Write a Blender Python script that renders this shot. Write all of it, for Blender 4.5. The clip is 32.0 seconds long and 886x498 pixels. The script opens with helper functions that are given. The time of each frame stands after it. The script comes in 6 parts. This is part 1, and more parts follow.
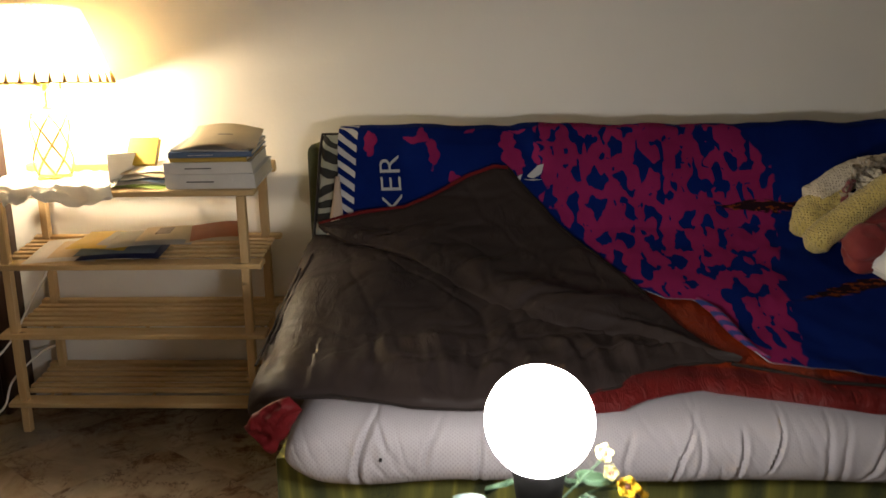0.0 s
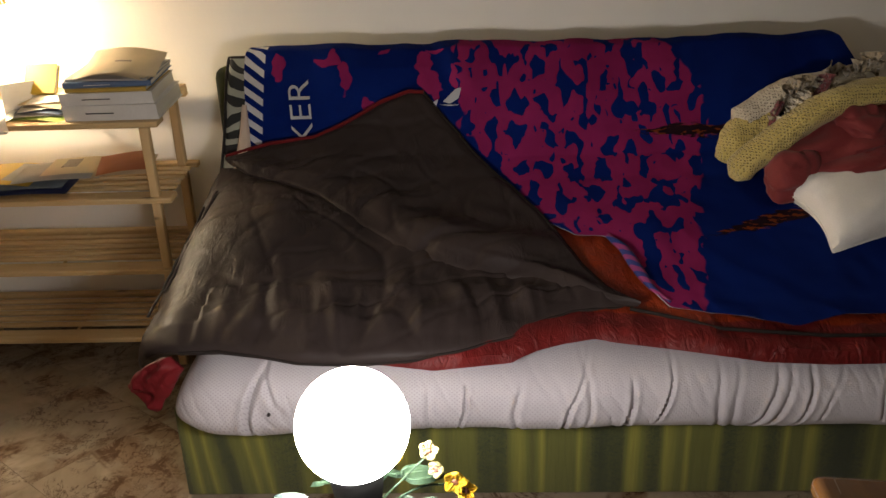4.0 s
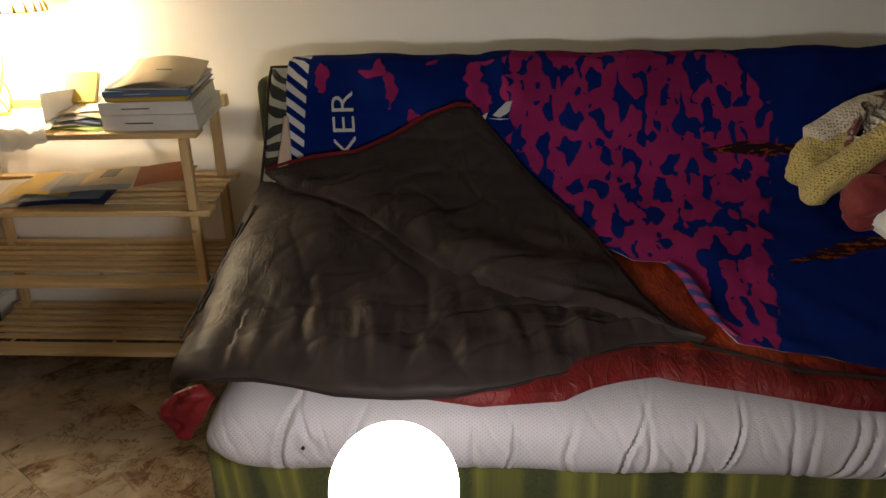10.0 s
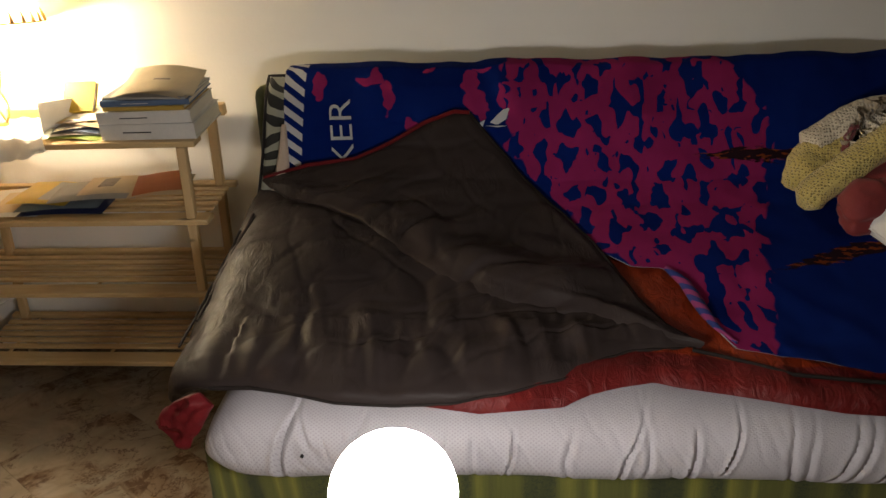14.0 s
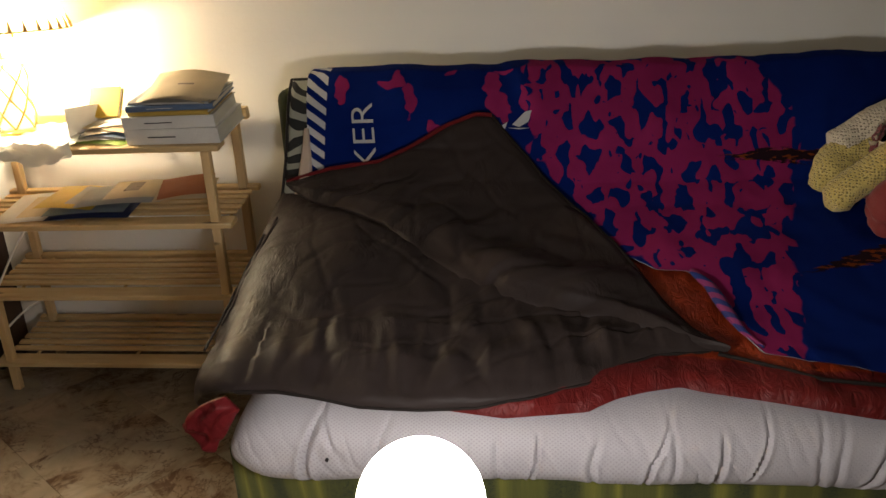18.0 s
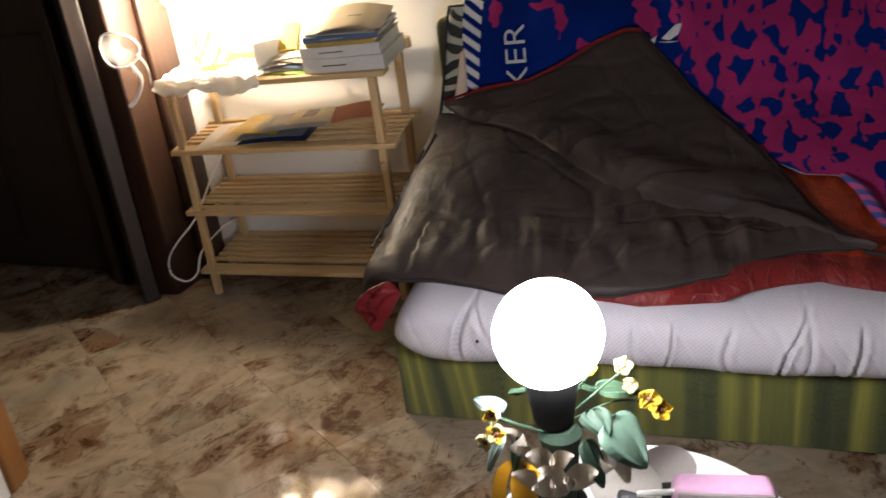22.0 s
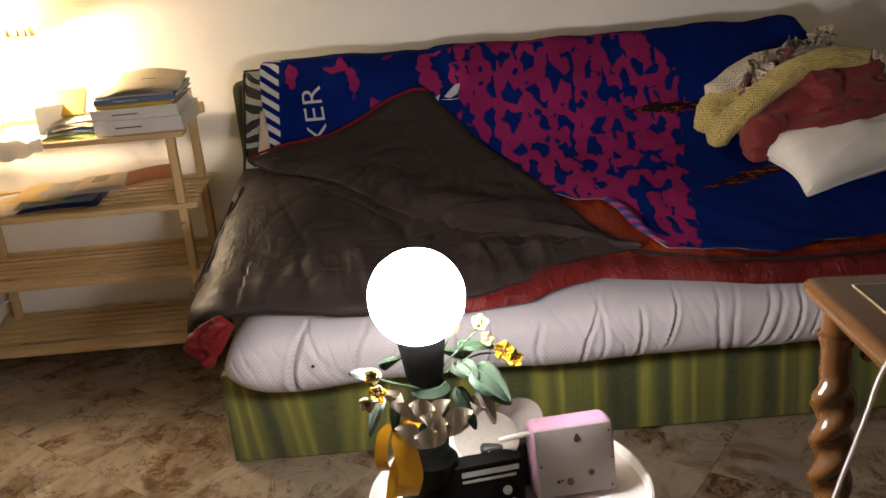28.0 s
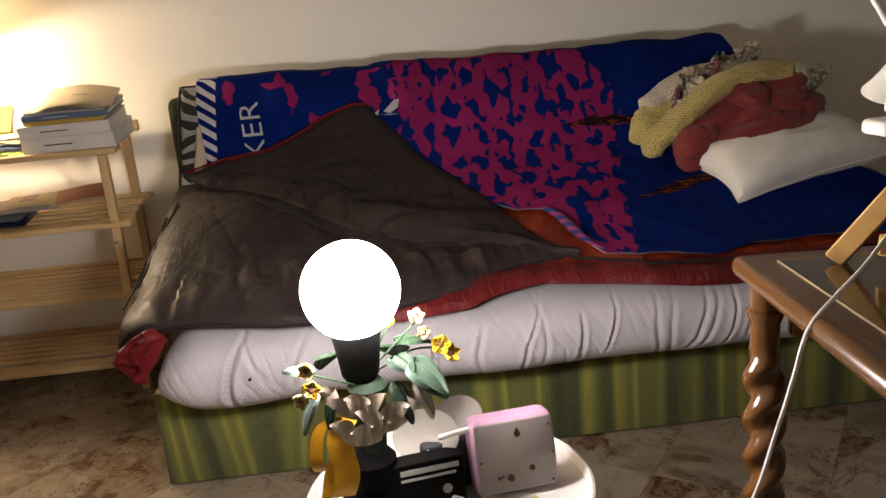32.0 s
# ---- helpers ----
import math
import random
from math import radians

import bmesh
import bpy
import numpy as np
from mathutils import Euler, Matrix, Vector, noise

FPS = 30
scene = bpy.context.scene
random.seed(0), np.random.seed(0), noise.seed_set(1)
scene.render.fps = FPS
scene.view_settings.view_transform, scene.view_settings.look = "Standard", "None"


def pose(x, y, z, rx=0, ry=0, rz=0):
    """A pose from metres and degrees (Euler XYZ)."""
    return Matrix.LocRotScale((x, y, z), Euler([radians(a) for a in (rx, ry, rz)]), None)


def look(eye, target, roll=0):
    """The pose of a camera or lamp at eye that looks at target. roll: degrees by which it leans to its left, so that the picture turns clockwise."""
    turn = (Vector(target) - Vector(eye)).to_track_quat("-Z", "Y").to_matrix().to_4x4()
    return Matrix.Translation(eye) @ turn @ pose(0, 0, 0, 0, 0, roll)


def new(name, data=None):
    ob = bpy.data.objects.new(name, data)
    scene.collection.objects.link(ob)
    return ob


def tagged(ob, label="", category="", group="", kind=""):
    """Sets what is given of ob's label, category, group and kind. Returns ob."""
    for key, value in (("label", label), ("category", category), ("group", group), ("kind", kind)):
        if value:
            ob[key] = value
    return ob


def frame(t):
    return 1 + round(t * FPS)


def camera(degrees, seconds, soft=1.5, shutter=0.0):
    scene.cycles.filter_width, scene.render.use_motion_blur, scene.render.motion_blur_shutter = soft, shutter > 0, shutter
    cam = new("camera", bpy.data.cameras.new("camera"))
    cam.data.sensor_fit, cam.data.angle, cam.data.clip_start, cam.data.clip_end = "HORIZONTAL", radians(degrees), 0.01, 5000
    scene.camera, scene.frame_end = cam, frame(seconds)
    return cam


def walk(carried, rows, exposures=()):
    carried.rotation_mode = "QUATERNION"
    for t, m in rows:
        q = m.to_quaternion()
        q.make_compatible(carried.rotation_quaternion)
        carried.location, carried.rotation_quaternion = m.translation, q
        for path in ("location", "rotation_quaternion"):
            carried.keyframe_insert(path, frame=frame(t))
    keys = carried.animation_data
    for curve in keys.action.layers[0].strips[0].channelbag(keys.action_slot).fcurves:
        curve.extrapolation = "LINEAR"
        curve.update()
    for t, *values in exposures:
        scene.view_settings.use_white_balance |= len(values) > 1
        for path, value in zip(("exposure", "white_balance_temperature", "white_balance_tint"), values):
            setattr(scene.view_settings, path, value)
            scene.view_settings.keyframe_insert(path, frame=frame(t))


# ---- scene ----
cam = camera(59.9, 32.0, shutter=0.4)
PATH = [
    (0, (0.707, -2.455, 1.023), (0.612, -0.499, 0.618), -1.0),
    (0.5, (0.74, -2.556, 0.968), (0.644, -0.599, 0.566), -1.9),
    (1, (0.775, -2.582, 0.985), (0.738, -0.619, 0.606), -2.2),
    (1.5, (0.788, -2.471, 0.963), (0.893, -0.513, 0.569), -2.8),
    (2, (0.824, -2.385, 1.062), (0.905, -0.503, 0.391), -3.3),
    (2.5, (0.893, -2.368, 1.139), (0.884, -0.506, 0.408), -3.5),
    (3, (0.928, -2.362, 1.122), (0.883, -0.495, 0.405), -2.1),
    (3.5, (0.932, -2.362, 1.124), (0.849, -0.492, 0.422), -2.3),
    (5.5, (0.905, -2.223, 1.133), (0.794, -0.346, 0.453), -1.6),
    (6, (0.914, -2.222, 1.126), (0.782, -0.342, 0.459), -1.4),
    (6.5, (0.915, -2.219, 1.133), (0.76, -0.342, 0.46), -1.5),
    (7, (0.906, -2.224, 1.133), (0.729, -0.35, 0.456), -1.8),
    (7.5, (0.902, -2.223, 1.141), (0.701, -0.356, 0.452), -2.0),
    (8, (0.906, -2.223, 1.138), (0.686, -0.357, 0.453), -2.1),
    (8.5, (0.907, -2.232, 1.132), (0.686, -0.36, 0.464), -2.1),
    (9, (0.902, -2.234, 1.128), (0.711, -0.361, 0.452), -1.9),
    (9.5, (0.905, -2.235, 1.126), (0.723, -0.362, 0.448), -1.9),
    (10, (0.904, -2.233, 1.126), (0.712, -0.36, 0.449), -2.0),
    (10.5, (0.905, -2.23, 1.136), (0.703, -0.36, 0.454), -2.2),
    (11, (0.893, -2.236, 1.131), (0.67, -0.358, 0.48), -2.2),
    (11.5, (0.904, -2.226, 1.14), (0.693, -0.35, 0.48), -2.3),
    (12, (0.902, -2.233, 1.133), (0.706, -0.355, 0.472), -2.2),
    (12.5, (0.902, -2.233, 1.137), (0.698, -0.36, 0.466), -2.3),
    (13, (0.899, -2.238, 1.126), (0.699, -0.365, 0.456), -2.2),
    (13.5, (0.906, -2.234, 1.126), (0.712, -0.357, 0.463), -2.3),
    (14, (0.905, -2.235, 1.125), (0.717, -0.355, 0.467), -2.3),
    (14.5, (0.907, -2.235, 1.131), (0.706, -0.357, 0.473), -2.6),
    (15, (0.904, -2.233, 1.133), (0.691, -0.359, 0.466), -2.7),
    (15.5, (0.9, -2.228, 1.132), (0.674, -0.352, 0.475), -2.9),
    (17.5, (0.891, -2.242, 1.132), (0.651, -0.371, 0.47), -2.9),
    (18, (0.898, -2.232, 1.135), (0.659, -0.358, 0.476), -3.0),
    (18.5, (0.878, -2.246, 1.134), (0.64, -0.383, 0.447), -2.8),
    (19, (0.885, -2.247, 1.13), (0.63, -0.39, 0.433), -3.3),
    (19.5, (0.889, -2.228, 1.137), (0.635, -0.403, 0.36), -5.0),
    (20, (0.914, -2.224, 1.136), (0.672, -0.404, 0.345), -6.6),
    (20.5, (0.91, -2.235, 1.14), (0.668, -0.407, 0.367), -7.6),
    (21, (0.922, -2.238, 1.142), (0.659, -0.412, 0.371), -7.9),
    (21.5, (0.943, -2.315, 1.115), (0.449, -0.527, 0.368), -8.1),
    (22, (0.959, -2.385, 1.08), (0.309, -0.644, 0.34), -7.3),
    (22.5, (0.938, -2.428, 1.05), (0.085, -0.77, 0.327), -6.6),
    (23, (0.887, -2.424, 1.059), (-0.133, -0.862, 0.34), -9.3),
    (23.5, (0.862, -2.408, 1.074), (-0.193, -0.893, 0.304), -9.6),
    (24, (0.823, -2.423, 1.083), (-0.433, -1.076, 0.303), -9.5),
    (24.5, (0.788, -2.457, 1.079), (-0.519, -1.195, 0.243), -7.1),
    (25, (0.782, -2.446, 1.094), (-0.525, -1.188, 0.252), -9.8),
    (25.5, (0.819, -2.444, 1.139), (-0.268, -0.971, 0.331), -10.4),
    (26, (0.824, -2.371, 1.107), (0.083, -0.689, 0.317), -8.4),
    (26.5, (0.807, -2.403, 1.146), (0.534, -0.556, 0.429), -7.0),
    (28.5, (0.853, -2.591, 0.939), (0.87, -0.663, 0.407), -5.6),
    (29, (0.861, -2.574, 0.934), (0.969, -0.644, 0.421), -6.0),
    (29.5, (0.837, -2.602, 0.937), (0.968, -0.672, 0.43), -6.0),
    (30, (0.834, -2.597, 0.932), (0.959, -0.666, 0.426), -5.7),
    (30.5, (0.843, -2.57, 0.919), (0.978, -0.64, 0.413), -5.7),
    (31, (0.843, -2.566, 0.917), (0.975, -0.636, 0.407), -5.8),
    (31.5, (0.838, -2.557, 0.912), (0.966, -0.626, 0.411), -5.3),
    (32, (0.852, -2.576, 0.919), (0.959, -0.638, 0.436), -5.3),
]
walk(cam, [(t, look(eye, target, roll)) for t, eye, target, roll in PATH],
     [(0, -0.2, 6500, 10), (1, -0.05, 6450, 11), (2, 0.27, 6500, 15), (3.5, 0.12, 6550, 14), (5.5, -0.2, 6450, 10), (18.5, -0.2, 6450, 10), (20, -0.08, 6450, 10), (21, -0.15, 6400, 10),
      (22, 0.2, 5850, 13), (23, 0.22, 6150, 10), (24, 0.22, 6350, 5), (25, 0.24, 5600, 15), (26, 0.16, 6100, 12), (26.5, 0.08, 6250, 11), (28.5, 0.32, 6550, 15), (32, 0.28, 6550, 15)])

# ---- world, light ----
world = bpy.data.worlds.new("world")
scene.world = world
world.use_nodes = True
world.node_tree.nodes["Background"].inputs[0].default_value = (0.9, 0.8, 0.7, 1)
world.node_tree.nodes["Background"].inputs[1].default_value = 0.008

GLOBE = (0.778, -1.579, 0.628)
GLOBE_POWER = 122.0
LAMP_POWER = 950.0

# ---- helpers of this scene ----


def nd(t, kind, **ins):
    n = t.nodes.new(kind)
    for k, v in ins.items():
        n.inputs[k.replace("_", " ")].default_value = v
    return n


def ma(t, op, a, b=0.0, c=None):
    n = t.nodes.new("ShaderNodeMath")
    n.operation = op
    for i, v in enumerate((a, b) if c is None else (a, b, c)):
        if isinstance(v, (int, float)):
            n.inputs[i].default_value = v
        else:
            t.links.new(v, n.inputs[i])
    return n.outputs[0]


def noise_of(t, vec, scale, detail=3.0, rough=0.55, distort=0.0):
    n = nd(t, "ShaderNodeTexNoise", Scale=scale, Detail=detail, Roughness=rough, Distortion=distort)
    if vec is not None:
        t.links.new(vec, n.inputs["Vector"])
    return n.outputs["Fac"]


def ramp(t, fac, stops):
    n = t.nodes.new("ShaderNodeValToRGB")
    e = n.color_ramp.elements
    while len(e) < len(stops):
        e.new(0.5)
    for el, (p, c) in zip(e, stops):
        el.position, el.color = p, (*c, 1)
    t.links.new(fac, n.inputs[0])
    return n.outputs[0]


def mixc(t, fac, a, b, mode="MIX"):
    n = t.nodes.new("ShaderNodeMix")
    n.data_type, n.blend_type = "RGBA", mode
    for sock, v in ((n.inputs[0], fac), (n.inputs[6], a), (n.inputs[7], b)):
        if isinstance(v, (int, float)):
            sock.default_value = v
        elif isinstance(v, tuple):
            sock.default_value = (*v, 1)
        else:
            t.links.new(v, sock)
    return n.outputs[2]


def smooth_step(t, x, lo, hi):
    n = t.nodes.new("ShaderNodeMapRange")
    n.interpolation_type = "SMOOTHSTEP"
    t.links.new(x, n.inputs[0])
    n.inputs[1].default_value, n.inputs[2].default_value = lo, hi
    return n.outputs[0]


def base_mat(name):
    m = bpy.data.materials.new(name)
    m.use_nodes = True
    return m, m.node_tree, m.node_tree.nodes["Principled BSDF"]


def coords(t, which="Object", scale=(1, 1, 1)):
    tc = t.nodes.new("ShaderNodeTexCoord")
    mp = t.nodes.new("ShaderNodeMapping")
    mp.inputs["Scale"].default_value = scale
    t.links.new(tc.outputs[which], mp.inputs[0])
    return mp.outputs[0]


def bump(t, b, h, strength, dist=0.01):
    n = nd(t, "ShaderNodeBump", Strength=strength, Distance=dist)
    t.links.new(h, n.inputs["Height"])
    t.links.new(n.outputs[0], b.inputs["Normal"])


def mat(name, c1, c2=None, scale=6.0, rough=0.6, metal=0.0, bumpy=0.15, grain=180.0, stretch=(1, 1, 1), spec=0.5, sheen=0.0, vary=0.0):
    """Two tones mixed by broad noise, with a fine relief; vary changes each object's tone."""
    m, t, b = base_mat(name)
    c2 = c2 or tuple(v * 0.8 for v in c1)
    v = coords(t, "Object", stretch)
    col = ramp(t, noise_of(t, v, scale, 4, 0.6), [(0.32, c1), (0.68, c2)])
    fine = noise_of(t, v, grain, 2, 0.6)
    col = mixc(t, 0.25, col, ramp(t, fine, [(0.3, tuple(x * 0.7 for x in c1)), (0.7, c1)]))
    if vary:
        r = t.nodes.new("ShaderNodeObjectInfo").outputs["Random"]
        hsv = t.nodes.new("ShaderNodeHueSaturation")
        t.links.new(ma(t, "MULTIPLY_ADD", r, vary, 1 - vary / 2), hsv.inputs["Value"])
        t.links.new(col, hsv.inputs["Color"])
        col = hsv.outputs[0]
    t.links.new(col, b.inputs["Base Color"])
    t.links.new(ma(t, "MULTIPLY_ADD", noise_of(t, v, scale * 3, 3), 0.2, rough - 0.1), b.inputs["Roughness"])
    b.inputs["Metallic"].default_value = metal
    b.inputs["Specular IOR Level"].default_value = spec
    if sheen:
        b.inputs["Sheen Weight"].default_value = sheen
    if bumpy:
        bump(t, b, fine, bumpy, 0.004)
    return m


def thing(name, label, category, m=None, group="", kind=""):
    ob = new(name)
    ob.empty_display_size = 0.05
    if m is not None:
        ob.matrix_basis = m
    return tagged(ob, label, category, group, kind)


def to_mesh(name, bm, material, smooth=True, angle=0.7):
    me = bpy.data.meshes.new(name)
    bm.normal_update()
    bm.to_mesh(me)
    bm.free()
    me.materials.append(material)
    if smooth:
        me.shade_smooth()
        me.set_sharp_from_angle(angle=angle)
    return me


def part(name, bm, material, parent, label="", smooth=True):
    ob = new(name, to_mesh(name, bm, material, smooth))
    ob.parent = parent
    if label:
        ob["label"] = label
    return ob


def single(name, bm, material, label, category, group="", kind="", m=None, smooth=True):
    ob = new(name, to_mesh(name, bm, material, smooth))
    if m is not None:
        ob.matrix_basis = m
    return tagged(ob, label, category, group, kind)


def bx(bm, lo, hi, bevel=0.002, m=None, seg=1):
    """Adds a box with softened edges."""
    r = bmesh.ops.create_cube(bm, size=1)
    vs = r["verts"]
    for v in vs:
        v.co = Vector([lo[i] + (hi[i] - lo[i]) * (v.co[i] + 0.5) for i in range(3)])
    es = list({e for v in vs for e in v.link_edges})
    if bevel:
        r = bmesh.ops.bevel(bm, geom=es, offset=bevel, segments=seg, affect="EDGES", profile=0.5)
        vs = list({v for f in r["faces"] for v in f.verts} | {v for v in vs if v.is_valid})
    if m is not None:
        bmesh.ops.transform(bm, matrix=m, verts=vs)
    return bm


def box_bm(lo, hi, bevel=0.002, m=None, seg=1):
    return bx(bmesh.new(), lo, hi, bevel, m, seg)


def tube(bm, pts, radius, seg=8, closed=False, caps=True):
    """A tube along points; radius is a number or a function of 0..1."""
    pts = [Vector(p) for p in pts]
    n = len(pts)
    rings = []
    up = Vector((0, 0, 1))
    for i, p in enumerate(pts):
        a, b = pts[i - 1] if (i or closed) else p, pts[(i + 1) % n] if (i < n - 1 or closed) else p
        d = (b - a).normalized()
        side = d.cross(up)
        if side.length < 1e-3:
            side = d.cross(Vector((1, 0, 0)))
        side.normalize()
        up2 = side.cross(d)
        r = radius(i / max(1, n - 1)) if callable(radius) else radius
        rings.append([bm.verts.new(p + (side * math.cos(k * math.tau / seg) + up2 * math.sin(k * math.tau / seg)) * r) for k in range(seg)])
    for i in range(n if closed else n - 1):
        a, b = rings[i], rings[(i + 1) % n]
        for k in range(seg):
            bm.faces.new((a[k], a[(k + 1) % seg], b[(k + 1) % seg], b[k]))
    if caps and not closed:
        bm.faces.new(rings[0][::-1])
        bm.faces.new(rings[-1])
    return bm


def smooth_path(pts, n=8):
    """Points on a Catmull-Rom curve through pts."""
    p = [Vector(q) for q in pts]
    p = [2 * p[0] - p[1], *p, 2 * p[-1] - p[-2]]
    out = []
    for i in range(1, len(p) - 2):
        for k in range(n):
            t = k / n
            out.append(0.5 * ((2 * p[i]) + (p[i + 1] - p[i - 1]) * t + (2 * p[i - 1] - 5 * p[i] + 4 * p[i + 1] - p[i + 2]) * t * t + (3 * p[i] - p[i - 1] - 3 * p[i + 1] + p[i + 2]) * t ** 3))
    return out + [p[-2]]


def lathe(bm, prof, seg=32, m=None):
    """Turns (radius, height) points round the z axis."""
    rings = []
    vs = []
    for r, z in prof:
        ring = [bm.verts.new((r * math.cos(k * math.tau / seg), r * math.sin(k * math.tau / seg), z)) for k in range(seg)]
        rings.append(ring)
        vs += ring
    for a, b in zip(rings, rings[1:]):
        for k in range(seg):
            bm.faces.new((a[k], a[(k + 1) % seg], b[(k + 1) % seg], b[k]))
    for ring, flip in ((rings[0], True), (rings[-1], False)):
        bm.faces.new(ring[::-1] if flip else ring)
    if m is not None:
        bmesh.ops.transform(bm, matrix=m, verts=vs)
    return bm


def grid_bm(nu, nv, f, closed_u=False):
    """A sheet of nu x nv cells from f(u, v), with its UV set by f's second value if it gives one."""
    bm = bmesh.new()
    uvl = bm.loops.layers.uv.new("UVMap")
    pts, uvs = [], []
    for i in range(nu + 1):
        row, urow = [], []
        for j in range(nv + 1):
            p, uv = f(i / nu, j / nv)
            row.append(bm.verts.new(p))
            urow.append(uv)
        pts.append(row)
        uvs.append(urow)
    for i in range(nu):
        for j in range(nv):
            ix = ((i, j), (i + 1, j), (i + 1, j + 1), (i, j + 1))
            fc = bm.faces.new([pts[a][b] for a, b in ix])
            for lp, (a, b) in zip(fc.loops, ix):
                lp[uvl].uv = uvs[a][b]
    return bm, pts, uvs, uvl


def puffed(nu, nv, top, bottom):
    """A closed soft body: a top sheet and a bottom sheet that meet along their rims."""
    bm, pts, uvs, uvl = grid_bm(nu, nv, top)
    low = []
    for i in range(nu + 1):
        row = []
        for j in range(nv + 1):
            rim = i in (0, nu) or j in (0, nv)
            row.append(pts[i][j] if rim else bm.verts.new(bottom(i / nu, j / nv)))
        low.append(row)
    for i in range(nu):
        for j in range(nv):
            q = (low[i][j], low[i][j + 1], low[i + 1][j + 1], low[i + 1][j])
            if len(set(q)) == 4:
                try:
                    bm.faces.new(q)
                except ValueError:
                    pass
    return bm


def fbm(p, octaves=3):
    return sum(noise.noise(Vector(p) * 2 ** k) / 2 ** k for k in range(octaves))


def ridge(p):
    return 1 - 2 * abs(noise.noise(Vector(p)))


# ---- materials ----


def marble_mat():
    """Cream breccia with rust patches, dark flakes and thin broken veins."""
    m, t, b = base_mat("marble")
    v = coords(t, "Object")
    r = t.nodes.new("ShaderNodeObjectInfo").outputs["Random"]
    shift = t.nodes.new("ShaderNodeCombineXYZ")
    t.links.new(ma(t, "MULTIPLY", r, 40.0), shift.inputs[0])
    t.links.new(ma(t, "MULTIPLY", r, 17.0), shift.inputs[1])
    add = t.nodes.new("ShaderNodeVectorMath")
    t.links.new(v, add.inputs[0])
    t.links.new(shift.outputs[0], add.inputs[1])
    v = add.outputs[0]
    stretch = t.nodes.new("ShaderNodeMapping")
    stretch.inputs["Rotation"].default_value, stretch.inputs["Scale"].default_value = (0, 0, 0.6), (0.85, 1.25, 1.0)
    t.links.new(v, stretch.inputs[0])
    streaky = stretch.outputs[0]
    cloud = noise_of(t, v, 4.0, 6, 0.62, 0.9)
    col = ramp(t, cloud, [(0.30, (0.173, 0.120, 0.074)), (0.46, (0.288, 0.228, 0.164)), (0.58, (0.230, 0.177, 0.122)), (0.72, (0.134, 0.090, 0.054))])
    grey = smooth_step(t, noise_of(t, v, 3.2, 4), 0.50, 0.68)
    col = mixc(t, ma(t, "MULTIPLY", grey, 0.55), col, (0.186, 0.169, 0.138))
    heavy = smooth_step(t, r, 0.35, 0.75)
    zone = smooth_step(t, noise_of(t, streaky, 3.0, 5, 0.6, 1.2), 0.50, 0.62)
    rust = ma(t, "MULTIPLY", zone, ma(t, "MULTIPLY_ADD", heavy, 0.35, 0.35))
    col = mixc(t, rust, col, (0.122, 0.061, 0.027))
    flake = smooth_step(t, noise_of(t, v, 13.0, 9, 0.80, 0.8), 0.49, 0.55)
    depth = ma(t, "MULTIPLY", ma(t, "MULTIPLY", zone, flake), ma(t, "MULTIPLY_ADD", heavy, 0.35, 0.62))
    col = mixc(t, depth, col, (0.058, 0.026, 0.012))
    for scale, thick, lo, hi, power in ((5.0, 0.016, 0.44, 0.56, 0.9), (9.0, 0.022, 0.52, 0.62, 0.55)):
        wob = noise_of(t, v, scale, 8, 0.70, 1.2)
        vein = ma(t, "ABSOLUTE", ma(t, "SUBTRACT", wob, 0.5))
        vein = ma(t, "SUBTRACT", 1.0, smooth_step(t, vein, 0.0, thick))
        vein = ma(t, "MULTIPLY", vein, smooth_step(t, noise_of(t, v, scale * 0.8, 3), lo, hi))
        col = mixc(t, ma(t, "MULTIPLY", vein, power), col, (0.064, 0.033, 0.018))
    t.links.new(col, b.inputs["Base Color"])
    t.links.new(ma(t, "MULTIPLY_ADD", noise_of(t, v, 30, 4), 0.05, 0.03), b.inputs["Roughness"])
    b.inputs["Specular IOR Level"].default_value = 0.24
    bump(t, b, noise_of(t, v, 14, 3), 0.006, 0.01)
    return m


def wall_mat(name, c):
    m, t, b = base_mat(name)
    v = coords(t)
    col = ramp(t, noise_of(t, v, 1.6, 4, 0.6), [(0.35, c), (0.7, tuple(x * 0.94 for x in c))])
    t.links.new(col, b.inputs["Base Color"])
    b.inputs["Roughness"].default_value = 0.75
    h = ma(t, "ADD", noise_of(t, v, 60, 3), ma(t, "MULTIPLY", noise_of(t, v, 9, 2), 0.8))
    bump(t, b, h, 0.06, 0.01)
    return m


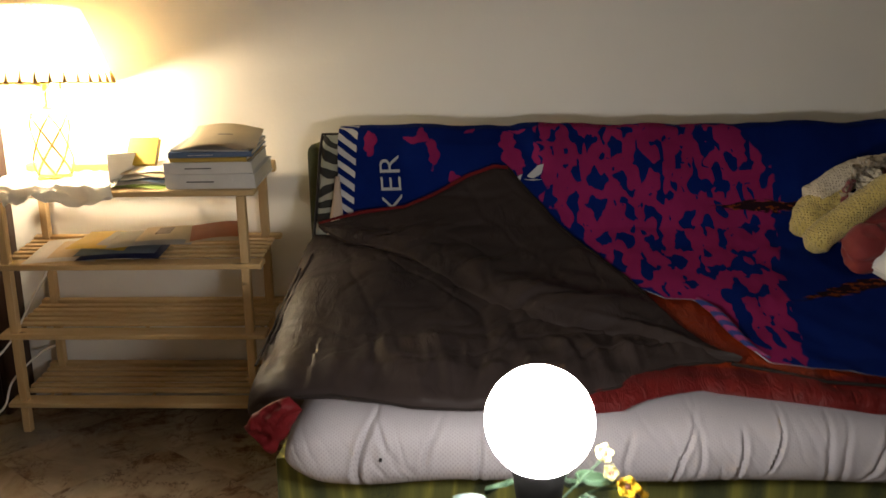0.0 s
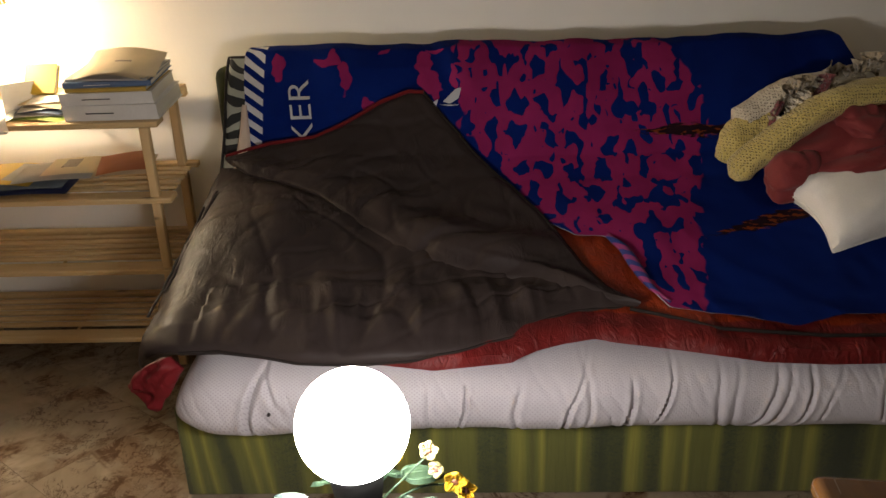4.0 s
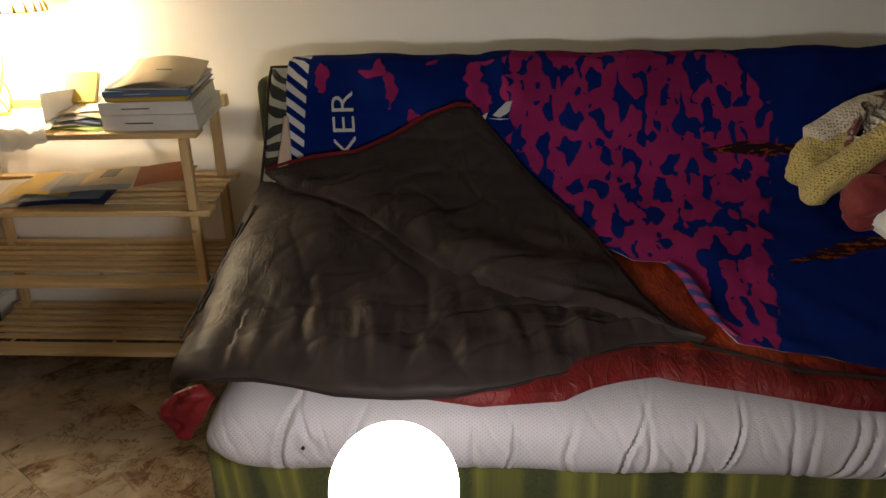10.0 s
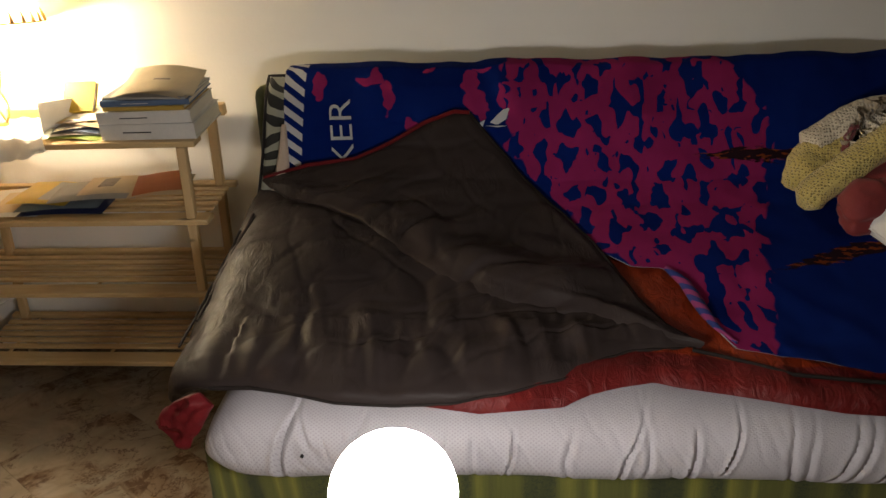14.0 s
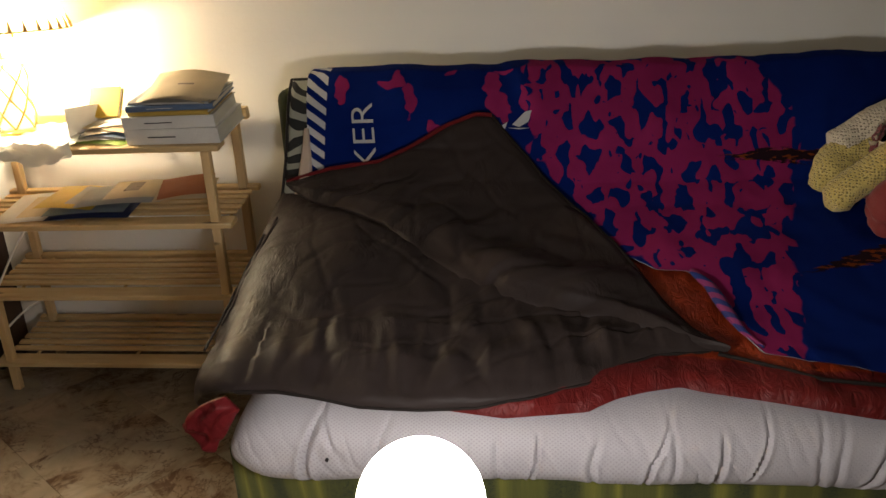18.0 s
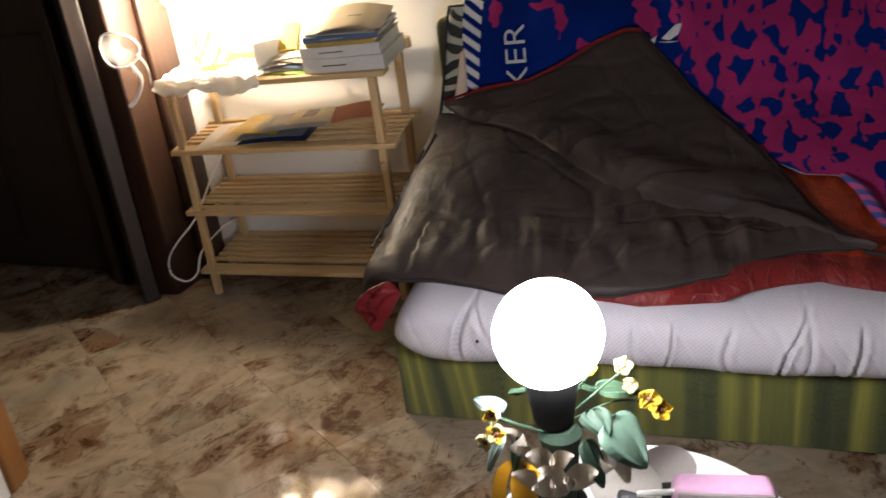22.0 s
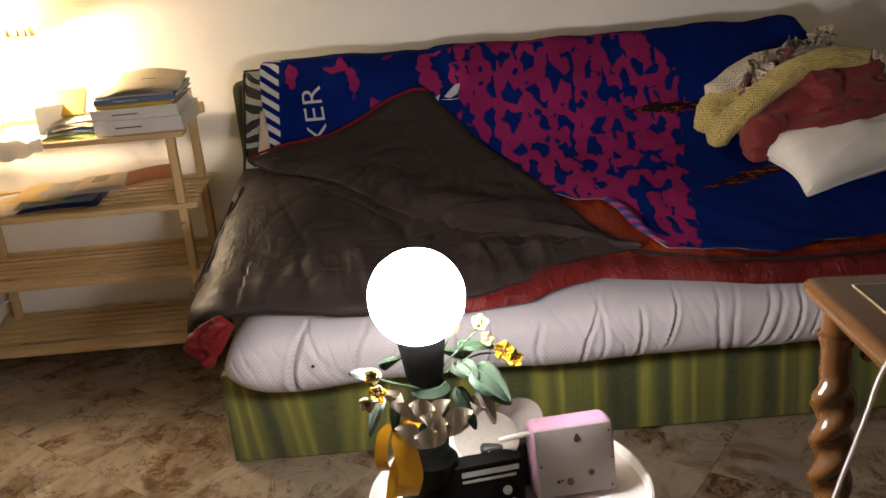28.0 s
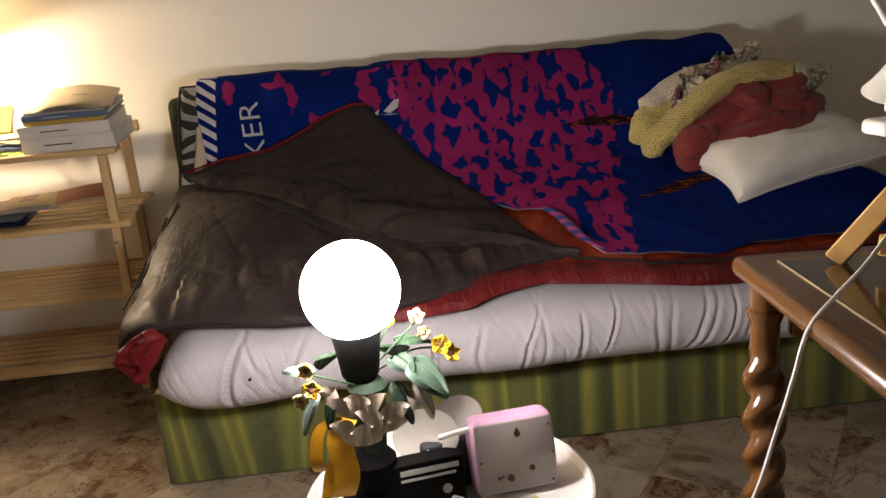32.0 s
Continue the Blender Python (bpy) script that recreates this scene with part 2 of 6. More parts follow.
def wood_mat(name, c1, c2, rough=0.45, knots=True, axis=0, scale=1.0, coat=0.0):
    m, t, b = base_mat(name)
    st = [14.0, 14.0, 14.0]
    st[axis] = 1.2
    v = coords(t, "Object", tuple(s * scale for s in st))
    r = t.nodes.new("ShaderNodeObjectInfo").outputs["Random"]
    off = t.nodes.new("ShaderNodeVectorMath")
    cmb = t.nodes.new("ShaderNodeCombineXYZ")
    for k in range(3):
        t.links.new(ma(t, "MULTIPLY", r, 31.0 + 13 * k), cmb.inputs[k])
    t.links.new(v, off.inputs[0])
    t.links.new(cmb.outputs[0], off.inputs[1])
    v2 = off.outputs[0]
    g = noise_of(t, v2, 3.0, 6, 0.65, 0.6)
    col = ramp(t, g, [(0.3, c1), (0.5, tuple((a + d) / 2 for a, d in zip(c1, c2))), (0.7, c2)])
    if knots:
        vo = nd(t, "ShaderNodeTexVoronoi", Scale=1.5)
        kv = coords(t, "Object", (2.6, 10.0, 10.0))
        off2 = t.nodes.new("ShaderNodeVectorMath")
        t.links.new(kv, off2.inputs[0])
        t.links.new(cmb.outputs[0], off2.inputs[1])
        t.links.new(off2.outputs[0], vo.inputs["Vector"])
        k = ma(t, "SUBTRACT", 1.0, smooth_step(t, vo.outputs["Distance"], 0.03, 0.12))
        col = mixc(t, ma(t, "MULTIPLY", k, 0.85), col, tuple(x * 0.18 for x in c2))
    hsv = t.nodes.new("ShaderNodeHueSaturation")
    t.links.new(ma(t, "MULTIPLY_ADD", r, 0.22, 0.9), hsv.inputs["Value"])
    t.links.new(col, hsv.inputs["Color"])
    t.links.new(hsv.outputs[0], b.inputs["Base Color"])
    t.links.new(ma(t, "MULTIPLY_ADD", g, 0.2, rough - 0.1), b.inputs["Roughness"])
    b.inputs["Coat Weight"].default_value = coat
    bump(t, b, g, 0.12, 0.003)
    return m


def towel_mat():
    m, t, b = base_mat("printed_towel")
    uv = t.nodes.new("ShaderNodeUVMap")
    sp = t.nodes.new("ShaderNodeSeparateXYZ")
    t.links.new(uv.outputs[0], sp.inputs[0])
    a, s = sp.outputs[0], sp.outputs[1]
    warp = noise_of(t, uv.outputs[0], 9.0, 2)
    wob = ma(t, "MULTIPLY", ma(t, "SUBTRACT", warp, 0.5), 0.22)
    left = ma(t, "MULTIPLY_ADD", ma(t, "MAXIMUM", ma(t, "SUBTRACT", 0.95, s), 0.0), 0.58, 0.885)
    over = ma(t, "MAXIMUM", ma(t, "SUBTRACT", s, 0.9), 0.0)
    right = ma(t, "SUBTRACT", ma(t, "SUBTRACT", 1.534, ma(t, "MULTIPLY", ma(t, "MAXIMUM", ma(t, "SUBTRACT", 0.9, s), 0.0), 0.21)), ma(t, "MULTIPLY", ma(t, "MULTIPLY", over, over), 1.3))
    inside = ma(t, "MULTIPLY", smooth_step(t, ma(t, "SUBTRACT", ma(t, "ADD", a, wob), left), -0.004, 0.004),
                smooth_step(t, ma(t, "SUBTRACT", right, ma(t, "ADD", a, ma(t, "MULTIPLY", wob, 0.35))), -0.004, 0.004))
    # a magenta net with ragged blue gaps
    warped = t.nodes.new("ShaderNodeVectorMath")
    warped.operation = "MULTIPLY_ADD"
    drift = t.nodes.new("ShaderNodeTexNoise")
    drift.inputs["Scale"].default_value, drift.inputs["Detail"].default_value = 17.0, 0.8
    t.links.new(uv.outputs[0], drift.inputs["Vector"])
    t.links.new(drift.outputs["Color"], warped.inputs[0])
    warped.inputs[1].default_value = (0.075, 0.085, 0.0)
    t.links.new(uv.outputs[0], warped.inputs[2])
    st = t.nodes.new("ShaderNodeMapping")
    st.inputs["Scale"].default_value = (16.5, 9.0, 1.0)
    st.inputs["Rotation"].default_value = (0, 0, 0.12)
    t.links.new(warped.outputs[0], st.inputs[0])
    cell = nd(t, "ShaderNodeTexVoronoi", Scale=1.0, Randomness=1.0)
    cell.feature, cell.voronoi_dimensions = "DISTANCE_TO_EDGE", "2D"
    t.links.new(st.outputs[0], cell.inputs["Vector"])
    tall = t.nodes.new("ShaderNodeMapping")
    tall.inputs["Scale"].default_value = (2.1, 1.0, 1.0)
    t.links.new(uv.outputs[0], tall.inputs[0])
    thick = ma(t, "MULTIPLY_ADD", ma(t, "SUBTRACT", noise_of(t, tall.outputs[0], 15.0, 0.8, 0.5, 0.4), 0.5), 1.55, 0.235)
    web = ma(t, "SUBTRACT", 1.0, smooth_step(t, ma(t, "SUBTRACT", cell.outputs["Distance"], thick), -0.006, 0.012))
    speck = smooth_step(t, noise_of(t, uv.outputs[0], 34.0, 2, 0.5, 0.6), 0.70, 0.715)
    print_in = ma(t, "MULTIPLY", inside, ma(t, "MULTIPLY", web, ma(t, "SUBTRACT", 1.0, speck)))
    out = None
    wa = ma(t, "ADD", a, ma(t, "MULTIPLY", ma(t, "SUBTRACT", noise_of(t, uv.outputs[0], 22.0, 1.5), 0.5), 0.055))
    ws = ma(t, "ADD", s, ma(t, "MULTIPLY", ma(t, "SUBTRACT", noise_of(t, coords(t, "UV", (-1, 1.3, 1)), 21.0, 1.5), 0.5), 0.06))
    # scattered shapes outside the main print: centre and half sizes
    for ca, cs, ra, rs in ((0.388, 1.104, 0.014, 0.036), (0.53, 1.115, 0.034, 0.018), (0.570, 1.07, 0.019, 0.045), (0.633, 0.985, 0.015, 0.026), (0.788, 1.105, 0.022, 0.034), (0.802, 1.055, 0.030, 0.036), (0.825, 1.02, 0.016, 0.026),
                           (0.683, 1.137, 0.024, 0.010), (0.818, 1.14, 0.022, 0.009), (0.872, 1.06, 0.012, 0.036), (0.90, 1.02, 0.013, 0.05), (0.93, 1.09, 0.05, 0.013)):
        da = ma(t, "DIVIDE", ma(t, "SUBTRACT", wa, ca), ra)
        ds = ma(t, "DIVIDE", ma(t, "SUBTRACT", ws, cs), rs)
        rr = ma(t, "ADD", ma(t, "MULTIPLY", da, da), ma(t, "MULTIPLY", ds, ds))
        one = ma(t, "SUBTRACT", 1.0, smooth_step(t, rr, 0.9, 1.05))
        out = one if out is None else ma(t, "MAXIMUM", out, one)
    pink = ma(t, "MAXIMUM", print_in, out)
    weave = noise_of(t, uv.outputs[0], 420.0, 2)
    blue = ramp(t, noise_of(t, uv.outputs[0], 4.0, 3), [(0.3, (0.003, 0.015, 0.13)), (0.7, (0.002, 0.010, 0.095))])
    mag = ramp(t, noise_of(t, uv.outputs[0], 6.0, 3), [(0.3, (0.255, 0.019, 0.100)), (0.7, (0.195, 0.014, 0.075))])
    col = mixc(t, pink, blue, mag)
    # two brush-like dark prints with orange flecks: ends, half width
    rag = ma(t, "MULTIPLY", ma(t, "SUBTRACT", noise_of(t, coords(t, "UV", (0.5, 1.6, 1)), 38.0, 4, 0.65), 0.5), 0.055)
    fleck = smooth_step(t, noise_of(t, coords(t, "UV", (0.6, 1.5, 1)), 60.0, 2, 0.5), 0.53, 0.60)
    for a0, s0, a1, s1, half in ((1.35, 0.893, 1.64, 0.886, 0.017), (1.46, 0.487, 1.86, 0.63, 0.021)):
        along = ma(t, "DIVIDE", ma(t, "SUBTRACT", a, a0), a1 - a0)
        off = ma(t, "ABSOLUTE", ma(t, "ADD", ma(t, "SUBTRACT", s, ma(t, "MULTIPLY_ADD", along, s1 - s0, s0)), rag))
        room = ma(t, "MULTIPLY", ma(t, "MINIMUM", ma(t, "MULTIPLY", along, 3.0), 1.0), half)
        stroke = ma(t, "MULTIPLY", smooth_step(t, ma(t, "SUBTRACT", room, off), -0.003, 0.003), ma(t, "LESS_THAN", along, 1.0))
        col = mixc(t, stroke, col, mixc(t, fleck, (0.018, 0.008, 0.012), (0.17, 0.038, 0.010)))
    # diagonal white stripes along the left hem
    hem = ma(t, "SUBTRACT", 1.0, smooth_step(t, ma(t, "MULTIPLY_ADD", s, 0.0, a), 0.349, 0.352))
    stripe = ma(t, "SINE", ma(t, "MULTIPLY", ma(t, "ADD", s, ma(t, "MULTIPLY", a, 0.75)), 155.0))
    stripe = smooth_step(t, stripe, -0.05, 0.05)
    col = mixc(t, ma(t, "MULTIPLY", hem, stripe), col, (0.50, 0.50, 0.52))
    fine = ma(t, "MULTIPLY_ADD", weave, 0.5, 0.72)
    tone = t.nodes.new("ShaderNodeVectorMath")
    tone.operation = "SCALE"
    t.links.new(col, tone.inputs[0])
    t.links.new(fine, tone.inputs["Scale"])
    t.links.new(tone.outputs[0], b.inputs["Base Color"])
    b.inputs["Roughness"].default_value = 0.95
    b.inputs["Specular IOR Level"].default_value = 0.03
    bump(t, b, weave, 0.35, 0.003)
    return m


def mattress_mat():
    m, t, b = base_mat("mattress_ticking")
    v = coords(t)
    sp = t.nodes.new("ShaderNodeSeparateXYZ")
    t.links.new(v, sp.inputs[0])
    dx = ma(t, "SINE", ma(t, "MULTIPLY", sp.outputs[0], 640.0))
    dz = ma(t, "SINE", ma(t, "MULTIPLY", ma(t, "ADD", sp.outputs[2], sp.outputs[1]), 640.0))
    dots = smooth_step(t, ma(t, "MULTIPLY", dx, dz), 0.35, 0.6)
    base = ramp(t, noise_of(t, v, 5.0, 4), [(0.3, (0.50, 0.475, 0.50)), (0.7, (0.43, 0.405, 0.43))])
    fade = ma(t, "SUBTRACT", 1.0, smooth_step(t, sp.outputs[0], 0.8, 1.5))
    col = mixc(t, ma(t, "MULTIPLY", dots, ma(t, "MULTIPLY_ADD", fade, 0.42, 0.06)), base, (0.25, 0.235, 0.25))
    t.links.new(col, b.inputs["Base Color"])
    b.inputs["Roughness"].default_value = 0.85
    b.inputs["Sheen Weight"].default_value = 0.1
    bump(t, b, ma(t, "ADD", noise_of(t, v, 300, 2), ma(t, "MULTIPLY", dots, -0.7)), 0.25, 0.003)
    return m


def sofa_mat():
    """Woven stripes: lime, olive and dark bands with a scribbled pattern in the dark ones."""
    m, t, b = base_mat("green_upholstery")
    v = coords(t)
    sp = t.nodes.new("ShaderNodeSeparateXYZ")
    t.links.new(v, sp.inputs[0])
    side = ma(t, "ABSOLUTE", ma(t, "SUBTRACT", sp.outputs[0], 0.50))
    fan = ma(t, "MULTIPLY", ma(t, "SUBTRACT", 1.0, smooth_step(t, side, 0.0, 0.28)), ma(t, "MULTIPLY", ma(t, "SUBTRACT", sp.outputs[0], 0.50), ma(t, "MULTIPLY", sp.outputs[2], -2.2)))
    lean = ma(t, "ADD", ma(t, "ADD", sp.outputs[0], sp.outputs[1]), fan)
    lean = ma(t, "ADD", lean, ma(t, "MULTIPLY", noise_of(t, coords(t, "Object", (1, 1, 0.25)), 14, 2), 0.012))
    flat = t.nodes.new("ShaderNodeCombineXYZ")
    t.links.new(lean, flat.inputs[0])
    bands = noise_of(t, flat.outputs[0], 8.0, 1.8, 0.55)
    col = ramp(t, bands, [(0.38, (0.040, 0.048, 0.018)), (0.45, (0.075, 0.085, 0.024)), (0.50, (0.14, 0.145, 0.030)), (0.545, (0.27, 0.26, 0.045)), (0.60, (0.13, 0.135, 0.030))])
    streak = noise_of(t, coords(t, "Object", (150, 150, 7)), 1.0, 4, 0.7)
    col = mixc(t, 0.3, col, ramp(t, streak, [(0.35, (0.35, 0.38, 0.28)), (0.65, (1, 1, 0.95))]), "MULTIPLY")
    scroll = noise_of(t, coords(t, "Object", (1, 1, 1.6)), 42.0, 3, 0.6, 1.8)
    line_w = ma(t, "SUBTRACT", 1.0, smooth_step(t, ma(t, "ABSOLUTE", ma(t, "SUBTRACT", scroll, 0.5)), 0.01, 0.05))
    zone = ma(t, "SUBTRACT", 1.0, smooth_step(t, bands, 0.45, 0.50))
    col = mixc(t, ma(t, "MULTIPLY", zone, ma(t, "MULTIPLY", line_w, 0.6)), col, (0.022, 0.03, 0.018))
    t.links.new(col, b.inputs["Base Color"])
    b.inputs["Roughness"].default_value = 0.9
    b.inputs["Sheen Weight"].default_value = 0.15
    bump(t, b, ma(t, "ADD", noise_of(t, v, 260, 3), ma(t, "MULTIPLY", line_w, 0.4)), 0.3, 0.003)
    return m


def shell_mat(name, c, c2, rough=0.38):
    """Satin nylon with a fine weave and soft puckers."""
    m, t, b = base_mat(name)
    v = coords(t)
    col = ramp(t, noise_of(t, v, 3.0, 3), [(0.35, c), (0.7, c2)])
    t.links.new(col, b.inputs["Base Color"])
    t.links.new(ma(t, "MULTIPLY_ADD", noise_of(t, v, 18, 3), 0.16, rough - 0.08), b.inputs["Roughness"])
    b.inputs["Specular IOR Level"].default_value = 0.09
    pucker = noise_of(t, coords(t, "Object", (1.0, 0.4, 0.4)), 30, 4, 0.55, 1.8)
    gate = smooth_step(t, noise_of(t, v, 6.5, 2), 0.45, 0.70)
    h = ma(t, "ADD", ma(t, "MULTIPLY", pucker, gate), ma(t, "MULTIPLY", noise_of(t, v, 700, 2), 0.05))
    bump(t, b, h, 0.5, 0.010)
    return m


def lining_mat():
    m, t, b = base_mat("red_lining")
    uv = t.nodes.new("ShaderNodeUVMap")
    sp = t.nodes.new("ShaderNodeSeparateXYZ")
    t.links.new(uv.outputs[0], sp.inputs[0])
    a, s = sp.outputs[0], sp.outputs[1]
    wob = ma(t, "MULTIPLY", ma(t, "SUBTRACT", noise_of(t, uv.outputs[0], 9, 2), 0.5), 0.06)
    inner = smooth_step(t, ma(t, "ADD", s, wob), 0.078, 0.085)
    red = ramp(t, noise_of(t, uv.outputs[0], 12, 4), [(0.3, (0.135, 0.011, 0.010)), (0.7, (0.08, 0.007, 0.007))])
    orange = ramp(t, noise_of(t, uv.outputs[0], 12, 4), [(0.3, (0.27, 0.034, 0.006)), (0.7, (0.17, 0.018, 0.005))])
    t.links.new(mixc(t, inner, red, orange), b.inputs["Base Color"])
    b.inputs["Roughness"].default_value = 0.45
    b.inputs["Specular IOR Level"].default_value = 0.22
    v = coords(t)
    bump(t, b, noise_of(t, coords(t, "Object", (1.0, 0.5, 0.5)), 38, 4, 0.6, 1.6), 0.7, 0.010)
    return m


def glow_mat(name, c, strength):
    m, t, b = base_mat(name)
    b.inputs["Base Color"].default_value = (0.9, 0.9, 0.9, 1)
    b.inputs["Emission Color"].default_value = (*c, 1)
    b.inputs["Emission Strength"].default_value = strength
    return m


def clear_mat(name, tint=(0.95, 0.95, 0.95), rough=0.15, alpha=0.35):
    m, t, b = base_mat(name)
    b.inputs["Base Color"].default_value = (*tint, 1)
    b.inputs["Roughness"].default_value = rough
    b.inputs["Alpha"].default_value = alpha
    return m


MARBLE = marble_mat()
WALL = wall_mat("wall_paint", (0.84, 0.82, 0.77))


def sheer_mat(name, c, share):
    """Thin woven cotton that lets light through."""
    m, t, b = base_mat(name)
    v = coords(t)
    b.inputs["Base Color"].default_value = (*c, 1)
    b.inputs["Roughness"].default_value = 0.9
    bump(t, b, noise_of(t, v, 350, 2), 0.3, 0.003)
    tr = t.nodes.new("ShaderNodeBsdfTranslucent")
    tr.inputs[0].default_value = (*c, 1)
    mx = t.nodes.new("ShaderNodeMixShader")
    mx.inputs[0].default_value = share
    t.links.new(b.outputs[0], mx.inputs[1])
    t.links.new(tr.outputs[0], mx.inputs[2])
    t.links.new(mx.outputs[0], t.nodes["Material Output"].inputs[0])
    return m


SHEER = sheer_mat("sheer_cotton", (0.88, 0.87, 0.84), 0.5)
# ceiling and unseen walls: toned darker than WALL to weaken the bounced light
CEIL = wall_mat("low_bounce_ceiling", (0.62, 0.60, 0.55))
WALL_UNSEEN = wall_mat("low_bounce_wall", (0.46, 0.42, 0.35))
PINE = wood_mat("pine_slat", (0.66, 0.49, 0.26), (0.54, 0.36, 0.16), 0.5)
PINE_UP = wood_mat("pine_post", (0.64, 0.46, 0.24), (0.50, 0.33, 0.15), 0.5, axis=2)
CASING = wood_mat("varnished_casing", (0.30, 0.135, 0.035), (0.20, 0.08, 0.02), 0.35, knots=False, axis=2, coat=0.3)
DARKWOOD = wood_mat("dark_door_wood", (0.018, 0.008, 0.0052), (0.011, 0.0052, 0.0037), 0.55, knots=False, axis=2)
REDWOOD = wood_mat("red_brown_frame", (0.045, 0.018, 0.008), (0.027, 0.011, 0.006), 0.5, knots=False, axis=2)
TABLEWOOD = wood_mat("polished_walnut", (0.115, 0.050, 0.013), (0.070, 0.030, 0.008), 0.25, knots=False, axis=1, coat=0.2)
LEGWOOD = wood_mat("polished_leg", (0.15, 0.062, 0.014), (0.085, 0.034, 0.009), 0.18, knots=False, axis=2, coat=0.7)
TOPWOOD = wood_mat("dark_table_top", (0.045, 0.024, 0.014), (0.028, 0.015, 0.009), 0.2, knots=False, axis=1, coat=0.5)
TOWEL = towel_mat()
TICKING = mattress_mat()
UPHOLSTERY = sofa_mat()
SHELL = shell_mat("brown_nylon", (0.0290, 0.0212, 0.0196), (0.0220, 0.0162, 0.0151), 0.50)
LINING = lining_mat()
HEM = shell_mat("red_nylon", (0.115, 0.009, 0.011), (0.075, 0.006, 0.008), 0.5)
ZIP = mat("zip_tape", (0.02, 0.0155, 0.014), rough=0.75, grain=900, spec=0.1)
PILLOW = mat("pillow_cotton", (0.80, 0.78, 0.74), (0.70, 0.67, 0.62), 9, 0.85, grain=350, bumpy=0.3, sheen=0.2)
GLOBE_GLOW = glow_mat("globe_glow", (1.0, 0.945, 0.89), GLOBE_POWER)
LAMP_GLOW = glow_mat("lamp_glow", (1.0, 0.81, 0.55), LAMP_POWER)
BLACK = mat("black_plastic", (0.012, 0.011, 0.012), rough=0.4, bumpy=0.05)
WHITE_PL = mat("white_plastic", (0.78, 0.76, 0.72), (0.74, 0.72, 0.69), 5, 0.35, bumpy=0.03)
PAPER = mat("book_pages", (0.70, 0.67, 0.58), (0.62, 0.58, 0.49), 3, 0.9, grain=500, stretch=(1, 1, 30), bumpy=0.4)


def paint(name, c, rough=0.55):
    return mat(name, c, tuple(x * 0.82 for x in c), 9, rough, grain=350, bumpy=0.08)


# ---- structure ----


def slab(name, lo, hi, material, m=None, bevel=0.0):
    return tagged(single(name, box_bm(lo, hi, bevel), material, "", "", m=m, smooth=False), kind="structure")


WALL_O = Vector((-0.49, -1.38, 0))
LEFT = Matrix(((0.336, 0.942, 0, WALL_O.x), (-0.942, 0.336, 0, WALL_O.y), (0, 0, 1, 0), (0, 0, 0, 1)))

slab("floor", (-3.2, -4.6, -0.12), (3.6, 0.6, -0.004), MARBLE)
# ceiling, east and south sides stay out of view; added to hold down ambient light
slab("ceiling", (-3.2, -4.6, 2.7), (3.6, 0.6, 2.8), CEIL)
slab("wall_north", (-0.85, 0, -0.05), (3.3, 0.15, 2.7), WALL)
slab("unseen_wall_east", (3.3, -4.3, -0.05), (3.45, 0.15, 2.7), WALL_UNSEEN)
slab("unseen_wall_south", (-3.0, -4.45, -0.05), (3.45, -4.3, 2.7), WALL_UNSEEN)
slab("wall_west", (-0.09, -0.21, -0.05), (3.3, -0.085, 2.7), WALL, LEFT)
slab("wall_hall_back", (-3.0, 0.02, -0.05), (-1.0, 0.17, 2.7), WALL)
slab("wall_hall_end", (-3.1, -4.3, -0.05), (-2.95, 0.17, 2.7), WALL)
slab("baseboard", (-0.06, -0.085, 0), (1.6, -0.071, 0.09), WALL, LEFT, 0.002)


def door_frame():
    d = thing("door_frame", "varnished brown wooden door casing at the end of a white wall", "door frame", LEFT, kind="structure")
    part("casing", box_bm((-0.145, -0.22, 0), (-0.065, -0.065, 2.7), 0.004), CASING, d)
    part("jamb", box_bm((-0.16, -0.2, 0), (-0.145, -0.085, 2.7), 0.003), CASING, d)
    return d


door_frame()


def dark_door():
    d = thing("door_1", "dark brown wooden door standing in the hallway", "door", kind="structure")
    ang = math.atan2(-0.055, 0.95)
    m = Matrix.Translation((-2.15, -0.075, 0)) @ Matrix.Rotation(ang, 4, "Z")
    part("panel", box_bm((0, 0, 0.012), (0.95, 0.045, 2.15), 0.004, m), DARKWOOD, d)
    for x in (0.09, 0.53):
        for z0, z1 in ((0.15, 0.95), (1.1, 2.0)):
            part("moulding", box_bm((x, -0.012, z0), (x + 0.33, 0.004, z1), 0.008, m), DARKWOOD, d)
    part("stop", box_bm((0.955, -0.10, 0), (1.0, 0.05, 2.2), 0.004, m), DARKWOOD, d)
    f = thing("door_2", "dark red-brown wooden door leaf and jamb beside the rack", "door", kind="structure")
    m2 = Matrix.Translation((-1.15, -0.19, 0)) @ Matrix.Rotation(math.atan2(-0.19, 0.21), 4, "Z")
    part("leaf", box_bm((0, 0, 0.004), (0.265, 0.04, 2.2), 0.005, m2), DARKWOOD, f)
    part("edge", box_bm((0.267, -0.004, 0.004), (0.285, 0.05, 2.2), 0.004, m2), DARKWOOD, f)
    part("jamb", box_bm((-0.95, -0.30, 0), (-0.86, 0.0, 2.2), 0.006), REDWOOD, f)
    part("moulding", box_bm((-0.857, -0.16, 0), (-0.835, -0.003, 2.2), 0.006), REDWOOD, f)
    return d


dark_door()

# ---- the sofa bed ----
PROFILE_Y = np.array([-1.045, -1.035, -1.0, -0.93, -0.86, -0.76, -0.667, -0.5, -0.40, -0.33, -0.27, -0.225, -0.185, -0.15, -0.10, -0.04])
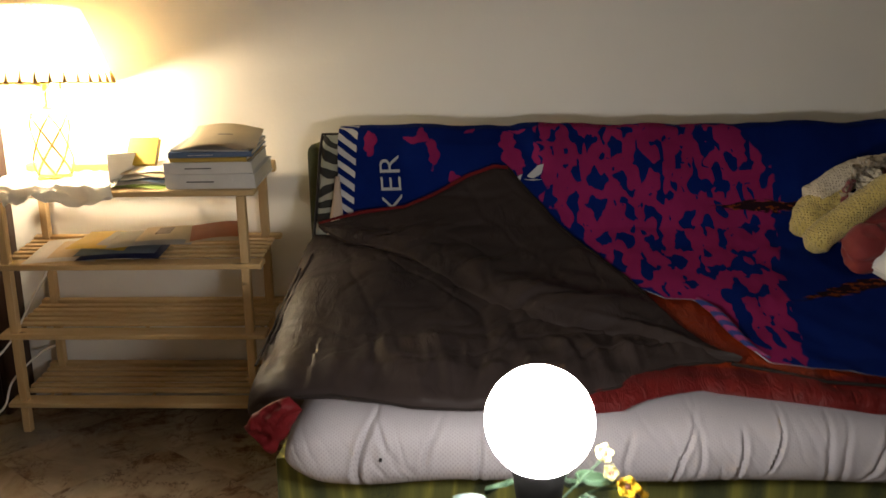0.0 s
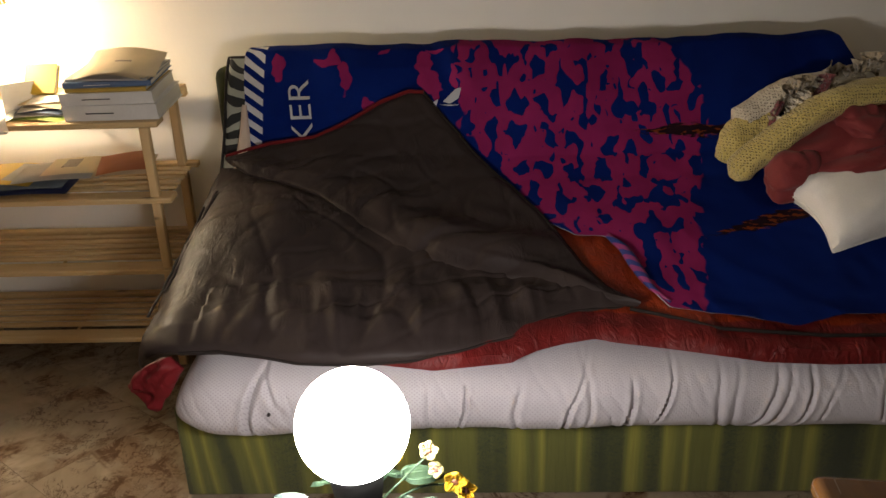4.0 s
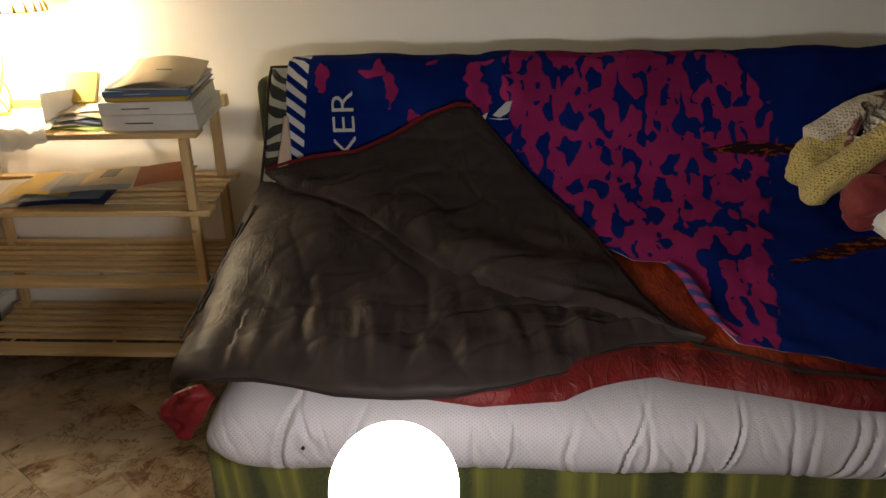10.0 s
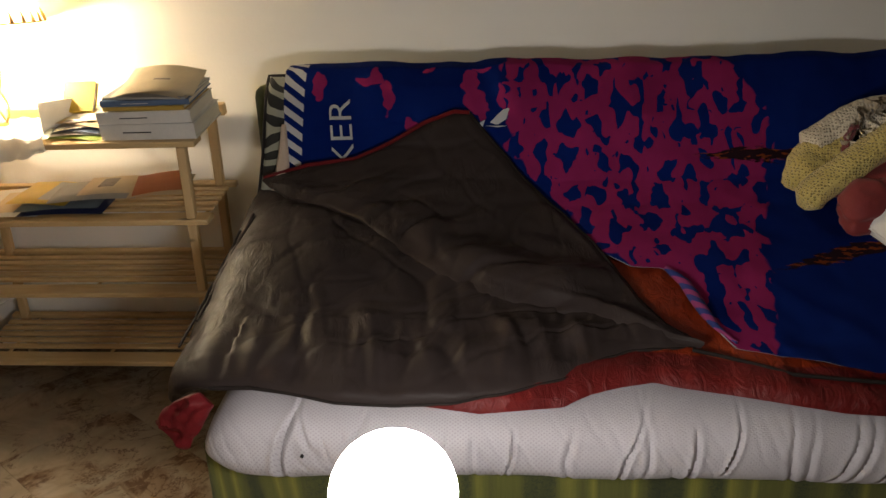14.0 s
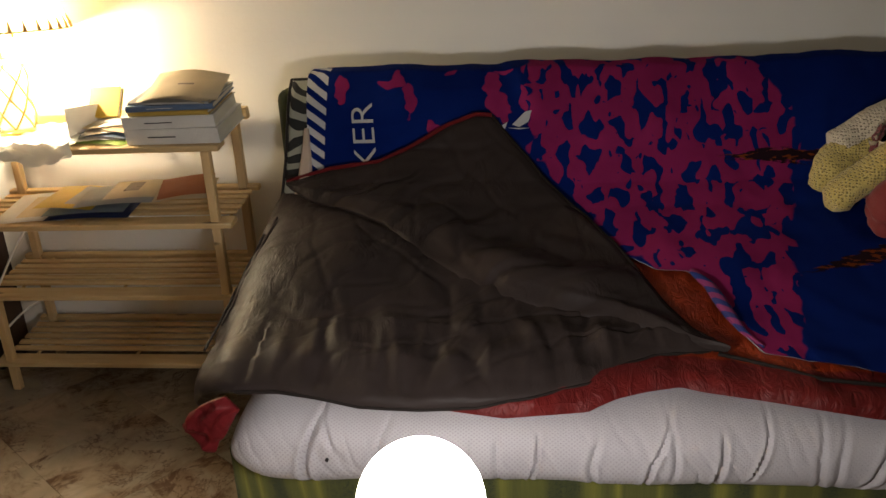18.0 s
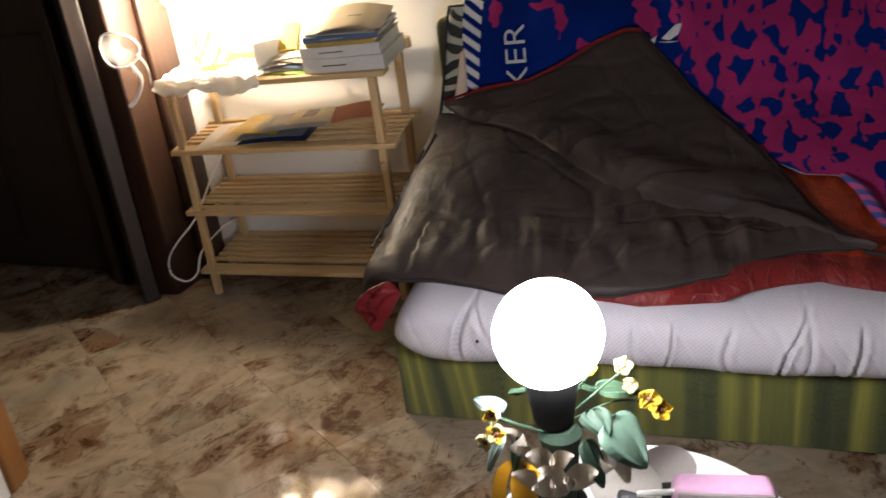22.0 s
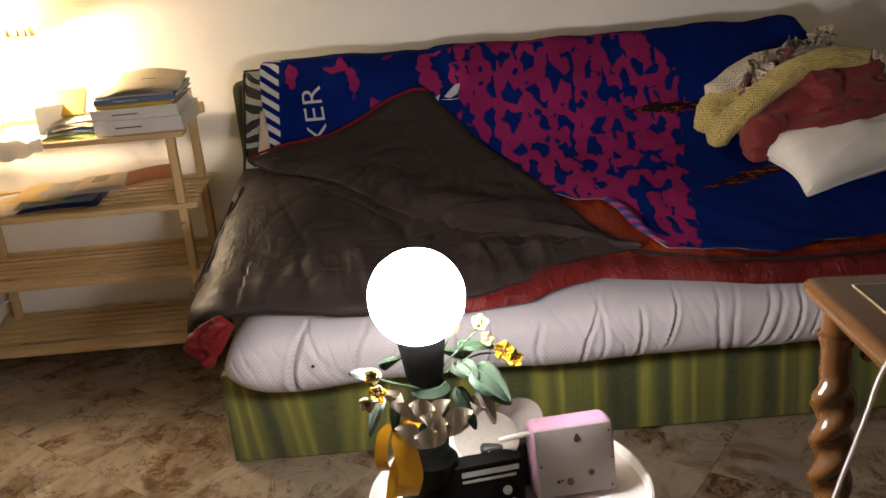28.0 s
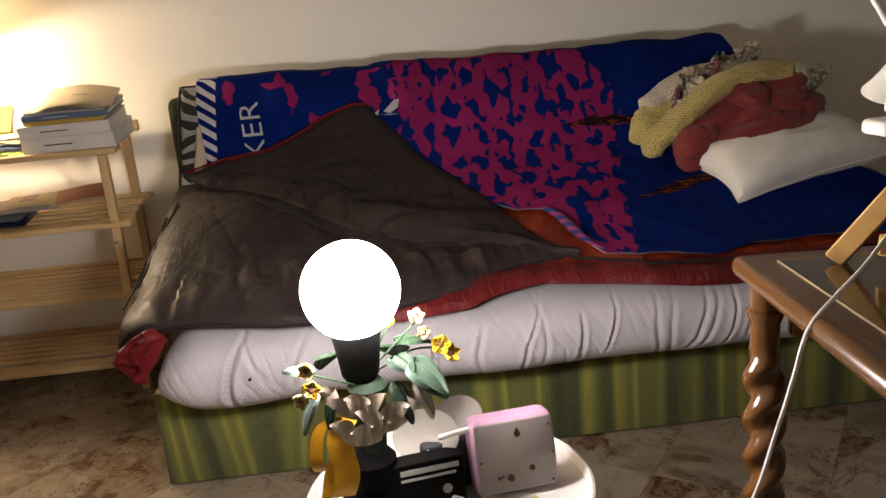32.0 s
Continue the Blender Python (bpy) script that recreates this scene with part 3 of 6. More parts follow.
PROFILE_Z = np.array([0.30, 0.35, 0.395, 0.412, 0.418, 0.44, 0.468, 0.525, 0.57, 0.62, 0.70, 0.78, 0.85, 0.888, 0.895, 0.885])
PROFILE_S = np.r_[0, np.cumsum(np.hypot(np.diff(PROFILE_Y), np.diff(PROFILE_Z)))]
SIDE = 0.33


def seat(s):
    if s < 0:
        return -1.045 - 0.1 * s * 0, 0.30 + s
    return float(np.interp(s, PROFILE_S, PROFILE_Y)), float(np.interp(s, PROFILE_S, PROFILE_Z))


def lay(a, s, h=0.0, hang=True):
    """The place on the covered sofa: a along it, s up over its front edge, seat and back, h above; past the side it hangs down."""
    y0, z0 = seat(s - 0.03)
    y1, z1 = seat(s + 0.03)
    y, z = seat(s)
    d = math.hypot(y1 - y0, z1 - z0) or 1
    ny, nz = -(z1 - z0) / d, (y1 - y0) / d
    x, up = a, 0.0
    if hang and a < SIDE:
        w = min(1.0, max(0.0, (0.95 - s) / 0.4))
        w = w * w * (3 - 2 * w)
        dd, rr, th = SIDE - a, 0.10, 1.2
        t = min(dd / rr, th)
        rest = max(0.0, dd - rr * th)
        x2 = SIDE - rr * math.sin(t) - rest * math.cos(th) - h * math.sin(t)
        up = -(rr * (1 - math.cos(t)) + rest * math.sin(th)) * w
        x = a + (x2 - a) * w
        k = 1 - (1 - math.cos(t)) * w
        return Vector((x, y + ny * h * k, z + nz * h * k + up))
    return Vector((x, y + ny * h, z + nz * h))


def line(pts):
    """A polyline as a function of 0..1 by its length."""
    p = np.array(pts, float)
    ln = np.r_[0, np.cumsum(np.hypot(*np.diff(p, axis=0).T))]
    ln /= ln[-1]
    return lambda u: np.array([np.interp(u, ln, p[:, 0]), np.interp(u, ln, p[:, 1])])


def coons(bottom, top, left=None, right=None):
    b, t = line(bottom), line(top)
    l = line(left) if left else (lambda v: b(0) * (1 - v) + t(0) * v)
    r = line(right) if right else (lambda v: b(1) * (1 - v) + t(1) * v)

    def f(u, v):
        return (1 - v) * b(u) + v * t(u) + (1 - u) * l(v) + u * r(v) - ((1 - u) * (1 - v) * b(0) + u * (1 - v) * b(1) + (1 - u) * v * t(0) + u * v * t(1))
    return f


def rim(u, v, lu, lv, width):
    """0 on the rim of a patch of lu x lv metres, 1 past the given width."""
    d = min(u * lu, (1 - u) * lu, v * lv, (1 - v) * lv) / width
    return min(1.0, max(0.0, d)) ** 0.5


def sofa():
    s = thing("sofa_bed", "low sofa bed in green and olive striped fabric against the wall", "sofa")
    part("base", box_bm((0.253, -0.907, 0.003), (2.28, -0.06, 0.235), 0.006, None, 2), UPHOLSTERY, s)
    bm = box_bm((0.186, -0.155, 0.012), (1.93, -0.02, 0.872), 0.03, None, 3)
    part("backrest", bm, UPHOLSTERY, s)
    part("seat_cushion", box_bm((0.30, -0.52, 0.235), (2.27, -0.16, 0.50), 0.06, Matrix.Identity(4), 3), UPHOLSTERY, s)
    for x, y in ((0.34, -0.85), (2.2, -0.85), (0.34, -0.1), (2.2, -0.1)):
        part("foot", box_bm((x - 0.03, y - 0.03, 0), (x + 0.03, y + 0.03, 0.014), 0.002), BLACK, s)
    return s


sofa()


def mattress():
    x0, x1 = 0.297, 2.25

    def section(q):
        """A soft rectangle in y and z, bulging at the front."""
        c, s = math.cos(q), math.sin(q)
        return 0.375 * math.copysign(abs(c) ** 0.55, c), 0.098 * math.copysign(abs(s) ** 0.75, s)

    raw = np.array([section(math.tau * k / 4000) for k in range(4001)])
    run = np.r_[0, np.cumsum(np.hypot(*np.diff(raw, axis=0).T))]
    even = np.linspace(0, run[-1], 600, endpoint=False)
    outline = [(float(np.interp(d, run, raw[:, 0])), float(np.interp(d, run, raw[:, 1]))) for d in even]
    # close together along the front, sparse on the hidden back
    front_side = [i for i, q in enumerate(outline) if q[0] < -0.15]
    back_side = [i for i, q in enumerate(outline) if q[0] >= -0.15][::12]
    outline = [outline[i] for i in sorted(front_side[::2] + back_side)]
    ring = len(outline)

    def cross(k, x):
        return -0.66 + outline[k][0], 0.30 + outline[k][1]

    nx = 520
    rng = random.Random(5)
    # seams that pucker the front: place, slant, curve, depth, width, lowest and highest point
    PUCKERS = [(0.46, 0.25, 3.0, 0.016, 0.006, 0.21, 0.40), (0.52, -0.35, 0.0, 0.010, 0.005, 0.30, 0.41)]
    x = 0.60
    while x < 2.2:
        PUCKERS.append((x, rng.uniform(-0.05, 0.5), rng.uniform(-2.0, 3.0), rng.uniform(0.003, 0.010), rng.uniform(0.003, 0.0055), rng.choice((0.17, 0.19, 0.25)), rng.choice((0.36, 0.40, 0.44))))
        x += rng.uniform(0.025, 0.11)
    bm = bmesh.new()
    rings = []
    for i in range(nx + 1):
        u = i / nx
        x = x0 + (x1 - x0) * u
        e = min(1.0, (x - x0) / 0.10, (x1 - x) / 0.10)
        e = (1 - (1 - e) ** 2) ** 0.5
        row = []
        for k in range(ring):
            y, z = cross(k, x)
            y, z = -0.66 + (y + 0.66) * (0.86 + 0.14 * e), 0.30 + (z - 0.30) * (0.12 + 0.88 * e)
            if e < 1:
                z -= 0.015 * (1 - e)
            front = max(0.0, (-0.85 - y) / 0.2)
            # a belly that sags over the corner of the base
            z -= 0.022 * math.exp(-((x - 0.47) / 0.13) ** 2) * max(0.0, (0.32 - z) / 0.12) * min(1.0, max(0.0, (-0.80 - y) / 0.1))
            w = 0.02 * fbm((x * 6, z * 9, 2))
            dent = 0.0
            for cx, slant, curve, depth, width, z0, z1 in PUCKERS:
                h = z - 0.30
                d = (x + 0.35 * w - cx - slant * h - curve * h * h) / width
                gate = min(1.0, max(0.0, (z - z0) / 0.03)) * min(1.0, max(0.0, (z1 - z) / 0.03))
                if abs(d) < 6:
                    dent += depth * gate * (math.exp(-abs(d) ** 1.3) - 0.45 * math.exp(-((abs(d) - 2.2) / 1.4) ** 2))
            fine = max(0.0, ridge(((x + 0.5 * (z - 0.3) + w) * 26, z * 2.4, 8.3)) - 0.80) * 0.030 * max(0.0, noise.noise(Vector((x * 5, z * 6, 6))) + 0.35)
            y += (dent + fine) * front + 0.006 * front * fbm((x * 4, z * 4, 0.3))
            z += 0.008 * fbm((x * 2.6, y * 2, 5)) * front
            row.append(bm.verts.new((x, y, z)))
        rings.append(row)
    for a, b in zip(rings, rings[1:]):
        for k in range(ring):
            bm.faces.new((a[k], b[k], b[(k + 1) % ring], a[(k + 1) % ring]))
    bm.faces.new(rings[0])
    bm.faces.new(rings[-1][::-1])
    bmesh.ops.recalc_face_normals(bm, faces=bm.faces)
    m = thing("mattress", "thick white mattress with grey dots and puckered seams on the sofa", "mattress")
    part("cover", bm, TICKING, m)
    bm = bmesh.new()
    pts = [(0.33 + 1.9 * k / 60, -0.905 + 0.012 * fbm((k * 0.4, 1, 1)), 0.206) for k in range(61)]
    tube(bm, pts, 0.005, 6)
    part("piping", bm, TICKING, m)
    part("mark", lathe(bmesh.new(), [(0.0035, -0.002), (0.0035, 0.002)], 10, pose(0.505, -1.036, 0.297, 90, 0, 0)), BLACK, m, "small dark mark")
    return m


mattress()

# ---- covers on the sofa ----
EDGE = [(0.05, 0.17), (0.20, 0.15), (0.328, 0.14), (0.405, 0.142), (0.508, 0.125), (0.68, 0.104), (0.837, 0.086), (0.99, 0.099), (1.042, 0.128), (1.095, 0.146), (1.158, 0.16), (1.197, 0.147), (1.293, 0.128), (1.385, 0.108), (1.478, 0.094), (1.60, 0.088), (1.9, 0.09), (2.24, 0.09)]
GREY_LOW = [(0.195, 0.185), (0.255, 0.142), (0.328, 0.12), (0.405, 0.122), (0.574, 0.096), (0.68, 0.093), (0.785, 0.097), (0.888, 0.115), (0.992, 0.147), (1.058, 0.2), (1.126, 0.237), (1.25, 0.25)]
FLAP_TOP = [(0.262, 0.848), (0.378, 0.88), (0.497, 0.895), (0.585, 0.941), (0.674, 0.994), (0.75, 1.022), (0.79, 1.018), (0.822, 0.976), (0.881, 0.899), (0.952, 0.792), (1.019, 0.697), (1.079, 0.595), (1.121, 0.495), (1.158, 0.393), (1.202, 0.303), (1.26, 0.24)]
CREASE = [(0.262, 0.835), (0.329, 0.765), (0.426, 0.72), (0.536, 0.655), (0.618, 0.565), (0.733, 0.465), (0.824, 0.40), (0.933, 0.355), (1.048, 0.328), (1.134, 0.285), (1.26, 0.232)]


def crinkle(a, s):
    """Soft folds of the quilted shell, drawn into sharp creases near the seams."""
    w = 0.008 * fbm((a * 3.5, s * 3.5, 1.7)) + 0.004 * fbm((a * 13 + s * 5, s * 9, 2.2), 2)
    warp = 0.35 * fbm((a * 5, s * 5, 6), 2)
    # upright dimples above the front edge
    low = math.exp(-((s - 0.20) / 0.12) ** 2)
    r = ridge((a * 9 + 0.9 * s + 0.5 * warp, s * 2.2 + 0.3 * warp, 0.4))
    w -= 0.024 * low * max(0.0, r - 0.5)
    w += 0.008 * low * ridge((a * 22 + 3 * s, s * 4, 3.4))
    # narrow drag creases
    w -= 0.020 * max(0.0, ridge((a * 5.5 + s * 3.5 + warp, (s * 5 - a * 2.5) * 0.6, 9.1)) - 0.80)
    w -= 0.020 * max(0.0, ridge((a * 3.0 - s * 8.0 + warp, (s * 3 + a * 4) * 0.6, 14.3)) - 0.80)
    w -= 0.014 * max(0.0, ridge((a * 9 - s * 7 + 1.4 * warp, (s * 4 + a * 3) * 0.7, 21.3)) - 0.80)
    # the end by the rack lies smoother
    w *= 0.30 + 0.70 / (1 + math.exp((0.46 - a) / 0.05))
    # pleats down the hanging side
    side = 1 / (1 + math.exp((a - 0.27) / 0.02))
    w -= side * 0.008 * max(0.0, ridge((s * 7 + a * 12 + 0.3 * fbm((a * 9, s * 9, 1)), a * 1.5 - s, 5.0)) - 0.45)
    return w


def hump(a, s):
    return 0.045 * math.exp(-((a - 0.44) / 0.20) ** 2 - ((s - 0.52) / 0.22) ** 2)


def sleeping_bag():
    b = thing("sleeping_bag", "opened brown quilted sleeping bag with red lining over the sofa bed", "sleeping bag")
    # lining along the front edge
    top = [(a, 0.62 if a < 1.35 else 0.45) for a, s in EDGE[2:]]
    f = coons(EDGE[2:], top)
    eb = np.array(EDGE)

    def low(u, v, h):
        a, s = f(u, v)
        s0 = float(np.interp(a, eb[:, 0], eb[:, 1]))
        e = rim(u, v, 2.0, 0.5, 0.03)
        w = 0.004 + e * (0.014 + 0.007 * ridge((a * 16, s * 5, 0.2)) + 0.006 * fbm((a * 9, s * 9, 2)))
        return lay(a, s, w if h else 0.0), (a, s - s0)

    part("lining", puffed(200, 40, lambda u, v: low(u, v, 1), lambda u, v: low(u, v, 0)[0]), LINING, b, "wrinkled red and orange lining")
    # main shell
    back = [(0.175, 0.66), (0.205, 0.76), (0.245, 0.83), (0.40, 0.79), (0.6, 0.69), (0.8, 0.55), (1.0, 0.45), (1.25, 0.29)]
    g = coons(GREY_LOW, back)

    def main(u, v, h):
        a, s = g(u, v)
        e = rim(u, v, 1.25, 0.6 * (1 - u) + 0.12, 0.07)
        w = 0.02 + e * (0.026 + hump(a, s) + crinkle(a, s))
        for ca, cs, ra, rs, up in ((0.62, 0.30, 0.05, 0.10, 0.014), (0.76, 0.27, 0.035, 0.08, 0.013), (0.90, 0.26, 0.04, 0.06, 0.014), (1.02, 0.265, 0.04, 0.035, 0.012), (0.50, 0.24, 0.04, 0.06, 0.010)):
            w += e * up * math.exp(-((a - ca - 0.15 * (s - cs)) / ra) ** 2 - ((s - cs) / rs) ** 2)
        w -= 0.010 * e * math.exp(-((1 - v) / 0.16) ** 2)
        if s < 0.3 and a > 0.35:
            w += 0.005 * e * max(0.0, ridge((a * 15 + s * 3, s * 1.5, 7.0)))
        return lay(a, s, w if h else 0.006), (a, s)

    part("shell", puffed(210, 120, lambda u, v: main(u, v, 1), lambda u, v: main(u, v, 0)[0]), SHELL, b)
    # turned-back flap
    k = coons(CREASE, FLAP_TOP)

    def flap(u, v, h):
        a, s = k(u, v)
        wide = 0.45 * math.sin(math.pi * min(1, max(0, u))) + 0.02
        e = min(1.0, max(0.0, min(v, (1 - v) * 1.6) * wide / 0.05)) ** 0.5
        roll = math.exp(-((v - 0.20) / 0.16) ** 2)
        under = 0.012 + hump(a, s) * 0.9
        w = 0.028 + 0.006 * min(1.0, v * 5) + under * (1 - v) ** 2 + e * (0.016 + 0.013 * roll * min(1.0, wide * 3) + 0.8 * crinkle(a + 3, s + 1))
        fan = ridge((a * 4.5 - s * 6.5 + 0.3 * fbm((a * 5, s * 5, 2)), a * 1.5 + s * 1.5, 3.0))
        w -= 0.030 * e * max(0.0, fan - 0.6) * (1 - v)
        for ca, cs, ra, rs, up in ((1.02, 0.44, 0.11, 0.055, 0.030), (0.86, 0.50, 0.07, 0.05, 0.016), (0.58, 0.80, 0.12, 0.06, 0.012), (0.70, 0.62, 0.05, 0.07, 0.012)):
            w += e * up * math.exp(-((a - ca) / ra) ** 2 - ((s - cs) / rs) ** 2)
        return lay(a, s, w if h else 0.03), (a, s)

    part("flap", puffed(200, 90, lambda u, v: flap(u, v, 1), lambda u, v: flap(u, v, 0)[0]), SHELL, b, "turned-back corner of the shell")
    # pipings and zips
    ft = line(FLAP_TOP[:7])
    bm = tube(bmesh.new(), [lay(*ft(i / 60), 0.040 + 0.002 * fbm((i * 0.3, 0, 0))) for i in range(61)], 0.0055, 8)
    part("piping", bm, HEM, b, "red piping")
    fr = line(FLAP_TOP[6:])
    bm = tube(bmesh.new(), [lay(*fr(i / 60), 0.036 + 0.002 * fbm((i * 0.3, 0, 5))) for i in range(61)], 0.004, 8)
    part("zip", bm, ZIP, b)
    gl = line(GREY_LOW[2:])
    bm = tube(bmesh.new(), [lay(*gl(i / 90), 0.022 + 0.002 * fbm((i * 0.3, 0, 8))) for i in range(91)], 0.003, 8)
    part("zip", bm, ZIP, b)
    zl = line([(1.24, 0.235), (1.4, 0.16), (1.6, 0.135), (1.9, 0.135), (2.2, 0.135)])
    bm = tube(bmesh.new(), [lay(*zl(i / 60), 0.026) for i in range(61)], 0.004, 8)
    part("zip", bm, ZIP, b)
    # loose red corner that hangs at the side
    spine = line([(0.0, 0.0), (0.35, -0.28), (1.0, -1.0)])

    def strap(u, v, h):
        q = spine(u)
        c = Vector((0.345 - 0.085 * q[0], -1.048 + 0.012 * u, 0.425 + 0.085 * q[1]))
        wide = 0.018 + 0.022 * math.sin(min(1.0, u * 1.25) * 1.6)
        across = Vector((0.72, -0.25, -0.6)).normalized()
        out = Vector((-0.35, -0.9, 0.2)).normalized()
        e = rim(u, v, 0.13, 0.07, 0.016)
        w = 0.006 + e * (0.012 + 0.010 * ridge((u * 3.5 + v, v * 2.2, 2)) + 0.005 * fbm((u * 6, v * 4, 1)))
        c += across * (v - 0.5) * 2 * wide * (1 + 0.2 * noise.noise(Vector((u * 5, v, 3))))
        return c + out * (w if h else -0.004), (u, v)

    part("corner", puffed(30, 16, lambda u, v: strap(u, v, 1), lambda u, v: strap(u, v, 0)[0]), HEM, b, "crumpled red corner of the lining")
    # side seams
    for s0, s1 in ((0.28, 0.66), (0.34, 0.70)):
        bm = tube(bmesh.new(), [lay(0.24 + 0.02 * i / 20 + 0.3 * (s0 - 0.28), s0 + (s1 - s0) * i / 20, 0.062 + 0.004 * fbm((i * 0.5, s0 * 9, 0))) for i in range(21)], 0.0035, 6)
        part("seam", bm, SHELL, b)
    return b


sleeping_bag()


def towel():
    t = thing("beach_towel", "blue beach towel printed with magenta shapes, draped over the sofa", "towel")
    low = [(0.328, 0.60), (0.6, 0.6), (0.85, 0.60), (1.10, 0.56), (1.16, 0.505), (1.225, 0.50), (1.265, 0.45), (1.285, 0.36), (1.30, 0.29), (1.325, 0.235), (1.41, 0.20), (1.501, 0.17), (1.548, 0.155), (1.628, 0.18), (1.756, 0.19), (2.0, 0.175), (2.25, 0.17)]
    top = [(0.288, 1.2), (0.37, 1.235), (1.0, 1.24), (1.80, 1.24), (1.89, 1.215)]
    f = coons(low, top)

    def sheet(u, v, h):
        a, s = f(u, v)
        step = (a - (0.887 + (1.03 - s) * 0.44)) / 0.006
        fold = 0.007 / (1 + math.exp(-max(-30, min(30, step))))
        w = 0.026 + fold + 0.007 * fbm((a * 3, s * 3, 0.5)) + 0.004 * fbm((a * 11, s * 8, 3))
        w += 0.010 * max(0.0, ridge((a * 3.2 + s * 2.5, s * 1.2, 6.3)) - 0.55) * (1.0 if a > 1.4 else 0.3)
        if s > 1.0:
            w -= 0.014 * min(1.0, (s - 1.0) / 0.1) * min(1.0, max(0.0, (a - 0.6) / 0.5))
            w += 0.006 * noise.noise(Vector((a * 7, 2, 1)))
        return lay(a, s, w if h else w - 0.006, False), (a, s)

    part("cloth", puffed(230, 130, lambda u, v: sheet(u, v, 1), lambda u, v: sheet(u, v, 0)[0]), TOWEL, t)

    def flat(name, polys, material, label="", h=0.036):
        for poly in polys:
            bm = bmesh.new()
            c = np.mean(poly, axis=0)
            ring = line(list(poly) + [poly[0]])
            n = 28
            inner = bm.verts.new(lay(float(c[0]), float(c[1]), h + 0.002, False))
            vs = [bm.verts.new(lay(*[float(q) for q in ring(i / n)], h, False)) for i in range(n)]
            for i in range(n):
                bm.faces.new((inner, vs[i], vs[(i + 1) % n]))
            bmesh.ops.recalc_face_normals(bm, faces=bm.faces)
            part(name, bm, material, t, label)

    white = paint("towel_white", (0.46, 0.48, 0.50), 0.9)
    flat("print", [[(0.805, 0.985), (0.83, 1.0), (0.822, 0.975)], [(0.842, 0.992), (0.875, 1.026), (0.892, 1.03), (0.884, 1.0), (0.86, 0.985)], [(0.83, 0.984), (0.888, 0.982), (0.86, 0.979)]], white, "small white print")
    # white letters that run up the cloth
    cu = bpy.data.curves.new("lettering", "FONT")
    cu.body, cu.offset = "KER", -0.008
    tmp = bpy.data.objects.new("lettering_source", cu)
    scene.collection.objects.link(tmp)
    bpy.context.view_layer.update()
    me = bpy.data.meshes.new_from_object(tmp.evaluated_get(bpy.context.evaluated_depsgraph_get()))
    bpy.data.objects.remove(tmp)
    bm = bmesh.new()
    bm.from_mesh(me)
    bpy.data.meshes.remove(me)
    bmesh.ops.subdivide_edges(bm, edges=bm.edges, cuts=2)
    for v in bm.verts:
        v.co = lay(0.484 - v.co.y * 0.086 + 0.012 * (1 - v.co.x), 0.872 + v.co.x * 0.110, 0.037, False)
    part("lettering", bm, white, t, "white printed letters", False)
    # turned hem near the lower corner
    bm = bmesh.new()
    hp = line([(1.232, 0.50), (1.262, 0.45), (1.283, 0.36), (1.298, 0.30), (1.325, 0.25)])
    tube(bm, [lay(*hp(i / 24), 0.034, False) for i in range(25)], lambda u: 0.008 * (0.4 + 1.2 * math.sin(math.pi * min(1, u + 0.1))), 10)
    part("hem", bm, STRIPED, t, "rolled blue and magenta hem")
    return t


def striped(name, c1, c2, scale, rough=0.9):
    m, t, b = base_mat(name)
    v = coords(t)
    w = nd(t, "ShaderNodeTexWave", Scale=scale, Distortion=1.5)
    w.bands_direction = "DIAGONAL"
    t.links.new(v, w.inputs[0])
    t.links.new(mixc(t, smooth_step(t, w.outputs["Fac"], 0.45, 0.55), c1, c2), b.inputs["Base Color"])
    b.inputs["Roughness"].default_value = rough
    bump(t, b, noise_of(t, v, 350, 2), 0.3, 0.003)
    return m


STRIPED = striped("hem_stripes", (0.004, 0.017, 0.12), (0.20, 0.02, 0.10), 16)
towel()


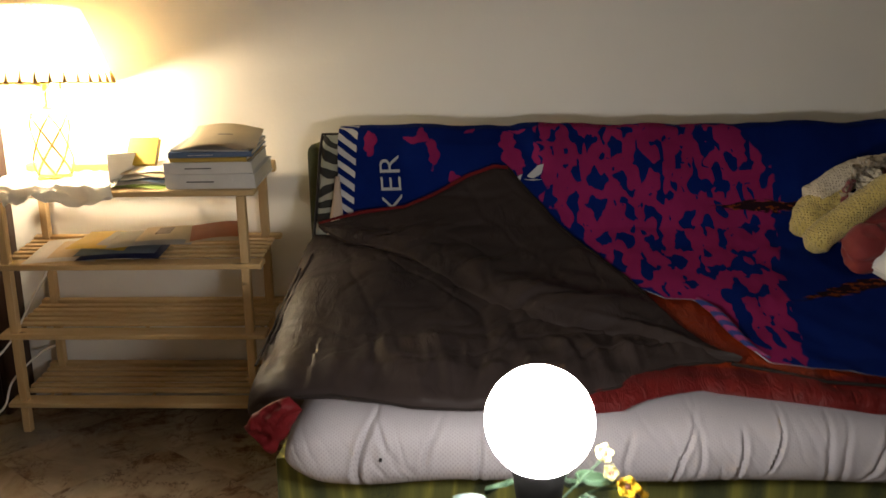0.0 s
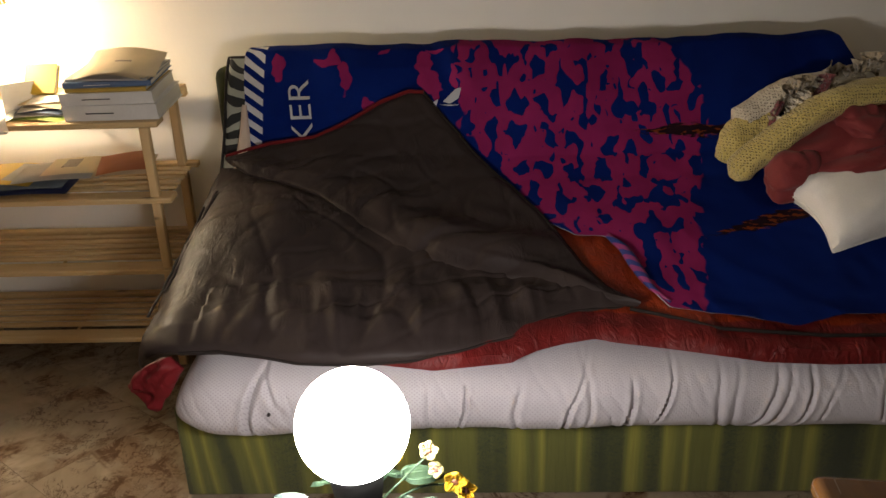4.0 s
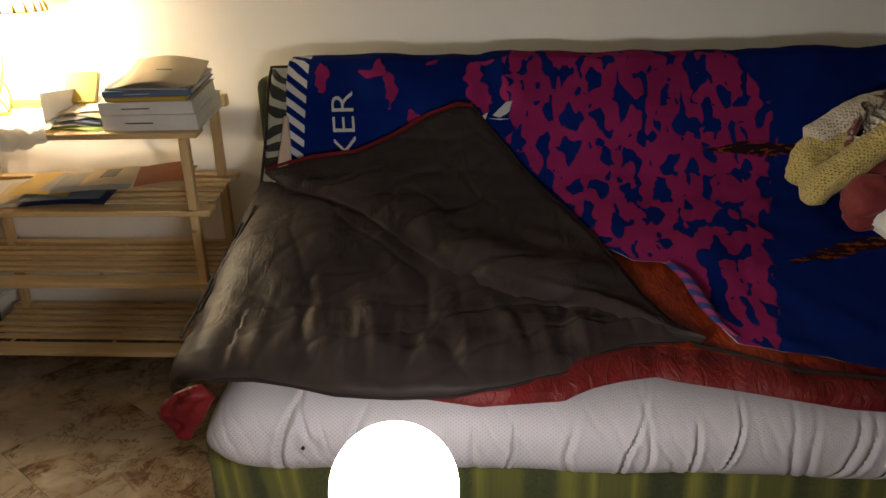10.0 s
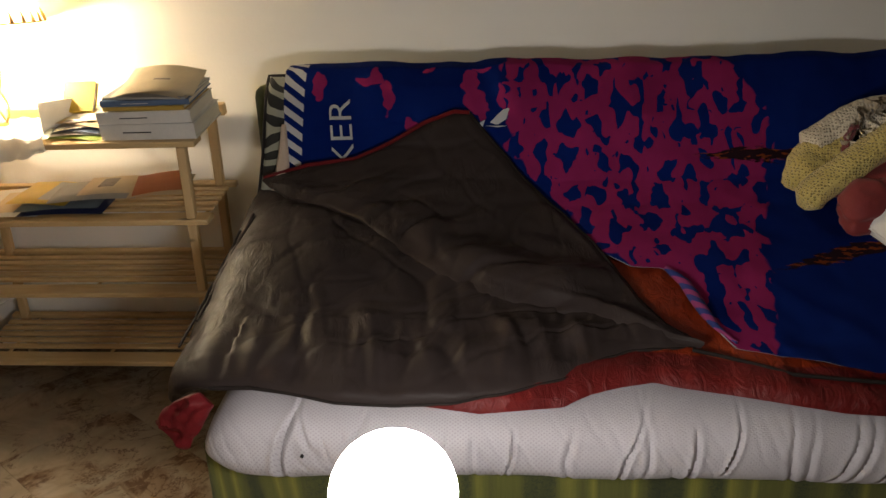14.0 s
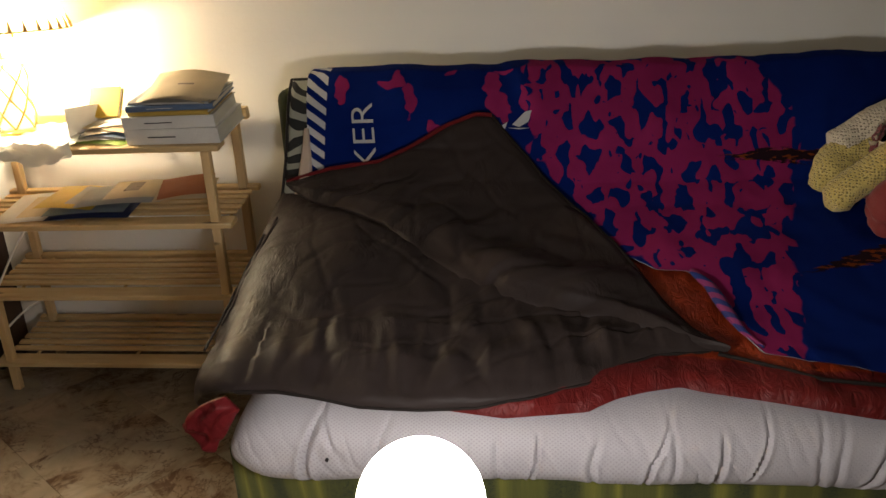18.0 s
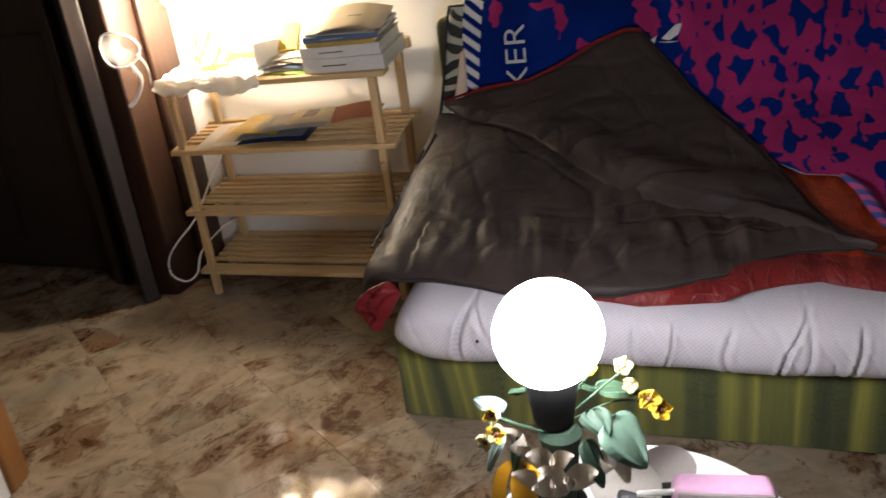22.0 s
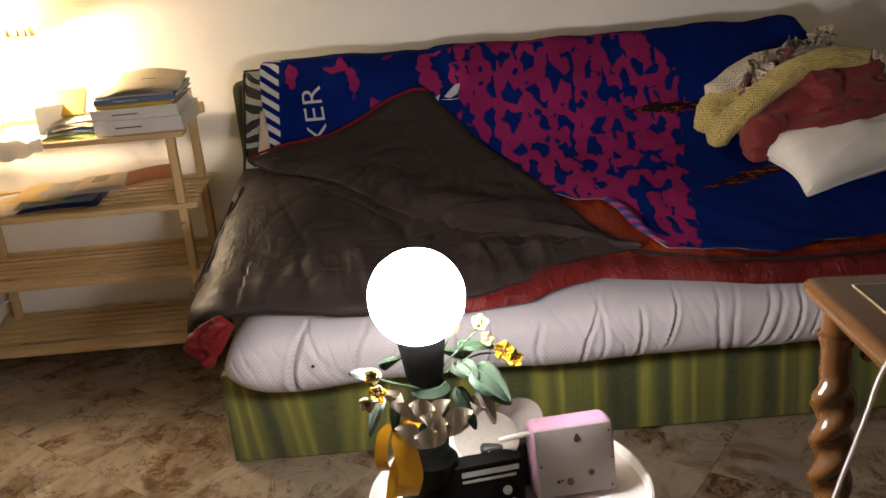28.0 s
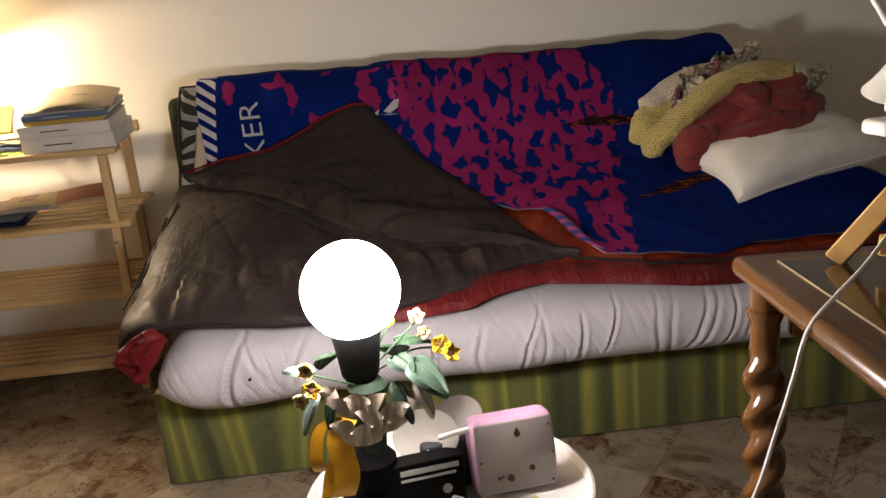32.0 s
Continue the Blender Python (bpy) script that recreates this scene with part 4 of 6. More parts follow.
def scroll_cloth():
    """A dark patterned throw that shows past the towel, with a pale towel corner in front of it."""
    m, t, b = base_mat("scroll_print")
    v = coords(t)
    vo = nd(t, "ShaderNodeTexWave", Scale=9.0, Distortion=11.0, Detail=1.0)
    vo.wave_type = "RINGS"
    t.links.new(v, vo.inputs[0])
    t.links.new(ramp(t, vo.outputs["Fac"], [(0.55, (0.015, 0.016, 0.016)), (0.62, (0.30, 0.31, 0.26))]), b.inputs["Base Color"])
    b.inputs["Roughness"].default_value = 0.9
    bump(t, b, noise_of(t, v, 300, 2), 0.3, 0.003)
    s = thing("patterned_throw", "black throw with pale scroll pattern tucked behind the towel", "throw")

    def f(u, v, h):
        a, q = 0.24 + 0.09 * u, 0.80 + 0.35 * v
        e = rim(u, v, 0.09, 0.37, 0.012)
        return lay(a, q, (0.006 + 0.012 * e + 0.003 * fbm((a * 20, q * 9, 1))) if h else 0.002, False), (a, q)

    part("cloth", puffed(12, 30, lambda u, v: f(u, v, 1), lambda u, v: f(u, v, 0)[0]), m, s)
    bm = bmesh.new()
    e = [lay(0.24, 0.80 + 0.35 * i / 20, 0.012, False) for i in range(21)] + [lay(0.24 + 0.09 * i / 8, 1.15, 0.012, False) for i in range(1, 9)]
    tube(bm, e, 0.004, 6)
    part("border", bm, BLACK, s)
    p = thing("face_towel", "pale beige waffle towel corner under the beach towel", "towel")

    def g(u, v, h):
        a = 0.282 + 0.05 * u * (1 - 0.75 * v) + 0.012 * v
        q = 0.80 + 0.20 * v
        return lay(a, q, (0.034 + 0.008 * rim(u, v, 0.05, 0.2, 0.01)) if h else 0.028, False), (u, v)

    part("cloth", puffed(10, 24, lambda u, v: g(u, v, 1), lambda u, v: g(u, v, 0)[0]), mat("beige_waffle", (0.52, 0.42, 0.34), (0.44, 0.35, 0.28), 20, 0.95, grain=260, bumpy=0.5), p)


scroll_cloth()


# ---- slatted racks ----
def rack(name, label, x0, x1, front, back, tops, m=None, stop=True, rise=0.0):
    """A four-tier pine rack; each shelf has boards front and back, slats between and cross bars under them, and may rise to the back."""
    r = thing(name, label, "shelf rack", m, group="pine racks")
    lo, hi = min(front, back), max(front, back)
    sg = 1 if back > front else -1
    lift = rise / abs(back - front)
    for x in (x0 + 0.045, x1 - 0.05):
        for y, extra in ((front + sg * 0.014, 0.0), (back - sg * 0.014, rise + (0.03 if stop else 0.0))):
            part("leg", box_bm((x - 0.013, y - 0.011, 0), (x + 0.013, y + 0.011, tops[0] - 0.018 + extra), 0.003), PINE_UP, r)
    for k, z in enumerate(tops):
        e = 0.0 if k else 0.006
        tilt = Matrix.Translation((0, front, z)) @ Matrix.Rotation(sg * math.atan(lift), 4, "X") @ Matrix.Translation((0, -front, -z))
        wide = 0.046 if stop else 0.032

        def strip(a, b, z0, z1, xa, xb, bev=0.003):
            ya, yb = front + sg * a, front + sg * b
            return box_bm((xa, min(ya, yb), z + z0), (xb, max(ya, yb), z + z1), bev, tilt)

        d = abs(back - front)
        sh = part("shelf", strip(-0.006, wide, -0.017, 0, x0 + e, x1 - e), PINE, r)
        part("rail", strip(d - 0.018, d + 0.006, -0.017, 0.018 if (k == 0 and stop) else 0.0, x0 + e, x1 - e), PINE, sh)
        n, half = (5, 0.0105) if stop else (5, 0.006)
        for i in range(n):
            y = wide + (d - 0.018 - wide) * (i + 1) / (n + 1)
            part("slat", strip(y - half, y + half, -0.010, -0.001, x0 + 0.012, x1 - 0.012, 0.0025), PINE, sh)
        for x in (x0 + 0.10, (x0 + x1) / 2 + 0.02, x1 - 0.03):
            part("crossbar", strip(0.03, d - 0.01, -0.0165, -0.0105, x - 0.005, x + 0.005, 0.002), PINE_UP, sh)
    return r


RISE = 0.046


def on_shelf(k, m):
    """Lays a thing on a shelf of the wall rack, which rises to the back."""
    c = Matrix.Translation((0, -0.288, T1[k]))
    return c @ Matrix.Rotation(math.atan(RISE / 0.258), 4, "X") @ c.inverted() @ m


T1 = (0.752, 0.535, 0.320, 0.100)
rack("slatted_rack", "four-tier slatted pine rack with lamp, books and magazines", -0.75, 0.068, -0.288, -0.03, T1, None, True, RISE)
T2 = (0.605, 0.405, 0.205, 0.035)
rack("slatted_rack", "four-tier slatted pine rack crowded with books along the white wall", 0.33, 1.085, 0.215, -0.035, T2, LEFT, False)


def book(label, size, cover, m, pages=None, band=None, group="books", name="book", category="book"):
    """A book lying flat: length along x, width along y with its spine at -y, thickness along z."""
    lx, ly, lz = size
    b = thing(name, label, category, m, group)
    c = 0.0022 if lz > 0.012 else 0.0008
    bm = bmesh.new()
    y0, y1 = -ly / 2, ly / 2
    prof = [(y1, 0), (y1, c), (y0 + c, c), (y0 + c, lz - c), (y1, lz - c), (y1, lz), (y0 + 0.001, lz), (y0 - 0.0012, lz * 0.8), (y0 - 0.0012, lz * 0.2), (y0 + 0.001, 0)]
    ends = [[bm.verts.new((x, *p)) for p in prof] for x in (-lx / 2, lx / 2)]
    for k in range(len(prof)):
        bm.faces.new((ends[0][k - 1], ends[0][k], ends[1][k], ends[1][k - 1]))
    bm.faces.new(ends[0])
    bm.faces.new(ends[1][::-1])
    bmesh.ops.recalc_face_normals(bm, faces=bm.faces)
    part("cover", bm, cover, b)
    part("page_block", box_bm((-lx / 2 + 0.003, -ly / 2 + c, c), (lx / 2 - 0.003, ly / 2 - 0.003, lz - c), 0.0005), pages or PAPER, b)
    if band:
        part("spine_label", box_bm((-lx * 0.26, -ly / 2 - 0.0021, lz * 0.46), (lx * 0.04, -ly / 2 - 0.0006, lz * 0.54), 0.0002), band, b)
    return b


def sheetbox(label, size, material, m, name="magazine", category="magazine", group="magazines", bow=0.004, second=None):
    """A thin booklet with a slight bow."""
    lx, ly, lz = size

    def f(u, v, h):
        x, y = (u - 0.5) * lx, (v - 0.5) * ly
        z = bow * math.sin(u * math.pi) + 0.4 * bow * noise.noise(Vector((u * 2 + lx * 50, v * 2, ly * 40)))
        return Vector((x, y, z + (lz if h else 0))), (u, v)

    b = thing(name, label, category, m, group)
    part("cover", puffed(12, 8, lambda u, v: f(u, v, 0 if u in (0, 1) or v in (0, 1) else 1), lambda u, v: f(u, v, 0)[0]), material, b)
    if second:
        sx0, sx1, sy0, sy1, mt = second
        bm, *_ = grid_bm(6, 6, lambda u, v: (f(sx0 + (sx1 - sx0) * u, sy0 + (sy1 - sy0) * v, 1)[0] + Vector((0, 0, 0.0006)), (u, v)))
        part("picture", bm, mt, b)
    return b


INK = paint("dark_ink", (0.03, 0.03, 0.035), 0.7)
P_WHITE = paint("paper_white", (0.72, 0.71, 0.68), 0.6)
P_BEIGE = paint("paper_beige", (0.66, 0.54, 0.35), 0.7)
P_YELLOW = paint("cover_yellow", (0.62, 0.42, 0.04), 0.45)
P_MUSTARD = paint("cover_mustard", (0.50, 0.34, 0.07), 0.5)
P_ORANGE = paint("cover_orange", (0.46, 0.14, 0.05), 0.6)
P_BRIGHT = paint("cover_bright_orange", (0.62, 0.22, 0.02), 0.5)
P_BLUE = paint("cover_blue", (0.10, 0.16, 0.28), 0.5)
P_NAVY = paint("cover_navy", (0.012, 0.02, 0.075), 0.45)
P_SKY = paint("cover_sky", (0.16, 0.36, 0.58), 0.5)
P_GREEN = paint("cover_green", (0.30, 0.46, 0.08), 0.6)
P_GREY = paint("cover_grey", (0.40, 0.40, 0.38), 0.6)
P_PURPLE = paint("cover_purple", (0.30, 0.10, 0.16), 0.45)
P_MAROON = paint("cover_maroon", (0.12, 0.025, 0.02), 0.5)
P_BROWN = paint("cover_brown", (0.06, 0.025, 0.018), 0.5)
P_BLACK = paint("cover_black", (0.012, 0.011, 0.010), 0.4)
P_FILE = paint("file_board", (0.20, 0.17, 0.125), 0.6)
P_CREAM = paint("paper_cream", (0.70, 0.60, 0.42), 0.7)
P_SLATE = paint("cover_slate", (0.15, 0.19, 0.23), 0.5)
P_TAUPE = paint("cover_taupe", (0.24, 0.19, 0.15), 0.3)
P_SAFFRON = paint("cover_saffron", (0.66, 0.33, 0.02), 0.45)
P_PINK = paint("cover_pink", (0.45, 0.16, 0.14), 0.6)
P_TAN = paint("tan_strap", (0.42, 0.26, 0.11), 0.6)
GOLD = mat("gold_metal", (0.55, 0.36, 0.10), (0.42, 0.26, 0.06), 20, 0.3, metal=1.0, bumpy=0.05)

# stack of books on the top shelf of the wall rack
z = T1[0]
for lbl, size, cov, dx, rz, bd in (
    ("thick white paperback at the bottom of a stack on the rack", (0.262, 0.20, 0.043), P_WHITE, 0.0, 0, INK),
    ("white paperback with dark spine mark in a stack", (0.255, 0.19, 0.034), P_WHITE, -0.006, 1.5, INK),
    ("mustard yellow paperback in a stack on the rack", (0.225, 0.18, 0.013), P_MUSTARD, 0.0, -1, None),
    ("dark blue paperback in a stack on the rack", (0.24, 0.18, 0.016), P_BLUE, 0.003, 2, P_WHITE),
    ("thin grey booklet in a stack on the rack", (0.23, 0.17, 0.007), P_GREY, 0.008, -3, None),
):
    book(lbl, size, cov, on_shelf(0, pose(-0.067 + dx, -0.175, z, 0, 0, rz)), band=bd)
    z += size[2]
for k in range(3):
    sheetbox("creased beige leaflet on top of a stack of books", (0.195, 0.165, 0.004), P_CREAM, on_shelf(0, pose(-0.05 + 0.008 * k, -0.185, z + 0.004 + 0.006 * k, 4 + 2 * k, 1 + 1.5 * k, -4 + 5 * k)), "leaflet", "leaflet", "leaflets", 0.012, (0.40, 0.62, 0.40, 0.46, P_TAUPE) if k == 2 else None)

# yellow book and papers beside the lamp
book("small yellow hardback leaning on papers on the rack", (0.095, 0.088, 0.016), P_YELLOW, pose(-0.315, -0.135, 0.850, 62, 0, -4))
z = T1[0]
for k, (lbl, mt, rz, x) in enumerate((("green paper folder on the rack", P_GREEN, -8, -0.285), ("white envelope in a pile on the rack", P_WHITE, 5, -0.30), ("blue-edged envelope in a pile on the rack", P_BLUE, -4, -0.295), ("white envelope in a pile on the rack", P_WHITE, 12, -0.275), ("brown envelope in a pile on the rack", P_BEIGE, -14, -0.285), ("white envelope in a pile on the rack", P_WHITE, 7, -0.255))):
    sheetbox(lbl, (0.17, 0.125, 0.003), mt, on_shelf(0, pose(x, -0.205 + 0.010 * k, z, 0, 0, rz)), "envelope", "paper", "papers on the rack", 0.005)
    z += 0.0065

# magazines on the second shelf
z = T1[1]
for lbl, size, mt, x, y, rz, sec in (
    ("white magazine with a brown picture on the rack", (0.225, 0.20, 0.004), P_WHITE, -0.555, -0.172, 5, (0.30, 0.92, 0.1, 0.8, P_BEIGE)),
    ("dark blue magazine on the rack", (0.25, 0.145, 0.010), P_NAVY, -0.375, -0.198, 3, None),
    ("pale blue magazine in a pile on the rack", (0.24, 0.14, 0.009), P_SLATE, -0.385, -0.196, 5, None),
    ("yellow magazine on the rack", (0.19, 0.15, 0.004), P_YELLOW, -0.435, -0.180, -6, (0.5, 0.97, 0.12, 0.9, P_GREY)),
    ("grey printed booklet on the rack", (0.25, 0.13, 0.009), P_GREY, -0.285, -0.185, 7, (0.38, 0.6, 0.3, 0.8, P_TAUPE)),
    ("cream printed booklet on the rack", (0.20, 0.12, 0.004), P_CREAM, -0.225, -0.175, 3, (0.25, 0.48, 0.3, 0.8, P_TAUPE)),
    ("brown paper folder under an orange brochure", (0.16, 0.14, 0.003), P_BEIGE, -0.085, -0.198, 8, None),
    ("orange brochure on the rack", (0.15, 0.14, 0.004), P_ORANGE, -0.085, -0.190, 16, None),
):
    sheetbox(lbl, size, mt, on_shelf(1, pose(x, y, z, 0, 0, rz)), second=sec)
    z += size[2] + 0.0035



# ---- table lamp ----
def table_lamp():
    lx, ly = -0.585, -0.165
    lm = thing("table_lamp", "lit table lamp with pleated shade and gilded glass base", "lamp", Matrix.Translation((lx, ly, T1[0] + 0.026)))
    glass = clear_mat("lamp_glass", (0.95, 0.88, 0.7), 0.08, 0.5)
    part("body", lathe(bmesh.new(), [(0.04, 0.012), (0.048, 0.03), (0.05, 0.08), (0.045, 0.13), (0.052, 0.175), (0.044, 0.2), (0.02, 0.208)], 28), glass, lm)
    part("foot", lathe(bmesh.new(), [(0.05, 0), (0.05, 0.008), (0.042, 0.014)], 28), GOLD, lm)
    for s in (1, -1):
        for k in range(6):
            pts = []
            for i in range(25):
                u = i / 24
                z = 0.015 + 0.185 * u
                r = 0.052 + 0.003 * math.sin(u * 9)
                th = k * math.tau / 6 + s * (u * 2.2)
                pts.append((r * math.cos(th), r * math.sin(th), z))
            part("wire", tube(bmesh.new(), pts, 0.0026, 6), GOLD, lm, "gilded wire net")
    part("neck", lathe(bmesh.new(), [(0.012, 0.205), (0.016, 0.215), (0.009, 0.225), (0.009, 0.26), (0.014, 0.265), (0.014, 0.285)], 20), GOLD, lm)
    # pleated shade, open below and above
    bm = bmesh.new()
    n = 96
    rows = []
    for r, z in ((0.190, 0.285), (0.165, 0.36), (0.135, 0.45), (0.115, 0.50)):
        rows.append([bm.verts.new(((r + (0.004 if k % 2 else -0.004)) * math.cos(k * math.tau / n), (r + (0.004 if k % 2 else -0.004)) * math.sin(k * math.tau / n), z)) for k in range(n)])
    for a, b in zip(rows, rows[1:]):
        for k in range(n):
            bm.faces.new((a[k], a[(k + 1) % n], b[(k + 1) % n], b[k]))
    m, t, b = base_mat("shade_fabric")
    b.inputs["Base Color"].default_value = (0.85, 0.72, 0.45, 1)
    b.inputs["Roughness"].default_value = 0.9
    tr = t.nodes.new("ShaderNodeBsdfTranslucent")
    tr.inputs[0].default_value = (0.95, 0.80, 0.50, 1)
    mx = t.nodes.new("ShaderNodeMixShader")
    mx.inputs[0].default_value = 0.65
    t.links.new(b.outputs[0], mx.inputs[1])
    t.links.new(tr.outputs[0], mx.inputs[2])
    t.links.new(mx.outputs[0], t.nodes["Material Output"].inputs[0])
    sh = part("shade", bm, m, lm, "pleated cream shade", False)
    FRINGE = mat("gold_braid", (0.40, 0.24, 0.06), (0.26, 0.14, 0.03), 60, 0.6, grain=200, bumpy=0.3)
    for k in range(32):
        th = k * math.tau / 32
        c, s = math.cos(th), math.sin(th)
        part("fringe", tube(bmesh.new(), [(0.192 * c, 0.192 * s, 0.283), (0.191 * c, 0.191 * s, 0.30), (0.184 * c, 0.184 * s, 0.322)], lambda u: 0.0065 * (1.08 - u), 6), FRINGE, sh)
    bm = tube(bmesh.new(), [(0.192 * math.cos(k * math.tau / 48), 0.192 * math.sin(k * math.tau / 48), 0.284) for k in range(48)], 0.003, 6, True)
    part("trim", bm, GOLD, sh)
    # two bulbs on arms that hang below the shade
    for x, y, z in ((-0.085, -0.040, 0.238), (0.045, 0.0, 0.240)):
        bm = bmesh.new()
        bmesh.ops.create_uvsphere(bm, u_segments=16, v_segments=10, radius=0.026)
        bmesh.ops.translate(bm, verts=bm.verts, vec=(x, y, z))
        part("light_bulb", bm, LAMP_GLOW, lm, "glowing bulb")
        part("socket", tube(bmesh.new(), [(0.0, 0.0, 0.275), (x * 0.6, y * 0.6, 0.292), (x, y, 0.285), (x, y, z + 0.016)], 0.006, 8), GOLD, lm)
    return lm


table_lamp()


def lamp_cloth():
    c = thing("cloth", "crumpled white cloth under the lamp hanging over the rack edge", "cloth")

    def f(u, v, h):
        x = -0.735 + 0.385 * u
        d = 0.245 * v  # from behind the lamp over the front edge
        y = -0.115 - min(d, 0.18)
        w = 0.007 + 0.012 * max(0.0, fbm((u * 6, v * 5, 3))) + 0.014 * max(0.0, ridge((u * 5, v * 4, 1.0))) * (0.4 + v)
        over = max(0.0, d - 0.18)
        edge = 0.45 + 0.55 * (0.5 + 0.5 * math.sin(u * 9 + 1)) * (1.0 if 0.15 < u else 0.2)
        z = T1[0] + w - over * edge + max(0.0, y + 0.288) * RISE / 0.258
        return Vector((x + 0.012 * noise.noise(Vector((v * 5, u * 3, 0))), y - over * 0.2 - (w * 0.3 if over else 0), z + (0.0 if h else -0.0035))), (u, v)

    part("fabric", puffed(60, 50, lambda u, v: f(u, v, 1), lambda u, v: f(u, v, 0)[0]), SHEER, c)
    # a folded napkin that leans beside the lamp
    n = thing("paper_napkin", "white folded paper napkin standing beside the lamp", "napkin")

    def g(u, v, h):
        return Vector((-0.375 + 0.05 * u, -0.255 + 0.13 * u + (0.003 if h else 0), T1[0] + 0.005 + 0.02 * u + 0.10 * v * (1 - 0.25 * u) + 0.004 * fbm((u * 3, v * 3, 7)))), (u, v)

    part("fold", puffed(10, 10, lambda u, v: g(u, v, 0 if u in (0, 1) or v in (0, 1) else 1), lambda u, v: g(u, v, 0)[0]), P_WHITE, n)


lamp_cloth()


def visor():
    film = clear_mat("clear_film", (0.95, 0.95, 0.97), 0.12, 0.16)
    rim_m = clear_mat("clear_rim", (0.9, 0.9, 0.92), 0.2, 0.75)
    v = thing("plastic_visor", "clear plastic visor with white rim hanging from the rack end", "visor", pose(-0.80, -0.345, 0.885, 8, 12, 18))
    ring = [(0.062 * math.cos(k * math.tau / 40), 0.016 * math.cos(2 * k * math.tau / 40), 0.055 * math.sin(k * math.tau / 40)) for k in range(40)]
    part("rim", tube(bmesh.new(), ring, 0.0035, 8, True), rim_m, v)
    bm, *_ = grid_bm(20, 8, lambda a, b: (Vector((0.060 * (1 - 0.6 * b) * math.cos(a * math.tau), 0.06 * b + 0.01, 0.053 * (1 - 0.6 * b) * math.sin(a * math.tau))), (a, b)))
    part("film", bm, film, v)
    pts = smooth_path([(0.035, 0, -0.045), (0.06, 0.005, -0.09), (0.055, 0.0, -0.13), (0.035, -0.005, -0.17), (0.02, -0.005, -0.185)], 6)
    part("strap", tube(bmesh.new(), pts, 0.006, 8), rim_m, v)
    part("hook", tube(bmesh.new(), smooth_path([(0.058, 0.0, -0.01), (0.075, 0.03, -0.06), (0.072, 0.062, -0.13)], 6), 0.0025, 6), rim_m, v)


visor()
bm = tube(bmesh.new(), smooth_path([(-0.70, -0.05, 0.72), (-0.70, -0.06, 0.50), (-0.715, -0.15, 0.40), (-0.73, -0.27, 0.29), (-0.80, -0.315, 0.21), (-0.85, -0.315, 0.15), (-0.855, -0.315, 0.09), (-0.80, -0.315, 0.065), (-0.752, -0.305, 0.095), (-0.745, -0.26, 0.16), (-0.735, -0.12, 0.2), (-0.72, -0.008, 0.2)], 8), 0.0035, 8)
single("lamp_cable", bm, WHITE_PL, "white lamp cable looping beside the rack", "cable")


# ---- the second rack's things, in the wall's own directions ----
def on_wall(u, n, z, rx=0, ry=0, rz=0):
    return LEFT @ pose(u, n, z, rx, ry, rz)


Z2 = T2[0]
# papers in sleeves with a small cushion
for k, (mt, lbl) in enumerate(((P_SKY, "pale blue folder under a cushion on the rack"), (P_WHITE, "clear sleeve of papers on the rack"), (P_PINK, "pink paper in a clear sleeve on the rack"), (P_ORANGE, "orange leaflet in a clear sleeve on the rack"), (P_WHITE, "white papers in a clear sleeve on the rack"))):
    sheetbox(lbl, (0.28, 0.17, 0.003), mt, on_wall(0.50 + 0.012 * (k % 3 - 1), 0.135 + 0.008 * (k % 2), Z2 + 0.007 * k, 0, 0, (-4, 3, -2, 6, 1)[k]), "paper_sleeve", "paper", "papers on the rack", 0.004)


def cushion(name, label, size, material, m, category="cushion", pinch=0.35, seed=0, seam=None, lump=0.02):
    """A stuffed cushion: fat in the middle, thin along the seams, corners drawn out."""
    lx, ly, lz = size

    def f(u, v, h):
        x, y = 2 * u - 1, 2 * v - 1
        e = max(0.0, (1 - abs(x) ** 2.6) * (1 - abs(y) ** 2.6)) ** 0.42
        q = 1 - pinch * 0.22 * ((1 - y * y) * abs(x) ** 4 + (1 - x * x) * abs(y) ** 4)
        w = e * (1 + 2.0 * lump / 0.02 * 0.06 * fbm((x * 2 + seed, y * 2, seed))) + 0.05 * e * ridge((x * 2.3 + seed, y * 2.3, 1.5))
        return Vector((x * lx / 2 * q, y * ly / 2 * q, lz * 0.42 + (lz * 0.58 if h else -lz * 0.42) * w)), (u, v)

    c = thing(name, label, category, m)
    part("cover", puffed(40, 32, lambda u, v: f(u, v, 1), lambda u, v: f(u, v, 0)[0]), material, c)
    edge = [f(i / 20, 0, 1)[0] for i in range(20)] + [f(1, i / 16, 1)[0] for i in range(16)] + [f(1 - i / 20, 1, 1)[0] for i in range(20)] + [f(0, 1 - i / 16, 1)[0] for i in range(16)]
    part("seam", tube(bmesh.new(), edge, 0.0022, 6, True), seam or material, c)
    return c


SATIN = mat("beige_satin", (0.42, 0.30, 0.17), (0.34, 0.23, 0.12), 30, 0.35, grain=80, stretch=(1, 8, 1), bumpy=0.25, sheen=0.3)
cushion("small_cushion", "small beige satin cushion lying on papers on the rack", (0.245, 0.115, 0.045), SATIN, on_wall(0.505, 0.158, Z2 + 0.034, 4, 0, 2))


